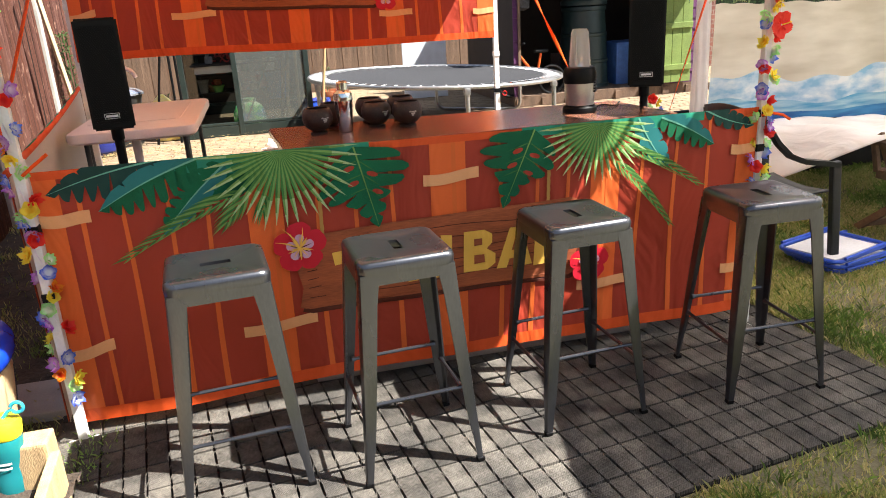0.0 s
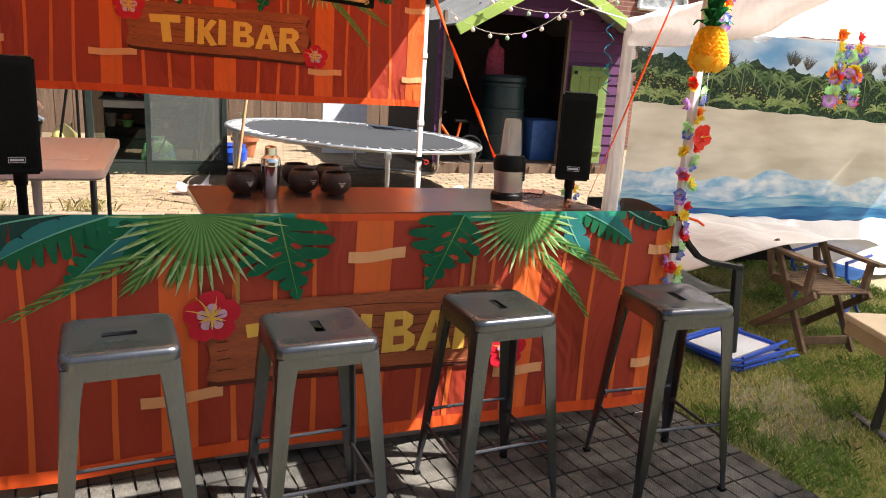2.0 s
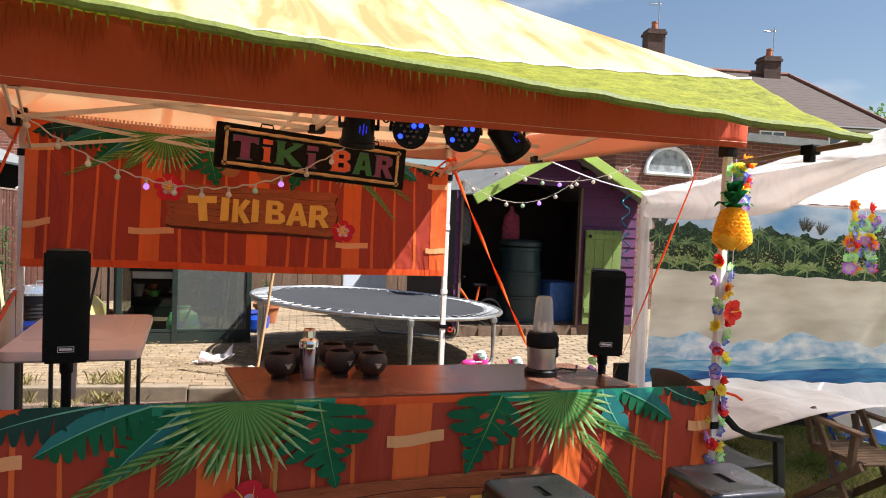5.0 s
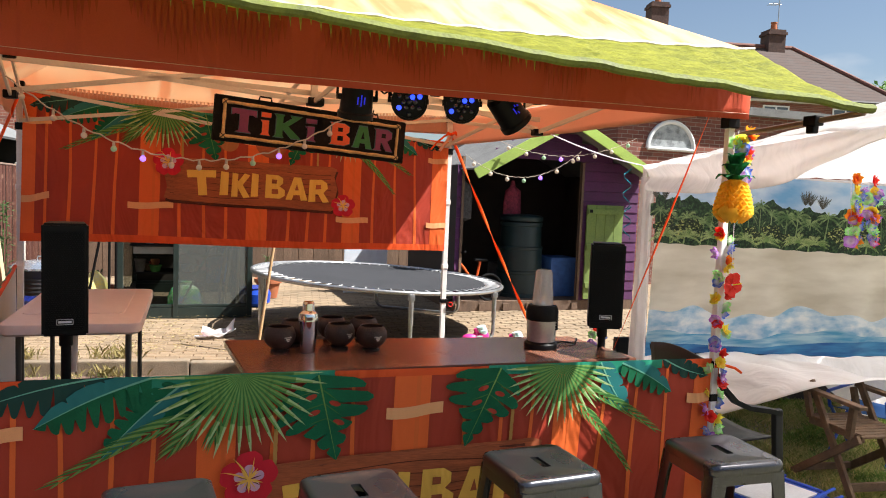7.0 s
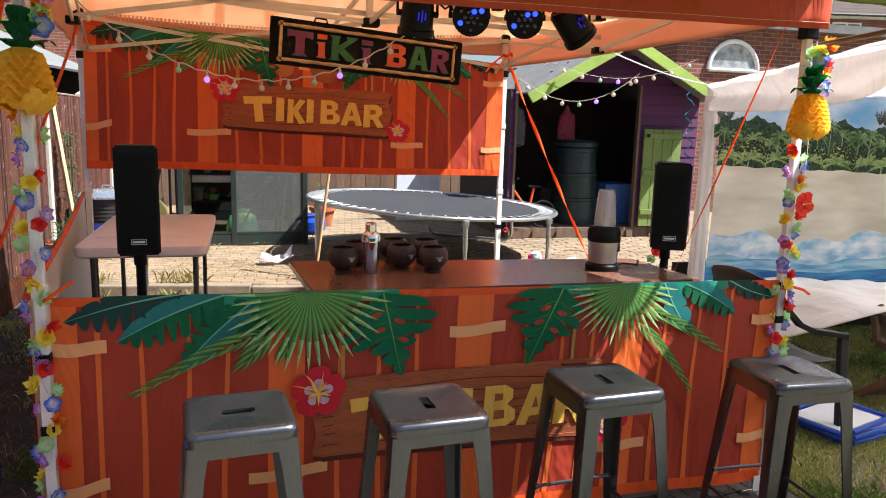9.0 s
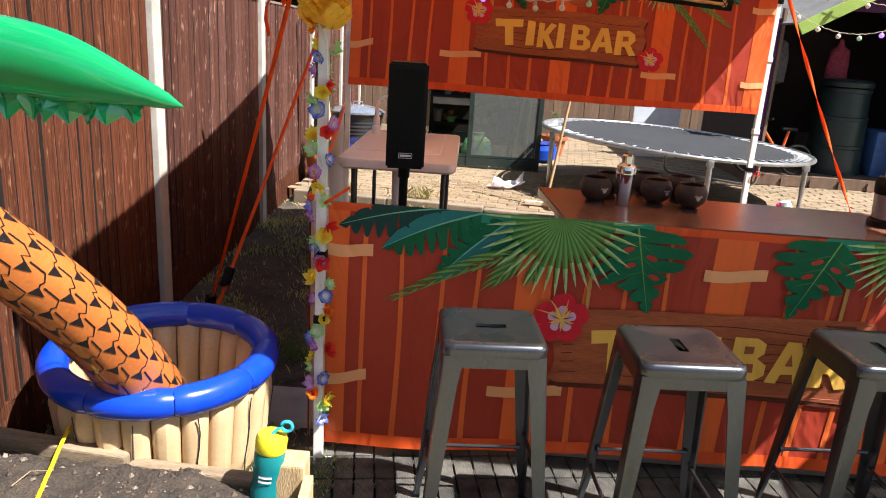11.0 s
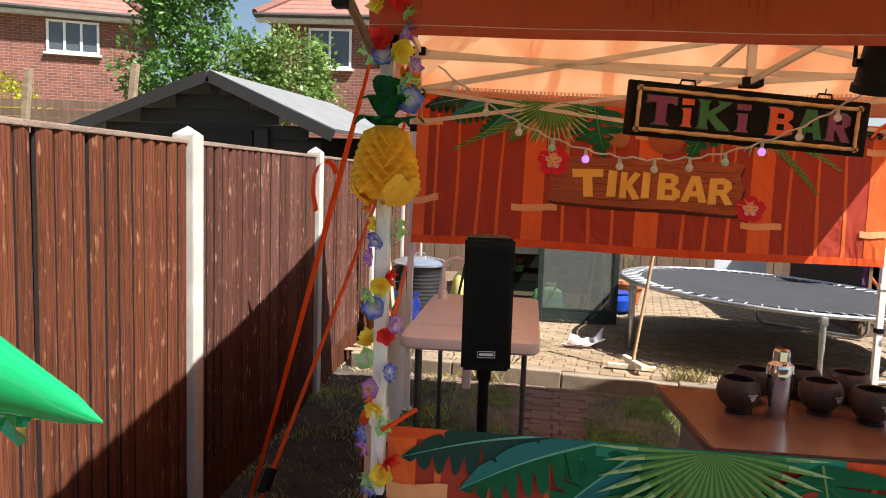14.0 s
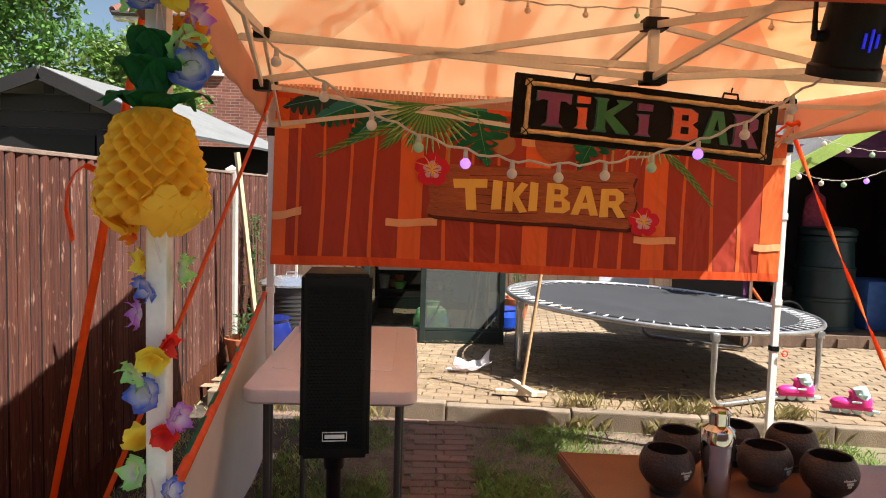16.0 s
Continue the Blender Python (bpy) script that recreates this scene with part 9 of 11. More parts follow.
M_TERRA = mat("terracotta", (0.40, 0.13, 0.055), rough=0.85, vary=0.15, scale=8, fine=80, bump=0.2, stain=0.3)
M_STEM = mat("plant_leaf", (0.06, 0.11, 0.03), rough=0.6, vary=0.25, scale=20, through=0.3)


def potted(x, y, z, rr, hh, leaves, tall, label, seed):
    th = thing("potted_plant", label, "potted plant", (x, y, z), "potted plants by the fence")
    bm = bmesh.new()
    lathe(bm, [(rr * 0.7, 0), (rr * 0.95, hh * 0.8), (rr * 1.08, hh * 0.8), (rr * 1.1, hh), (rr * 0.95, hh), (rr * 0.9, hh * 0.85), (0.0001, hh * 0.85)], 26, (x, y, z))
    part("pot", bm, M_TERRA, th, smooth=30)
    r = random.Random(seed)
    bm = bmesh.new()
    for k in range(leaves):
        a = r.uniform(0, 6.28)
        h0 = z + hh + tall * r.random()
        base_ = Vector((x + 0.03 * math.cos(a), y + 0.03 * math.sin(a), h0))
        L = r.uniform(0.06, 0.15)
        d = Vector((math.cos(a), math.sin(a), r.uniform(0.1, 0.9))).normalized()
        s = d.cross(Vector((0, 0, 1))).normalized() * 0.012
        t1 = base_ + d * L * 0.5
        t2 = base_ + d * L - Vector((0, 0, 0.03))
        v = [bm.verts.new(p) for p in (base_, t1 - s, t2, t1 + s)]
        bm.faces.new(v)
    part("foliage", bm, M_STEM, th, kind="stuff")
    for k in range(3):
        bm = bmesh.new()
        tube(bm, [(x + 0.02 * k - 0.02, y, z + hh * 0.8), (x + 0.03 * k - 0.03, y + 0.01, z + hh + tall)], 0.005, 6)
        part("stem", bm, M_STEM, th)
    return th


potted(-0.93, 4.98, PATIO_Z, 0.14, 0.24, 60, 0.18, "terracotta pot with trailing pale green stems", 3)
potted(-1.0, 5.75, PATIO_Z, 0.12, 0.2, 190, 1.05, "terracotta pot with a tall leggy climber against the fence", 4)
potted(-0.25, 6.9, PATIO_Z, 0.17, 0.26, 20, 0.15, "stacked terracotta pot by the greenhouse", 5)
potted(1.78, 7.6, PATIO_Z, 0.17, 0.26, 40, 0.3, "terracotta pot with garden plants behind the trampoline", 6)
bm = bmesh.new()
lathe(bm, [(0.13, 0), (0.19, 0.05), (0.20, 0.16), (0.17, 0.22), (0.18, 0.24), (0.15, 0.24)], 26, (1.55, 6.9, PATIO_Z))
single("glazed_pot", bm, mat("blue_glaze", (0.015, 0.06, 0.40), rough=0.15, vary=0.1), "glossy cobalt blue glazed garden pot", "pot", base=(1.55, 6.9, PATIO_Z), smooth=30)
bm = bmesh.new()
lathe(bm, [(0.12, 0), (0.18, 0.06), (0.20, 0.20), (0.17, 0.28), (0.19, 0.31), (0.16, 0.31)], 26, (-0.80, 5.55, PATIO_Z))
single("glazed_pot", bm, mat("navy_glaze", (0.012, 0.022, 0.15), rough=0.12, vary=0.1), "tall navy glazed garden pot beside the bin", "pot", base=(-0.80, 5.55, PATIO_Z), smooth=30)
bm = bmesh.new()
beam(bm, (-0.72, 4.75, PATIO_Z), (-0.90, 4.62, 1.92), 0.05, 0.03, 0.003)
single("timber_length", bm, mat("pale_timber", (0.62, 0.50, 0.30), rough=0.8, vary=0.15, scale=5, stretch=(6, 6, 1)), "pale timber length leaning on the fence", "timber", base=(-0.75, 4.7, PATIO_Z))
bm = bmesh.new()
lathe(bm, [(0.13, 0), (0.17, 0.05), (0.16, 0.25), (0.12, 0.42), (0.05, 0.50), (0.0001, 0.52)], 16, (-0.22, 6.25, PATIO_Z), 1, 0.7)
for v in bm.verts:
    v.co += Vector((0.03 * noise.noise(v.co * 8), 0.02 * noise.noise(v.co * 8 + Vector((3, 1, 2))), 0))
single("yellow_sack", bm, mat("yellow_sack_plastic", (0.75, 0.62, 0.10), rough=0.4, vary=0.25, scale=9, dark=(0.55, 0.50, 0.42)), "crumpled yellow and white plastic sack", "sack", base=(-0.22, 6.25, PATIO_Z), smooth=True)
# folded black frame leaning near the greenhouse
fo = thing("folding_stand", "black metal folding stand on the patio", "stand", (-0.1, 6.0, PATIO_Z))
for a, b in (((-0.3, 5.95, PATIO_Z), (-0.05, 5.9, 1.5)), ((-0.05, 5.95, PATIO_Z), (-0.04, 5.9, 1.5)), ((0.02, 5.95, PATIO_Z), (0.02, 5.9, 1.5))):
    bm = bmesh.new()
    tube(bm, [a, b], 0.014, 8)
    part("bar", bm, M_BLACK, fo, smooth=True)

# ---- broom stick on a cross foot, cloth, roller skates ----
xs = thing("cross_foot_stand", "wooden pole on a pale crossed timber foot", "pole stand", (1.37, 4.18, PATIO_Z))
M_PALE = mat("pale_planed_timber", (0.70, 0.60, 0.44), rough=0.7, vary=0.12, scale=6)
for a, b, z in (((1.17, 4.21), (1.55, 4.15), 0.022), ((1.32, 4.36), (1.43, 4.00), 0.0615)):
    bm = bmesh.new()
    beam(bm, (*a, PATIO_Z + z), (*b, PATIO_Z + z), 0.045, 0.038, 0.004)
    part("foot_bar", bm, M_PALE, xs)
bm = bmesh.new()
tube(bm, [(1.37, 4.18, PATIO_Z + 0.08), (1.535, 4.27, 1.40)], 0.014, 10)
part("pole", bm, mat("varnished_pole", (0.52, 0.33, 0.17), rough=0.5, vary=0.15), xs, smooth=True)

bm = bmesh.new()


def cloth_at(u, v):
    """A stiff bonnet lying open: two lobes turned up, a flat tie at one end."""
    a = 2 * u - 1
    x = 1.055 + 0.155 * a - 0.02 * math.sin(3 * v)
    y = 4.93 + (0.20 - 0.06 * a * a) * (v - 0.5) + 0.03 * a
    z = PATIO_Z + 0.014 + (0.115 if a > 0 else 0.060) * abs(a) ** 2.2 * (0.35 + 0.65 * v) + 0.045 * (2 * v - 1) ** 2 + 0.008 * math.sin(17 * u + 5 * v)
    return Vector((x, y, z))


bonnet = thing("crumpled_bonnet", "white and pink cloth bonnet dropped on the paving", "bonnet", (1.055, 4.93, PATIO_Z))
sheet(bm, cloth_at, 28, 18)
thick(part("cloth", bm, band_mat("cloth_print", (0.80, 0.46, 0.52), (0.90, 0.88, 0.88), 6, p0=0.30, p1=0.42), bonnet), 0.006)
bm = bmesh.new()
tube(bm, [(0.93, 4.88, PATIO_Z + 0.02), (0.86, 4.86, PATIO_Z + 0.024), (0.82, 4.89, PATIO_Z + 0.02), (0.86, 4.92, PATIO_Z + 0.02), (0.93, 4.91, PATIO_Z + 0.02)], 0.009, 6)
part("tie", bm, mat("white_tie_tape", (0.85, 0.82, 0.82), rough=0.8), bonnet, smooth=True)

M_PINK = mat("pink_skate_plastic", (0.75, 0.04, 0.26), rough=0.35, vary=0.08)
M_AQUA = mat("pale_aqua_plastic", (0.52, 0.74, 0.72), rough=0.4, vary=0.06)


def skate():
    sk = thing("roller_skate", "pink inline roller skate with pale aqua cuff and wheels", "roller skate", (0, 0, 0), "pair of roller skates on the paving")
    bm = bmesh.new()
    box(bm, -0.125, 0.125, -0.017, 0.017, 0.040, 0.078, 0.010)
    part("chassis", bm, M_PINK, sk, smooth=40)
    bm = bmesh.new()
    lathe(bm, [(0.050, 0), (0.054, 0.018), (0.047, 0.042), (0.030, 0.058), (0.0001, 0.066)], 20, (-0.055, 0, 0.078), 1.55, 0.78)
    part("toe_shell", bm, M_PINK, sk, smooth=60)
    bm = bmesh.new()
    lathe(bm, [(0.048, 0), (0.052, 0.03), (0.047, 0.075), (0.044, 0.085)], 18, (0.062, 0, 0.078), 1.2, 0.85)
    part("heel_shell", bm, M_PINK, sk, smooth=50)
    bm = bmesh.new()
    tube(bm, [(0.070, 0, 0.135), (0.062, 0, 0.17), (0.040, 0, 0.235)], [0.040, 0.046, 0.043], 14)
    part("cuff", bm, M_AQUA, sk, "pale aqua boot cuff", smooth=50)
    bm = bmesh.new()
    tube(bm, [(-0.005, 0, 0.13), (0.005, 0, 0.165), (-0.012, 0, 0.205)], [0.022, 0.026, 0.018], 10)
    part("tongue", bm, M_PINK, sk, smooth=50)
    for x_, z_ in ((0.02, 0.120), (0.055, 0.185)):
        bm = bmesh.new()
        box(bm, x_ - 0.03, x_ + 0.03, -0.047, -0.040, z_ - 0.008, z_ + 0.008, 0.003)
        part("buckle_strap", bm, M_AQUA, sk)
    bm = bmesh.new()
    box(bm, 0.125, 0.170, -0.014, 0.014, 0.022, 0.050, 0.006)
    part("heel_brake", bm, M_AQUA, sk, "pale aqua heel brake")
    for k in range(4):
        bm = bmesh.new()
        lathe(bm, [(0.008, -0.012), (0.026, -0.011), (0.032, -0.004), (0.032, 0.004), (0.026, 0.011), (0.008, 0.012)], 18)
        bmesh.ops.transform(bm, matrix=pose(-0.105 + 0.07 * k, 0, 0.032, 90, 0, 0), verts=bm.verts)
        part("wheel", bm, M_AQUA, sk, "pale aqua wheel", smooth=40)
    return sk


first = skate()
first.matrix_basis = pose(3.50, 4.19, PATIO_Z, 0, 0, -4) @ Matrix.Diagonal((1.08, 1.08, 0.84, 1))
copy_thing(first, pose(3.74, 3.86, PATIO_Z, 0, 0, -20))

# ---- garden furniture by the tent ----
M_RESIN = mat("black_resin", (0.022, 0.023, 0.025), rough=0.5, vary=0.15, scale=14, bump=0.05)
ch = thing("plastic_armchair", "black resin garden armchair", "garden chair", (3.45, 0.5, 0))
CX, CY = 3.45, 0.65     # faces +x, back towards the bar


def c3(x, y, z):
    return Vector((CX + x, CY + y, z))


bm = bmesh.new()
sheet(bm, lambda u, v: c3(-0.22 + 0.46 * v, -0.22 + 0.44 * u, 0.43 - 0.02 * math.sin(math.pi * u) - 0.02 * (1 - v)), 10, 10)
thick(part("seat", bm, M_RESIN, ch), 0.012)
for s in (-1, 1):
    bm = bmesh.new()
    pts = [c3(-0.20, s * 0.25, 0.84), c3(-0.13, s * 0.262, 0.735), c3(-0.06, s * 0.27, 0.665), c3(0.02, s * 0.275, 0.63), c3(0.17, s * 0.28, 0.605), c3(0.22, s * 0.28, 0.59)]
    rows = []
    for p in pts:
        rows.append([bm.verts.new(p + Vector((0, dy, dz))) for dy, dz in ((-0.028, 0), (0.028, 0), (0.022, -0.026), (-0.022, -0.026))])
    for p, q in zip(rows, rows[1:]):
        for i in range(4):
            bm.faces.new((p[i], p[(i + 1) % 4], q[(i + 1) % 4], q[i]))
    bm.faces.new(rows[0]), bm.faces.new(rows[-1])
    bmesh.ops.recalc_face_normals(bm, faces=bm.faces)
    part("arm", bm, M_RESIN, ch, smooth=30)
    bm = bmesh.new()
    beam(bm, c3(0.205, s * 0.28, 0.60), c3(0.26, s * 0.285, 0.0), 0.05, 0.035, 0.008, up=(0, 1, 0))
    part("front_leg", bm, M_RESIN, ch)
    bm = bmesh.new()
    beam(bm, c3(-0.22, s * 0.24, 0.45), c3(-0.30, s * 0.26, 0.0), 0.05, 0.035, 0.008, up=(0, 1, 0))
    part("rear_leg", bm, M_RESIN, ch)
bm = bmesh.new()
sheet(bm, lambda u, v: c3(-0.17 - 0.05 * v - 0.02 * math.sin(math.pi * u), -0.23 + 0.46 * u, 0.42 + 0.44 * v + 0.03 * math.sin(math.pi * u) * v), 10, 8)
thick(part("backrest", bm, M_RESIN, ch), 0.012)

M_TEAK = mat("weathered_teak", (0.17, 0.105, 0.062), rough=0.8, vary=0.25, scale=6, fine=80, bump=0.3, stretch=(3, 3, 3))
wc = thing("folding_wooden_chair", "weathered slatted wooden folding armchair", "garden chair", (4.47, 0.60, 0))
WM = pose(4.47, 0.60, 0, 0, 0, -97) @ Matrix.Diagonal((0.95, 0.90, 0.92, 1))


def wbeam(nm, a, b, w, h):
    bm = bmesh.new()
    beam(bm, WM @ Vector(a), WM @ Vector(b), w, h, 0.004)
    part(nm, bm, M_TEAK, wc)


for s in (-1, 1):
    y = s * 0.205
    wbeam("cross_leg", (-0.28, y, 0.02), (0.25, y, 0.42), 0.022, 0.045)
    wbeam("cross_leg", (0.22, y * 0.9, 0.02), (-0.20, y * 0.9, 0.66), 0.022, 0.045)
    wbeam("arm_post", (0.18, y * 1.05, 0.40), (0.20, y * 1.05, 0.60), 0.03, 0.04)
    wbeam("armrest", (-0.24, y * 1.08, 0.615), (0.28, y * 1.08, 0.615), 0.055, 0.022)
    wbeam("back_post", (-0.18, y * 0.9, 0.42), (-0.24, y * 0.9, 0.60), 0.025, 0.04)
    wbeam("seat_rail", (-0.20, y * 0.82, 0.40), (0.24, y * 0.82, 0.42), 0.022, 0.045)
wbeam("stretcher", (0.17, -0.19, 0.09), (0.17, 0.19, 0.09), 0.022, 0.05)
wbeam("stretcher", (-0.22, -0.19, 0.07), (-0.22, 0.19, 0.07), 0.022, 0.04)
for k in range(10):
    x = -0.19 + 0.047 * k
    wbeam("seat_slat", (x, -0.19, 0.43), (x, 0.19, 0.43), 0.036, 0.014)

# stacked blue folding frames with white panels
M_BLUEP = mat("blue_painted_tube", (0.02, 0.08, 0.52), rough=0.35, vary=0.08)
M_PANEL = mat("white_panel_cloth", (0.68, 0.68, 0.70), rough=0.7, vary=0.06, scale=8)
for k, (x, y, r_, lift) in enumerate(((3.88, 0.50, 9, 0.012), (3.845, 0.49, 13, 0.05), (3.80, 0.485, 18, 0.088))):
    ff = thing("folded_table_frame", "blue tubular folding frame with a white panel lying flat", "folding frame", (x, y, lift), "stack of folded blue frames on the lawn")
    M_ = pose(x, y, lift, 0, 0, r_)
    bm = bmesh.new()
    a, b, c_ = 0.235, 0.17, 0.05
    loop = []
    for cx, cy, a0 in ((a - c_, b - c_, 0), (-a + c_, b - c_, 90), (-a + c_, -b + c_, 180), (a - c_, -b + c_, 270)):
        loop += [M_ @ Vector((cx + c_ * math.cos(radians(a0 + 30 * i)), cy + c_ * math.sin(radians(a0 + 30 * i)), 0.008)) for i in range(4)]
    tube(bm, loop, 0.011, 8, close=True)
    part("tube_frame", bm, M_BLUEP, ff, smooth=True)
    bm = bmesh.new()
    box(bm, -a + 0.03, a - 0.06, -b + 0.03, b - 0.03, 0.004, 0.014, 0.002, M_)
    part("panel", bm, M_PANEL, ff)
    for s in (-1, 1):
        bm = bmesh.new()
        tube(bm, [M_ @ Vector((-0.18, s * 0.18, 0.022)), M_ @ Vector((0.30, s * 0.17, 0.022))], 0.009, 8)
        part("folded_leg", bm, M_BLUEP, ff, smooth=True)
for x, y, r_ in ((5.05, 1.0, 20),):
    ff = thing("folding_camp_chair", "blue tubular camp chair under the sheet", "camp chair", (x, y, 0))
    M_ = pose(x, y, 0, 0, 0, r_) @ Matrix.Scale(0.80, 4)
    for s in (-1, 1):
        for a, b in (((-0.22, s * 0.22, 0.0), (0.22, s * 0.22, 0.42)), ((0.22, s * 0.22, 0.0), (-0.22, s * 0.22, 0.42)), ((-0.24, s * 0.22, 0.42), (-0.3, s * 0.22, 0.56)), ((-0.3, s * 0.22, 0.56), (0.2, s * 0.22, 0.56))):
            bm = bmesh.new()
            tube(bm, [M_ @ Vector(a), M_ @ Vector(b)], 0.011, 8)
            part("tube", bm, M_BLUEP, ff, smooth=True)
    bm = bmesh.new()
    sheet(bm, lambda u, v: M_ @ Vector((-0.22 + 0.44 * u, -0.22 + 0.44 * v, 0.42 - 0.04 * math.sin(math.pi * u))), 8, 8)
    thick(part("canvas_seat", bm, mat("blue_canvas", (0.03, 0.14, 0.42), rough=0.8), ff), 0.004)

bn = thing("bench", "cream-topped bench on dark iron trestle legs", "bench", (4.3, -0.5, 0))
BM_ = pose(3.81, -0.18, 0, 0, 0, -17) @ Matrix.Diagonal((1, 1, 1.13, 1))
bm = bmesh.new()
box(bm, 0.0, 1.3, -0.42, 0.0, 0.43, 0.46, 0.01, BM_)
part("seat_board", bm, mat("cream_laminate", (0.58, 0.47, 0.30), rough=0.5, vary=0.08), bn)
bm = bmesh.new()
box(bm, 0.01, 1.29, -0.41, -0.01, 0.37, 0.4285, 0.006, BM_)
part("apron", bm, mat("tan_laminate", (0.42, 0.32, 0.19), rough=0.55, vary=0.1), bn)
for x in (0.12, 1.15):
    bm = bmesh.new()
    tube(bm, [BM_ @ Vector((x, -0.21, 0.37)), BM_ @ Vector((x + 0.02, -0.21, 0.2)), BM_ @ Vector((x, -0.21, 0.03))], [0.022, 0.016, 0.022], 10)
    beam(bm, BM_ @ Vector((x, -0.38, 0.015)), BM_ @ Vector((x, -0.04, 0.015)), 0.04, 0.03, 0.006)
    part("trestle_leg", bm, mat("iron_leg_" + str(int(x * 100)), (0.035, 0.03, 0.028), rough=0.5), bn, smooth=40)

# ---- neighbouring houses ----
def brick_wall_mat(name):
    m = bpy.data.materials.new(name)
    m.use_nodes = True
    n, l = m.node_tree.nodes, m.node_tree.links
    b = n["Principled BSDF"]
    tc, mp, bt_, no = n.new("ShaderNodeTexCoord"), n.new("ShaderNodeMapping"), n.new("ShaderNodeTexBrick"), n.new("ShaderNodeTexNoise")
    mp.inputs["Rotation"].default_value = (radians(90), 0, 0)
    bt_.inputs["Scale"].default_value = 1.0
    bt_.inputs["Brick Width"].default_value, bt_.inputs["Row Height"].default_value, bt_.inputs["Mortar Size"].default_value = 0.225, 0.075, 0.006
    bt_.inputs["Color1"].default_value, bt_.inputs["Color2"].default_value, bt_.inputs["Mortar"].default_value = (0.30, 0.10, 0.065, 1), (0.19, 0.065, 0.05, 1), (0.34, 0.27, 0.22, 1)
    no.inputs["Scale"].default_value = 1.3
    mx = n.new("ShaderNodeMixRGB")
    mx.blend_type = "MULTIPLY"
    mx.inputs[0].default_value = 0.5
    l.new(tc.outputs["Object"], mp.inputs["Vector"]), l.new(mp.outputs[0], bt_.inputs["Vector"]), l.new(tc.outputs["Object"], no.inputs["Vector"])
    l.new(bt_.outputs[0], mx.inputs[1]), l.new(no.outputs[0], mx.inputs[2]), l.new(mx.outputs[0], b.inputs["Base Color"])
    bu = n.new("ShaderNodeBump")
    bu.inputs["Strength"].default_value, bu.inputs["Distance"].default_value = 0.6, 0.01
    l.new(bt_.outputs["Fac"], bu.inputs["Height"]), l.new(bu.outputs[0], b.inputs["Normal"])
    bu.invert = True
    b.inputs["Roughness"].default_value = 0.9
    return m


def tile_roof_mat(name, base=(0.30, 0.135, 0.10)):
    m = mat(name, base, rough=0.85, vary=0.16, scale=2, fine=30, bump=0.0)
    n, l = m.node_tree.nodes, m.node_tree.links
    b = n["Principled BSDF"]
    tc, wv, bu = n.new("ShaderNodeTexCoord"), n.new("ShaderNodeTexWave"), n.new("ShaderNodeBump")
    wv.wave_profile, wv.bands_direction = "SAW", "Z"
    wv.inputs["Scale"].default_value, wv.inputs["Distortion"].default_value = 1.9, 0.3
    bu.inputs["Strength"].default_value, bu.inputs["Distance"].default_value = 1.0, 0.05
    l.new(tc.outputs["Object"], wv.inputs["Vector"]), l.new(wv.outputs[0], bu.inputs["Height"]), l.new(bu.outputs[0], b.inputs["Normal"])
    rows, mul = n.new("ShaderNodeValToRGB"), n.new("ShaderNodeMixRGB")
    rows.color_ramp.elements[0].position, rows.color_ramp.elements[1].position = 0.08, 0.22
    rows.color_ramp.elements[0].color = (0.45, 0.43, 0.42, 1)
    mul.blend_type, mul.inputs[0].default_value = "MULTIPLY", 1.0
    l.new(wv.outputs[0], rows.inputs[0]), l.new(b.inputs["Base Color"].links[0].from_socket, mul.inputs[1])
    l.new(rows.outputs[0], mul.inputs[2]), l.new(mul.outputs[0], b.inputs["Base Color"])
    return m


M_BWALL, M_TROOF = brick_wall_mat("neighbour_brick"), tile_roof_mat("neighbour_roof_tile")
# plain unseen wall added behind the camera: closes the garden, holds back low sky
bm = bmesh.new()
box(bm, -6.0, 11.5, -10.25, -10.0, 0.0, 2.2)
single("wall_south", bm, M_BWALL, "plain red brick wall added out of view", "wall", base=(2.7, -10.15, 0), kind="structure")
M_GUTTER = mat("dark_gutter", (0.05, 0.045, 0.045), rough=0.5)
M_SOFFIT = mat("white_soffit", (0.62, 0.62, 0.60), rough=0.6)


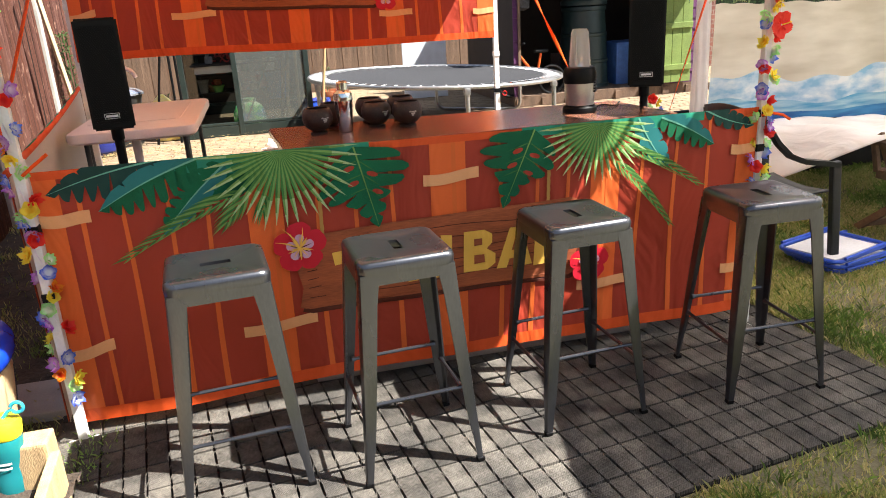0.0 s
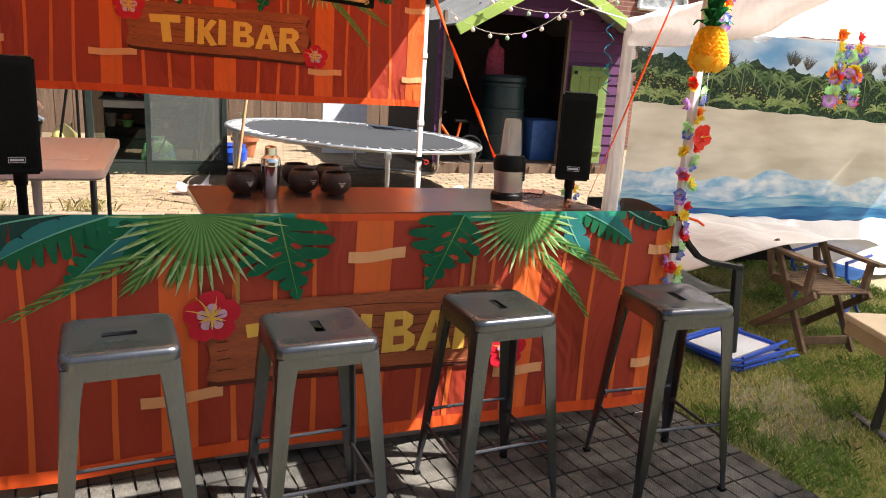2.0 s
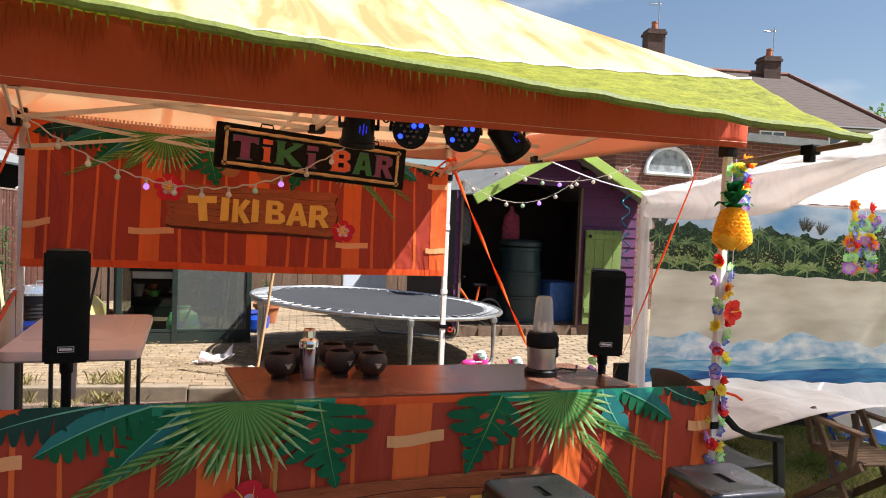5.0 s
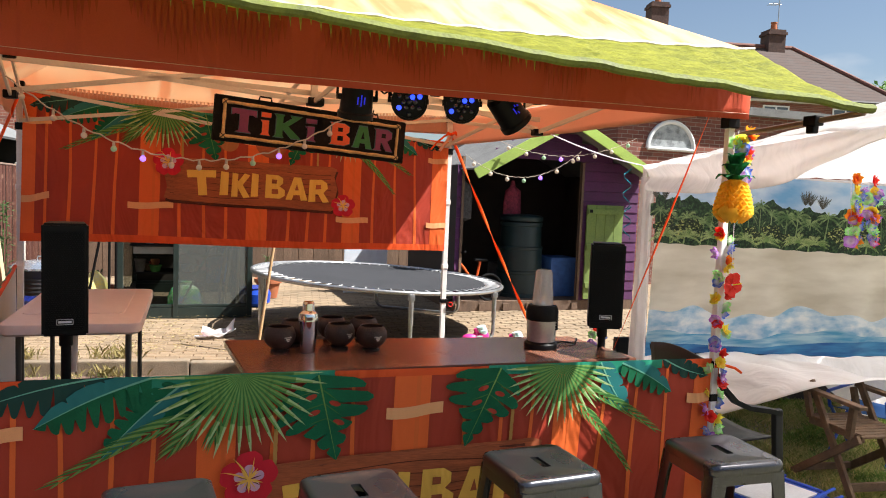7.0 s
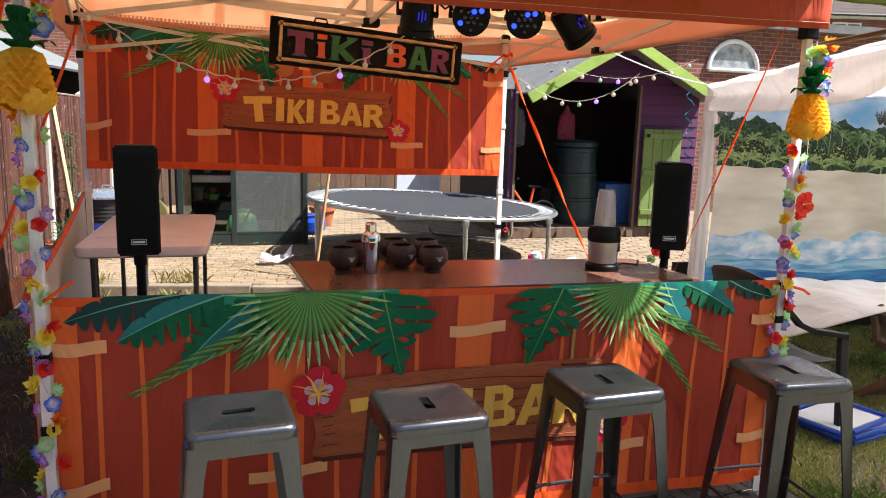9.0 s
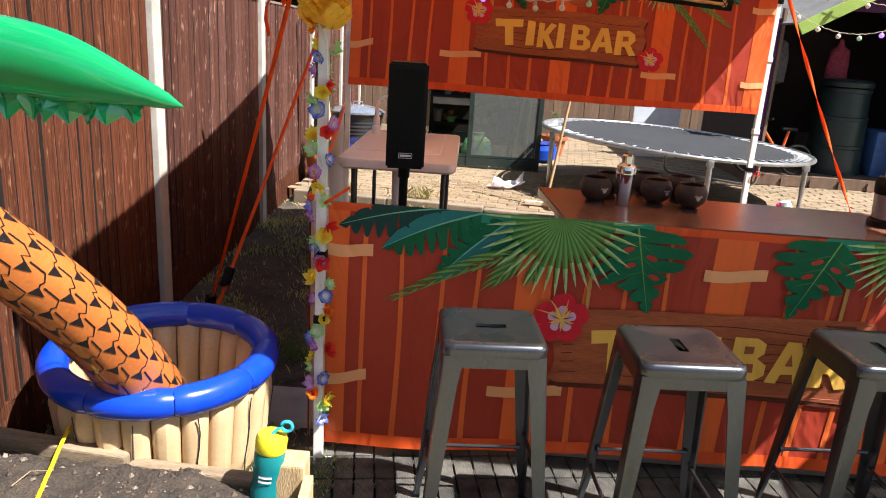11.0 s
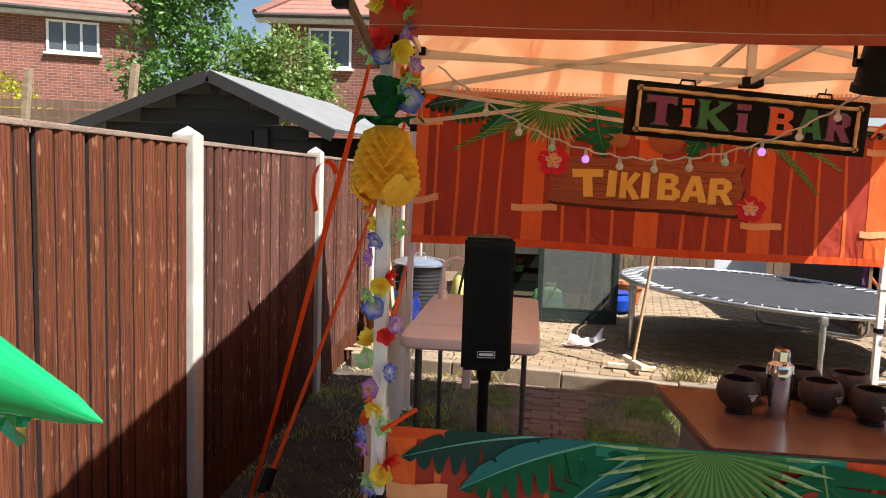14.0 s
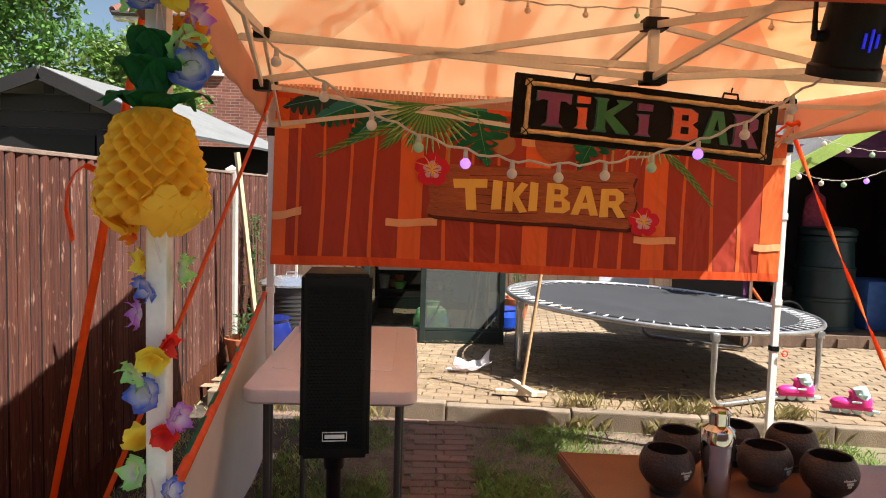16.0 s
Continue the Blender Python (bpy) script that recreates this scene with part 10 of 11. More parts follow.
def house(name, label, m, length, depth, eave, ridge, windows, chimneys=(), hip=2.6, tiles=None, stack=None):
    """x along the front from the corner, y away from the viewer."""
    hs_ = new(name)
    tagged(hs_, label, "house")
    hs_.matrix_basis = m
    bm = bmesh.new()
    box(bm, 0, length, 0, depth, 0, eave)
    part("wall", bm, M_BWALL, hs_)
    o = 0.35
    bm = bmesh.new()
    v = [bm.verts.new(p) for p in ((-o, -o, eave), (length + o, -o, eave), (length + o, depth + o, eave), (-o, depth + o, eave), (hip, depth / 2, ridge), (length - hip, depth / 2, ridge))]
    for q in ((0, 1, 5, 4), (1, 2, 5), (2, 3, 4, 5), (3, 0, 4), (3, 2, 1, 0)):
        bm.faces.new([v[i] for i in q])
    roof = part("roof", bm, tiles or M_TROOF, hs_)
    bm = bmesh.new()
    for a, b in ((v_, w_) for v_, w_ in (((-o, -o, eave), (hip, depth / 2, ridge)), ((length + o, -o, eave), (length - hip, depth / 2, ridge)), ((hip, depth / 2, ridge), (length - hip, depth / 2, ridge)))):
        tube(bm, [Vector(a) + Vector((0, 0, 0.03)), Vector(b) + Vector((0, 0, 0.03))], 0.11, 8)
    part("ridge_tiles", bm, M_ROOF, roof)
    bm = bmesh.new()
    tube(bm, [(-o, -o - 0.05, eave - 0.03), (length + o, -o - 0.05, eave - 0.03)], 0.06, 8)
    part("gutter", bm, M_GUTTER, hs_)
    bm = bmesh.new()
    box(bm, -o + 0.01, length + o - 0.01, -o + 0.01, -0.01, eave - 0.16, eave - 0.02)
    part("soffit", bm, M_SOFFIT, hs_)
    for x0, x1, z0, z1, n in windows:
        win = thing("window", "", "", (0, 0, 0))
        win.parent = hs_
        bm = bmesh.new()
        f = 0.06
        box(bm, x0, x1, -0.05, 0.02, z0, z0 + f), box(bm, x0, x1, -0.05, 0.02, z1 - f, z1)
        for k in range(n + 1):
            xx = x0 + (x1 - x0 - f) * k / n
            box(bm, xx, xx + f, -0.055, 0.02, z0 + f, z1 - f)
        part("window_frame", bm, M_UPVC, win)
        for k in range(n):
            a = x0 + f + (x1 - x0 - f) * k / n
            bm = bmesh.new()
            box(bm, a, a + (x1 - x0 - f) / n - f, -0.025, -0.015, z0 + f, z1 - f)
            part("pane", bm, M_PANE, win)
        bm = bmesh.new()
        box(bm, x0 - 0.06, x1 + 0.06, -0.11, 0.0, z0 - 0.06, z0)
        part("sill", bm, M_UPVC, win)
    for cx, cy, z0, z1 in chimneys:
        bm = bmesh.new()
        box(bm, cx - 0.42, cx + 0.42, cy - 0.42, cy + 0.42, z0, z1)
        box(bm, cx - 0.48, cx + 0.48, cy - 0.48, cy + 0.48, z1 - 0.25, z1 - 0.12)
        c_ = part("chimney", bm, stack or M_BWALL, hs_)
        bm = bmesh.new()
        lathe(bm, [(0.16, 0), (0.13, 0.35), (0.15, 0.36), (0.15, 0.42), (0.10, 0.42)], 12, (cx, cy, z1))
        part("chimney_pot", bm, M_TERRA, c_)
        bm = bmesh.new()
        tube(bm, [(cx + 0.2, cy, z1), (cx + 0.2, cy, z1 + 1.5)], 0.025, 6)
        for k in range(5):
            tube(bm, [(cx - 0.25 + 0.1 * k, cy - 0.3, z1 + 1.3), (cx - 0.25 + 0.1 * k, cy + 0.3, z1 + 1.3)], 0.012, 5)
        tube(bm, [(cx - 0.3, cy, z1 + 1.3), (cx + 0.3, cy, z1 + 1.3)], 0.015, 5)
        part("aerial", bm, M_GALV, c_)
    return hs_


yawL = math.degrees(math.atan2(0.416, 0.909))
mL = Matrix.Translation((-10.35, 17.3, 0)) @ pose(0, 0, 0, 0, 0, yawL) @ Matrix.Translation((-9.0, 0, 0))
house("house", "red brick house with hipped tile roof and white windows", mL, 9.0, 8.0, 5.64, 8.4, [(6.85, 8.12, 4.58, 5.42, 3), (3.4, 4.7, 4.58, 5.42, 3), (3.2, 4.9, 1.0, 2.3, 3)])
house("house", "red brick neighbouring house with hipped tile roof", pose(-6.55, 17.4, 0, 0, 0, 4), 9.0, 8.0, 5.72, 8.4, [(1.0, 2.15, 4.42, 5.45, 2), (3.2, 4.6, 4.42, 5.45, 2), (1.0, 2.4, 1.0, 2.3, 3)])
house("house", "distant brick house with brown tiled roof and chimneys", pose(17.5, 25.3, 0, 0, 0, -14), 13.0, 8.0, 6.35, 9.4, [(7.0, 8.2, 5.05, 6.05, 2), (2.0, 3.4, 5.05, 6.05, 2), (10.2, 11.4, 5.05, 6.05, 2)], [(3.5, 4.0, 8.7, 11.15), (9.4, 4.0, 8.9, 10.2)], tiles=tile_roof_mat("brown_roof_tile", (0.070, 0.044, 0.036)), stack=mat("sooty_chimney_brick", (0.105, 0.060, 0.048), rough=0.9, vary=0.3, scale=3, fine=14, bump=0.4, stain=0.4))

oh = thing("brick_outhouse", "small brick outbuilding with an arched window", "outbuilding", (10.0, 10.5, 0))
bm = bmesh.new()
box(bm, 8.0, 12.5, 9.0, 12.0, 0, 3.35)
part("wall", bm, M_BWALL, oh)
bm = bmesh.new()
box(bm, 7.8, 12.7, 8.8, 12.2, 3.35, 3.5)
part("flat_roof", bm, M_FELT, oh)
bm = bmesh.new()
tube(bm, arc((9.12, 8.97, 2.62), 0.5, 0, 180, 16), 0.04, 8)
tube(bm, [(8.62, 8.97, 2.62), (9.62, 8.97, 2.62)], 0.035, 8)
aw = part("arched_frame", bm, M_UPVC, oh)
bm = bmesh.new()
bm.faces.new([bm.verts.new(p) for p in arc((9.12, 8.985, 2.62), 0.48, 0, 180, 16)])
thick(part("pane", bm, mat("cloudy_pane", (0.35, 0.37, 0.38), rough=0.3, vary=0.3, scale=9), aw), 0.01)

# ---- dark shed beyond the fence ----
bs = thing("dark_garden_shed", "black-stained timber shed with grey felt roof", "shed", (-3.2, 7.5, 0))
apx = Vector((-3.22, 6.4, 2.74))
for s, e in ((-1, Vector((-4.95, 6.4, 2.10))), (1, Vector((-1.75, 6.4, 2.12)))):
    bm = bmesh.new()
    back = Vector((0.5, 3.2, 0))
    v = [bm.verts.new(p) for p in (apx + Vector((0, -0.18, 0.03)), e + Vector((0, -0.18, 0.02)), e + back, apx + back)]
    bm.faces.new(v)
    thick(part("roof_felt", bm, mat("pale_roof_felt" + str(s), (0.165, 0.17, 0.168), rough=0.9, vary=0.12, scale=4, fine=200, bump=0.3), bs), 0.03)
    bm = bmesh.new()
    beam(bm, apx + Vector((0, -0.20, -0.03)), e + Vector((0, -0.20, -0.05)), 0.03, 0.13)
    part("bargeboard", bm, M_DARKWOOD, bs)
for k in range(15):
    z0, z1 = 0.15 + 0.17 * k, 0.15 + 0.17 * (k + 1)
    zt = min(z1, 2.70)
    xl, xr = -4.75, -1.95
    if z1 > 2.12:
        f = max(0.03, 1 - (z1 - 2.12) / 0.60)
        xl, xr = apx.x + (xl - apx.x) * f, apx.x + (xr - apx.x) * f
    bm = bmesh.new()
    box(bm, xl, xr, 6.40 + 0.012, 6.42, z0, zt - 0.008)
    box(bm, xl, xr, 6.40, 6.414, z0, z0 + 0.14)
    part("cladding_board", bm, M_DARKWOOD, bs)
bm = bmesh.new()
box(bm, -3.9, -2.75, 6.36, 6.395, 1.75, 2.12)
part("opening_shadow_board", bm, mat("shed_dark_gap", (0.008, 0.008, 0.008), rough=0.9), bs)
bm = bmesh.new()
box(bm, -2.72, -2.56, 6.34, 6.395, 1.85, 2.14)
part("shutter", bm, M_DARKWOOD, bs)
bm = bmesh.new()
box(bm, -4.75, -1.5, 9.4, 9.45, 0, 2.2)
part("rear_wall", bm, M_DARKWOOD, bs)

# old fence panels and posts in the next garden
of = thing("neighbour_fence", "leaning grey timber panels in the next garden", "fence", (-7.5, 9.0, 0))
for k in range(9):
    bm = bmesh.new()
    beam(bm, (-9.6, 9.0, 1.5 + 0.14 * k), (-5.2, 9.6, 1.5 + 0.14 * k - 0.02 * (k % 2)), 0.02, 0.125)
    part("panel_board", bm, M_OLDFENCE, of)
for x, y, lean, h in ((-8.6, 8.9, 0, 3.35), (-7.6, 8.8, 0.3, 3.1), (-5.9, 8.8, 0.35, 3.2)):
    bm = bmesh.new()
    beam(bm, (x, y, 0), (x + lean, y, h), 0.1, 0.1, 0.01)
    part("post", bm, M_SLEEPER, of)

# ---- trees beyond the fence ----
def leaf_tree(name, label, base, trunk_h, blobs, n, size, material, seed, spread=1.0):
    r = random.Random(seed)
    th = thing(name, label, "tree", base)
    bm = bmesh.new()
    x, y, z = base
    tube(bm, [(x, y, z), (x + 0.05, y, z + trunk_h * 0.5), (x - 0.03, y, z + trunk_h)], [0.14, 0.11, 0.08], 10)
    tr = part("trunk", bm, M_SLEEPER, th, smooth=True)
    for bx, by, bz, br, bh in blobs:
        bm = bmesh.new()
        tube(bm, [(x, y, z + trunk_h * 0.8), ((x + bx) / 2, (y + by) / 2, (z + trunk_h + bz) / 2), (bx, by, bz + bh * 0.3)], [0.05, 0.035, 0.012], 7)
        part("limb", bm, M_SLEEPER, tr, smooth=True)
    verts, faces = [], []
    per = n // len(blobs)
    for bx, by, bz, br, bh in blobs:
        twigs = []
        for k in range(max(8, per // 16)):
            a, e = r.uniform(0, 6.283), math.asin(r.uniform(-0.9, 1))
            q = r.uniform(0.45, 1.06) ** 0.6
            twigs.append(Vector((bx + br * q * math.cos(a) * math.cos(e), by + br * q * math.sin(a) * math.cos(e), bz + bh * q * math.sin(e))))
        for t in twigs:
            dirn = (t - Vector((bx, by, bz))).normalized()
            for k in range(16):
                p = t + Vector((r.gauss(0, 0.11), r.gauss(0, 0.11), r.gauss(0, 0.09))) * spread
                d = (dirn + Vector((r.gauss(0, 0.7), r.gauss(0, 0.7), r.gauss(-0.2, 0.6)))).normalized()
                s = d.cross(Vector((r.gauss(0, 1), r.gauss(0, 1), 1))).normalized()
                L, W = size * r.uniform(0.7, 1.3), size * 0.28
                o = len(verts)
                verts += [tuple(p), tuple(p + d * L * 0.5 + s * W), tuple(p + d * L), tuple(p + d * L * 0.5 - s * W)]
                faces.append((o, o + 1, o + 2, o + 3))
    me = bpy.data.meshes.new("crown")
    me.from_pydata(verts, [], faces)
    me.materials.append(material)
    ob = new("crown", me)
    ob.parent = th
    ob.location = -Vector(base)
    tagged(ob, "", "", "", "stuff")
    return th


M_LEAFA = mat("ash_leaf", (0.10, 0.22, 0.04), rough=0.5, vary=0.3, scale=3, fine=20, bump=0, through=0.4)
M_LEAFB = mat("light_leaf", (0.17, 0.27, 0.06), rough=0.5, vary=0.3, scale=3, fine=20, bump=0, through=0.4)
M_LEAFY = mat("yellow_leaf", (0.42, 0.42, 0.03), rough=0.5, vary=0.25, scale=3, fine=20, bump=0, through=0.4)
leaf_tree("tree", "bright green ash sapling in full leaf", (-6.1, 12.0, 0), 3.0, [(-6.2, 12, 4.55, 0.75, 0.8), (-6.9, 12.1, 3.6, 0.8, 0.75), (-5.6, 12, 3.7, 0.8, 0.85), (-6.3, 11.8, 3.2, 0.9, 0.7), (-5.95, 12, 5.25, 0.45, 0.5), (-6.8, 12, 4.9, 0.45, 0.5)], 7800, 0.12, M_LEAFA, 1)
leaf_tree("tree", "pale green garden tree in leaf", (-4.3, 12.2, 0), 2.6, [(-4.2, 12, 3.75, 0.75, 0.5), (-5.0, 12, 3.45, 0.6, 0.6), (-4.2, 11.9, 3.0, 0.9, 0.5)], 6000, 0.11, M_LEAFB, 2)
leaf_tree("shrub", "yellow-leaved shrub over the neighbour's fence", (-10.4, 12.0, 0), 1.8, [(-10.4, 12, 2.9, 0.7, 0.5), (-11.2, 12, 2.7, 0.7, 0.6), (-9.8, 12, 2.4, 0.6, 0.5)], 3200, 0.10, M_LEAFY, 3)
leaf_tree("tree", "tall green tree behind the houses", (-13.5, 21.0, 0), 5.0, [(-13.4, 21, 7.5, 1.6, 1.5), (-12.0, 21, 7.0, 1.3, 1.2)], 3000, 0.22, M_LEAFA, 4, 1.8)
leaf_tree("tree", "dark green tree on the skyline", (33.0, 24.0, 0), 5.0, [(33.0, 24, 6.6, 2.2, 1.2), (36.0, 24, 6.0, 2.5, 1.2), (30.8, 25, 5.5, 1.5, 1.0)], 3000, 0.3, M_LEAFA, 5, 2.2)

# ---- clutter inside the playhouse ----
def tall_box(nm, label, cat, x0, x1, y0, y1, z0, z1, material, bev=0.02):
    bm = bmesh.new()
    box(bm, x0, x1, y0, y1, z0, z1, bev)
    for v in bm.verts:
        v.co += Vector((0.012 * noise.noise(v.co * 6), 0.012 * noise.noise(v.co * 6 + Vector((4, 2, 1))), 0))
    return single(nm, bm, material, label, cat, base=((x0 + x1) / 2, (y0 + y1) / 2, z0), smooth=40)


FZ = PATIO_Z + 0.126
tall_box("storage_box", "dim blue plastic crate piled in the playhouse", "box", 5.55, 6.0, 6.6, 7.1, FZ, FZ + 0.55, stuff_cols[2])
tall_box("storage_box", "dim grey carton on the playhouse floor", "box", 5.0, 5.4, 7.2, 7.6, FZ, FZ + 0.4, stuff_cols[5])
for k, (x, z, c_) in enumerate(((5.05, 1.45, 0), (4.3, 1.5, 5))):
    bm = bmesh.new()
    lathe(bm, [(0.05, -0.32), (0.13, -0.28), (0.14, 0.0), (0.11, 0.16), (0.04, 0.22), (0.02, 0.3)], 16, (x, 6.9, z + 0.1), 1, 0.5)
    for v in bm.verts:
        v.co += Vector((0.03 * noise.noise(v.co * 7), 0, 0.02 * noise.noise(v.co * 9)))
    single("hanging_coat", bm, mat("dim_print_%d" % k, ((0.28, 0.03, 0.06), (0.10, 0.10, 0.11))[k], rough=0.8, vary=0.35, scale=22), "child's patterned coat hung inside the playhouse", "coat", base=(x, 6.9, z - 0.2), smooth=True)
bk = thing("child_bicycle", "child's orange bicycle leaning in the playhouse doorway", "bicycle", (4.05, 6.35, FZ))
M_BIKE = mat("orange_bike_paint", (0.75, 0.12, 0.02), rough=0.35)
for x in (3.95, 4.5):
    bm = bmesh.new()
    tube(bm, [(x + 0.17 * math.cos(a), 6.3, FZ + 0.18 + 0.17 * math.sin(a)) for a in (2 * math.pi * i / 24 for i in range(24))], 0.018, 8, close=True)
    part("tyre", bm, M_BLACK, bk, smooth=True)
for a, b in (((3.95, 6.3, FZ + 0.18), (4.08, 6.3, FZ + 0.62)), ((4.08, 6.3, FZ + 0.5), (4.3, 6.3, FZ + 0.22)), ((4.3, 6.3, FZ + 0.22), (4.5, 6.3, FZ + 0.18)), ((4.3, 6.3, FZ + 0.22), (4.36, 6.3, FZ + 0.52))):
    bm = bmesh.new()
    tube(bm, [a, b], 0.018, 8)
    part("frame_tube", bm, M_BIKE, bk, smooth=True)
bm = bmesh.new()
tube(bm, [(4.08, 6.12, FZ + 0.66), (4.08, 6.3, FZ + 0.62), (4.08, 6.48, FZ + 0.66)], 0.013, 8)
part("handlebar", bm, M_BLACK, bk)
bm = bmesh.new()
box(bm, 4.27, 4.45, 6.26, 6.34, FZ + 0.52, FZ + 0.56, 0.015)
part("saddle", bm, M_BLACK, bk)
# leaning board with a drawing behind the trampoline
bm = bmesh.new()
box(bm, 2.9, 3.55, 8.0, 8.03, PATIO_Z, 1.05, 0.004)
single("white_board", bm, mat("sketched_board", (0.66, 0.70, 0.76), rough=0.5, vary=0.10, scale=8), "white drawing board propped behind the trampoline", "board", base=(3.2, 8.0, PATIO_Z))

# ---- teeth printed on the front valance and scalloped edge of the awning lining ----
M_TOOTH = mat("valance_dark_print", (0.42, 0.058, 0.012), **CLOTH)
bm = bmesh.new()
r = random.Random(8)
for k in range(150):
    u = (k + 0.5) / 150
    p = EFL.lerp(EFR, u)
    n_ = (EFR - EFL).cross(Vector((0, 0, 1))).normalized()
    grp = 0.45 + 0.55 * math.sin(u * 19 + 1) * math.sin(u * 47)
    L = (0.05 + 0.13 * max(0.0, grp)) * r.uniform(0.8, 1.15)
    if grp < 0.15 and r.random() < 0.6:
        continue
    base_z = p.z - 0.06 - 0.05 * math.sin(math.pi * u)
    y = p.y + n_.y * 0.012
    bm.faces.new([bm.verts.new((p.x + dx, y, z)) for dx, z in ((-0.0095, base_z), (0.0095, base_z), (0.001, base_z - L))])
part("printed_teeth", bm, M_TOOTH, val_front, kind="stuff")
bm = bmesh.new()
for k in range(60):
    u = 0.02 + (k + 0.5) / 110
    p = awning(u, 0.99)
    d = 0.0125
    bm.faces.new([bm.verts.new((p.x + dx, p.y + 0.02, p.z + dz)) for dx, dz in ((-0.006, 0.008), (0.006, 0.008), (0.003, -0.026 - 0.010 * (k % 3)))])
part("leaf_fringe", bm, M_LIME, gazebo, kind="stuff")
bm = bmesh.new()
for k in range(120):
    u = (k + 0.5) / 120
    p = EBL.lerp(EBR, u)
    bm.faces.new([bm.verts.new((p.x + dx, p.y - 0.03, p.z + dz)) for dx, dz in ((-0.010, -0.02), (0.010, -0.02), (0.0, -0.10 - 0.02 * (k % 2)))])
part("printed_fringe", bm, mat("fringe_show_through", (0.84, 0.55, 0.42), rough=0.7, through=0.5), gazebo, kind="stuff")

# ---- soil strip and lawn ----
bm = bmesh.new()


def strip_at(u, v):
    y = -0.46 + 4.65 * v
    x0, x1 = fence_x(y) + 0.02, 0.06 - 0.12 * v
    x = x0 + (x1 - x0) * u
    return Vector((x, y, 0.006 + 0.02 * max(0, noise.noise(Vector((x * 5, y * 5, 2)))) + 0.01 * noise.noise(Vector((x * 23, y * 23, 2)))))


sheet(bm, strip_at, 40, 120)
single("soil_strip", bm, mat("dry_trodden_soil", (0.080, 0.058, 0.040), rough=0.95, vary=0.4, scale=7, fine=60, bump=1.0, stain=0.5), "bare trodden soil between fence and gazebo", "soil", base=(-0.5, 1.8, 0), kind="structure")


bm = bmesh.new()


def gazebo_soil_at(u, v):
    x = -0.02 + 3.4 * u
    y = 0.42 + (kerb_y(x) - 0.03 - 0.42) * v
    return Vector((x, y, 0.0035 + 0.006 * max(0, noise.noise(Vector((x * 5, y * 5, 7))))))


sheet(bm, gazebo_soil_at, 60, 60)
single("gazebo_soil", bm, mat("shaded_bare_soil", (0.155, 0.112, 0.078), rough=0.95, vary=0.4, scale=7, fine=60, bump=0.9, stain=0.5), "bare dark soil under the gazebo", "soil", base=(1.5, 1.8, 0), kind="structure")


def grass_patch(name, label, test, n, seed, hmin, hmax, material):
    r = random.Random(seed)
    verts, faces = [], []
    k = 0
    tries = 0
    while k < n and tries < n * 6:
        tries += 1
        x, y, dens, z0 = test(r)
        if dens < r.random():
            continue
        h = r.uniform(hmin, hmax)
        a = r.uniform(0, 6.283)
        w = 0.0013 + 0.0016 * r.random()
        lean = r.uniform(0.1, 0.9) * h
        dx, dy = math.cos(a), math.sin(a)
        o = len(verts)
        verts += [(x - dy * w, y + dx * w, z0), (x + dy * w, y - dx * w, z0), (x + dx * lean * 0.45 + dy * w * 0.7, y + dy * lean * 0.45 - dx * w * 0.7, z0 + h * 0.6), (x + dx * lean, y + dy * lean, z0 + h * 0.85)]
        faces += [(o, o + 1, o + 2), (o, o + 2, o + 3)]
        k += 1
    me = bpy.data.meshes.new(name)
    me.from_pydata(verts, [], faces)
    me.materials.append(material)
    ob = new(name, me)
    return tagged(ob, label, "grass", "", "stuff")


M_BLADE = mat("grass_blade", (0.43, 0.43, 0.14), rough=0.7, vary=0.4, scale=1.6, fine=9, bump=0, through=0.35, dark=(0.50, 0.39, 0.17))

def blade_mix(m, tones):
    """Every blade takes one of several tones."""
    n, l = m.node_tree.nodes, m.node_tree.links
    ge, cr = n.new("ShaderNodeNewGeometry"), n.new("ShaderNodeValToRGB")
    e = cr.color_ramp.elements
    while len(e) < len(tones):
        e.new(0.5)
    for k, c in enumerate(tones):
        e[k].position, e[k].color = k / (len(tones) - 1), (*c, 1)
    l.new(ge.outputs["Random Per Island"], cr.inputs[0])
    for nd in list(n):
        if nd.type in ("BSDF_PRINCIPLED", "BSDF_TRANSLUCENT"):
            k = "Base Color" if nd.type == "BSDF_PRINCIPLED" else "Color"
            mx = n.new("ShaderNodeMixRGB")
            mx.inputs[0].default_value = 0.72
            l.new(nd.inputs[k].links[0].from_socket, mx.inputs[1])
            l.new(cr.outputs[0], mx.inputs[2])
            l.new(mx.outputs[0], nd.inputs[k])


blade_mix(M_BLADE, [(0.10, 0.17, 0.034), (0.23, 0.33, 0.07), (0.39, 0.44, 0.12), (0.56, 0.47, 0.21), (0.76, 0.62, 0.34)])
M_BLADE2 = mat("shade_grass_blade", (0.19, 0.32, 0.075), rough=0.7, vary=0.4, scale=2, fine=9, bump=0, through=0.35, dark=(0.12, 0.09, 0.04))


def lawn_right(r):
    x, y = r.uniform(1.0, 6.0), r.uniform(-1.7, 2.2)
    u_right = 3.17 - 0.10 * (y + 0.86)
    front = -1.28 + 0.14 * (x - 0.19)
    if x < u_right and y > front - 0.01:
        return x, y, 0, 0
    d = 0.50 + 1.3 * noise.noise(Vector((x * 1.5, y * 1.5, 5))) + 0.6 * noise.noise(Vector((x * 6, y * 6, 15)))
    return x, y, max(0.12, d) * (1.0 if x > 2 else 0.6), 0.0


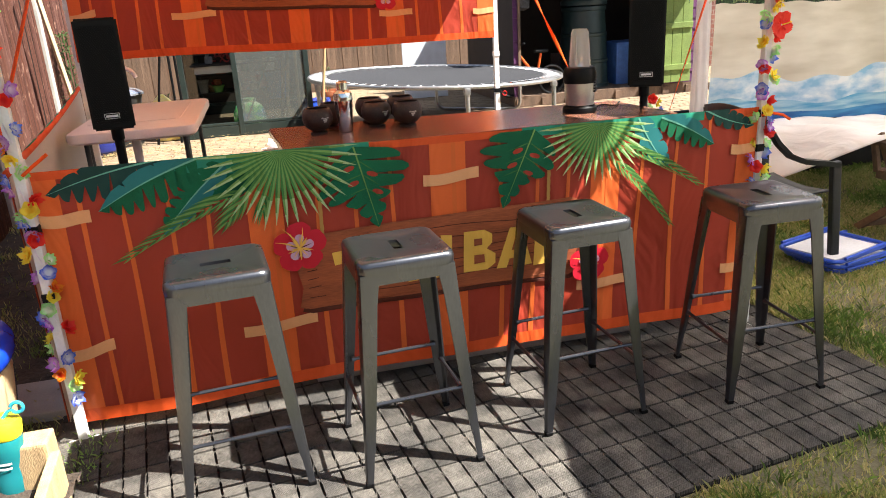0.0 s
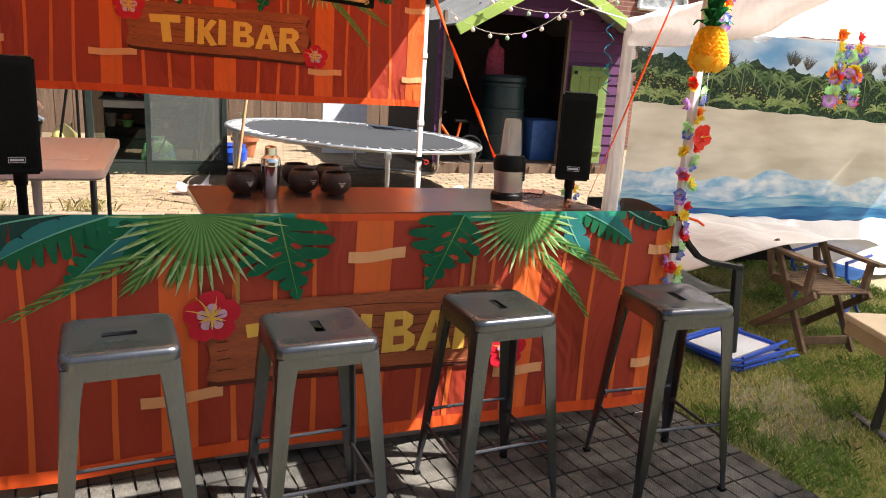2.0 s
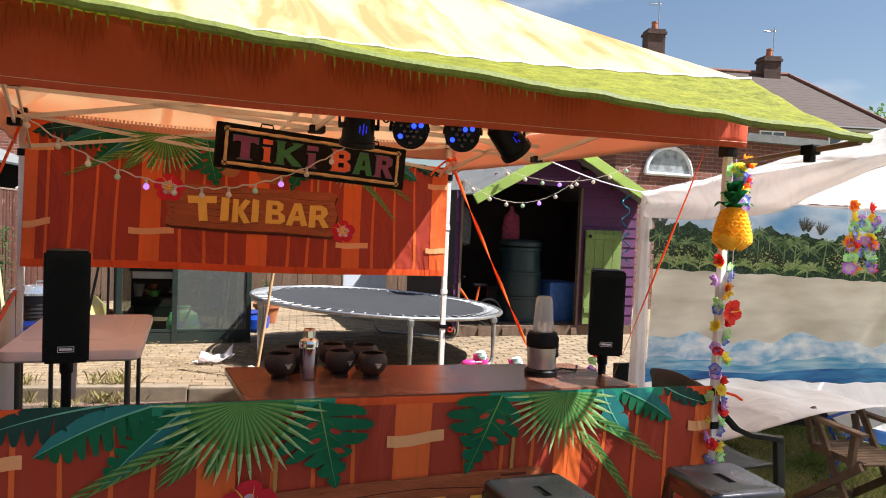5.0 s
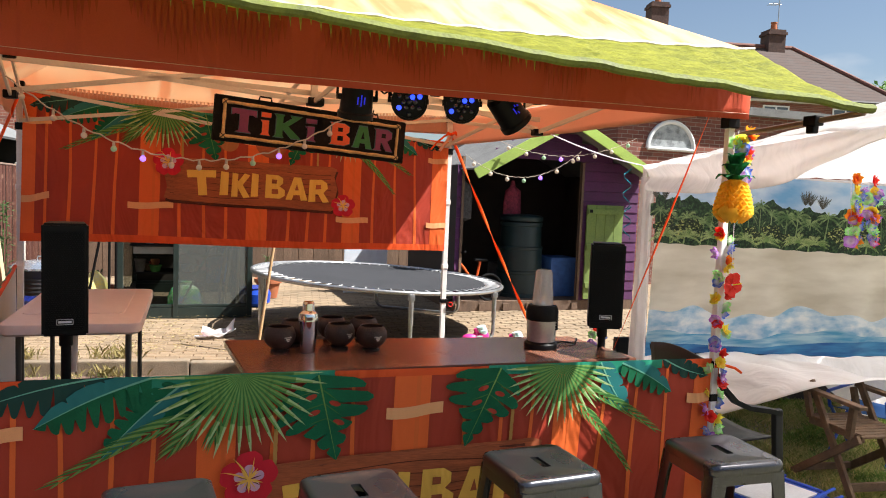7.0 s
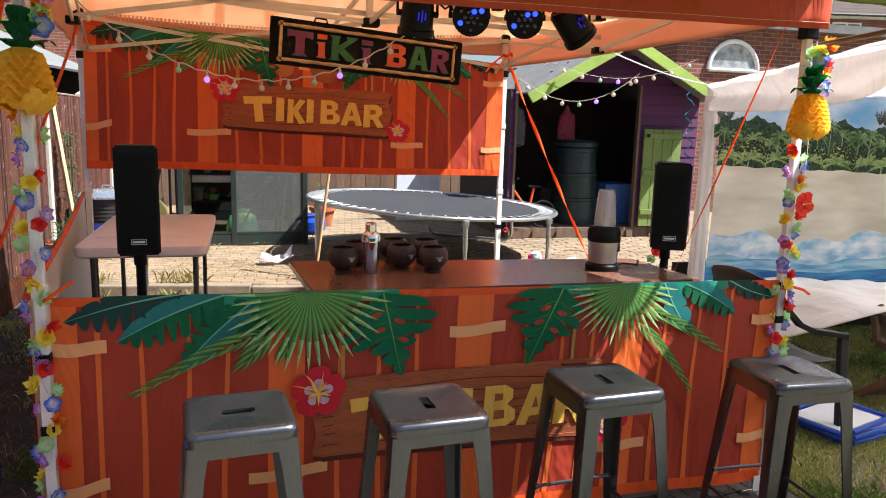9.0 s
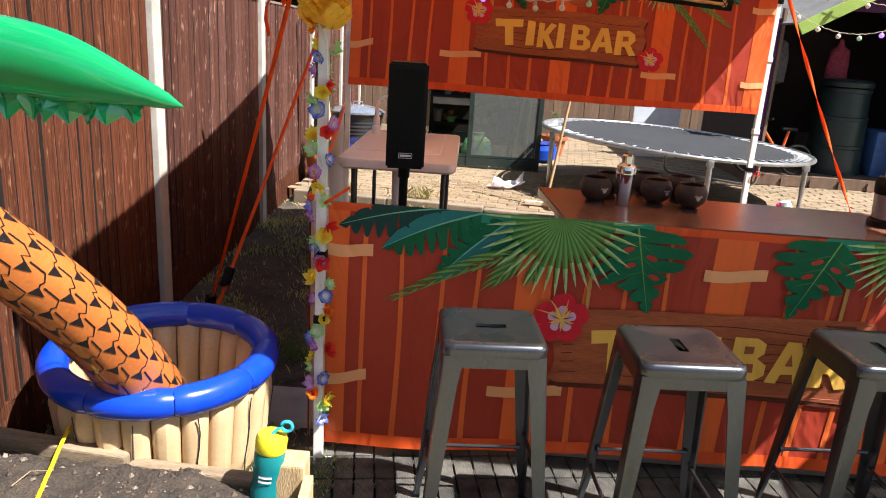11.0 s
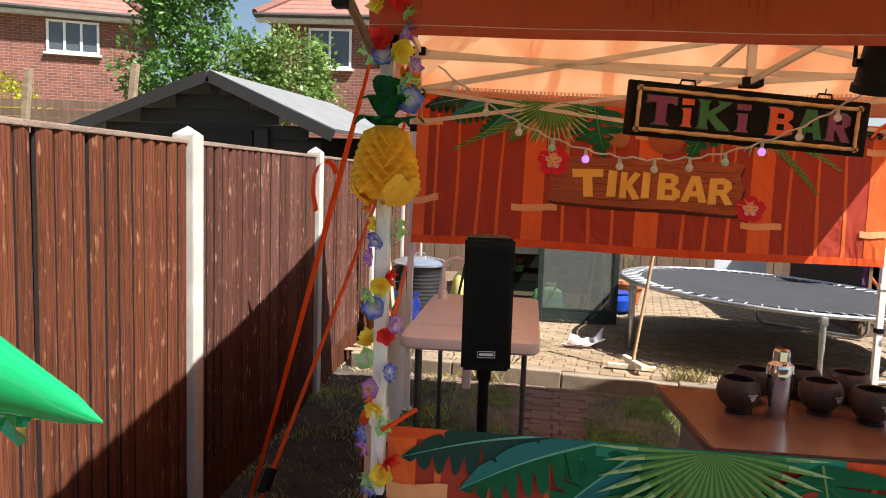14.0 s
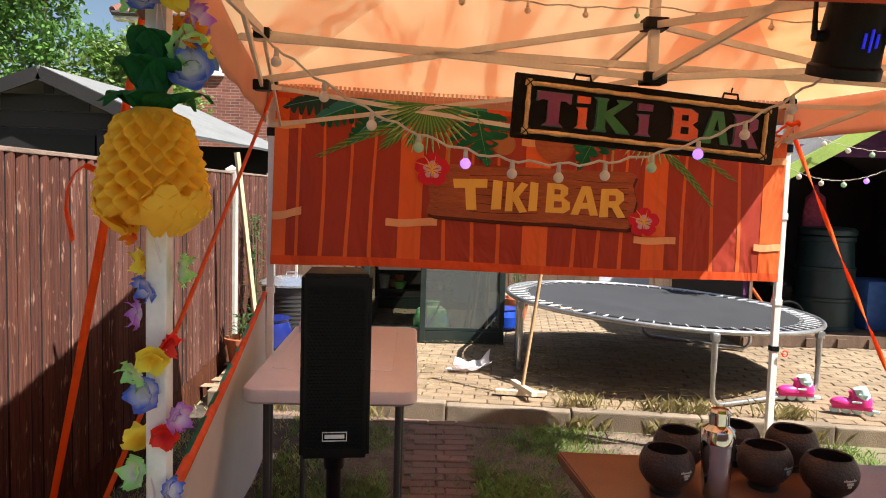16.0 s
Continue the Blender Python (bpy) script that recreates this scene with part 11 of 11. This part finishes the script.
def tufts(r):
    x, y, d, z = lawn_right(r)
    k = noise.noise(Vector((x * 2.6, y * 2.6, 21))) + 0.4 * noise.noise(Vector((x * 9, y * 9, 4)))
    return x, y, (1.0 if k > 0.16 else 0.03) * (d > 0), z


def lawn_behind(r):
    x, y = r.uniform(-0.3, 3.6), r.uniform(0.75, 4.0)
    if y > kerb_y(x) - 0.04 or (0.40 < x < 0.90 and r.random() < 0.93):
        return x, y, 0, 0
    return x, y, max(0.04, 0.25 + 1.3 * noise.noise(Vector((x * 1.7, y * 1.7, 9)))), 0.0


def weeds(r):
    x = r.choice((1.75, 2.35, 0.15, 2.6, -0.6, 3.2)) + r.gauss(0, 0.10)
    y = kerb_y(x) + r.choice((-0.03, 0.13)) + r.gauss(0, 0.03)
    return x, y, 1.0, PATIO_Z * (y > kerb_y(x) + 0.1) * 0.9


def post_tuft(r):
    return 0.12 + r.gauss(0, 0.06), -0.22 + r.gauss(0, 0.10), 1.0, 0.0


grass_patch("lawn_grass", "short dry patchy lawn grass beside the deck tiles", lawn_right, 210000, 1, 0.012, 0.046, M_BLADE)
grass_patch("green_tufts", "fresh green grass tufts in the dry lawn", tufts, 26000, 6, 0.025, 0.07, mat("fresh_blade", (0.18, 0.29, 0.055), rough=0.65, vary=0.35, scale=3, fine=20, bump=0, through=0.35))
grass_patch("rough_grass", "long rough grass under the gazebo", lawn_behind, 26000, 2, 0.02, 0.07, M_BLADE2)
grass_patch("kerb_weeds", "dry straw-coloured weeds along the kerb", weeds, 1600, 3, 0.05, 0.16, mat("straw_blade", (0.30, 0.25, 0.10), rough=0.8, vary=0.3, scale=4, through=0.3))


def straw_litter(n, seed):
    """Dry stalks lying flat on the paving."""
    r = random.Random(seed)
    verts, faces = [], []
    while len(faces) < n:
        x, y = r.uniform(-0.9, 3.2), r.uniform(4.15, 6.0)
        if y < kerb_y(x) + 0.14 or 0.35 + 1.4 * noise.noise(Vector((x * 1.6, y * 1.6, 51))) < r.random():
            continue
        a, h, w = r.uniform(0, 6.283), r.uniform(0.02, 0.075), r.uniform(0.0012, 0.0028)
        dx, dy = math.cos(a), math.sin(a)
        z = PATIO_Z + 0.0295 + r.uniform(0, 0.006)
        o = len(verts)
        verts += [(x - dy * w, y + dx * w, z), (x + dy * w, y - dx * w, z), (x + dx * h + dy * w * 0.4, y + dy * h - dx * w * 0.4, z + r.uniform(0, 0.012)), (x + dx * h - dy * w * 0.4, y + dy * h + dx * w * 0.4, z + 0.004)]
        faces.append((o, o + 1, o + 2, o + 3))
    me = bpy.data.meshes.new("straw_litter")
    me.from_pydata(verts, [], faces)
    me.materials.append(mat("dry_stalk", (0.40, 0.31, 0.14), rough=0.85, vary=0.4, scale=5, fine=30, bump=0, dark=(0.12, 0.085, 0.04)))
    return tagged(new("straw_litter", me), "dry stalks and straw scattered on the paving", "straw", "", "stuff")


straw_litter(2600, 17)


def strip_grass(r):
    u, v = r.random(), r.random()
    p = strip_at(u, v)
    return p.x, p.y, max(0.0, 0.1 + 1.4 * noise.noise(Vector((p.x * 2.5, p.y * 2.5, 31)))) + 0.03, p.z


grass_patch("side_grass", "sparse dry grass on the soil beside the fence", strip_grass, 6000, 8, 0.015, 0.05, M_BLADE)
grass_patch("post_tuft", "small grass tuft at the foot of the post", post_tuft, 220, 4, 0.02, 0.05, M_BLADE2)

# ---- pieces of the floors ----
me_p, near, far = PAVE
for x, y, z, a in near:
    child_mesh("paver", me_p, patio, pose(x, y, z, 0, 0, math.degrees(a)))
rest_of("far_pavers", far, pw - 0.008, ph - 0.008, 0.03, M_PAVER_REST, patio)

dk = []
for i in range(NT):
    for j in range(MT):
        turned = 1
        for q in range(2):
            for r_ in range(4):
                if turned:
                    u, v = (i + (r_ + 0.5) / 4) / NT, (j + (q + 0.5) / 2) / MT
                else:
                    u, v = (i + (q + 0.5) / 2) / NT, (j + (r_ + 0.5) / 4) / MT
                p = deck_at(u, v)
                a = math.degrees(math.atan2(deck_at(u + 0.01, v).y - p.y, deck_at(u + 0.01, v).x - p.x))
                b = math.degrees(math.atan2(deck_at(u, v - 0.01).y - p.y, deck_at(u, v - 0.01).x - p.x)) - 90
                dk.append((v, p, (a + b) / 2, turned, (i * 5 + j * 3 + q * 2 + r_) % 3))
dk.sort(key=lambda t: -t[0])
for k, (v, p, a, turned, kind) in enumerate(dk):
    if p.y > 0.32:
        continue
    sl = SLATS[turned][kind]
    child_mesh("slat", sl, deck, pose(p.x, p.y, 0, 0, 0, a) @ pose(0, 0, RNG.uniform(-0.0015, 0.0015), RNG.uniform(-0.5, 0.5), RNG.uniform(-0.4, 0.4), 0))
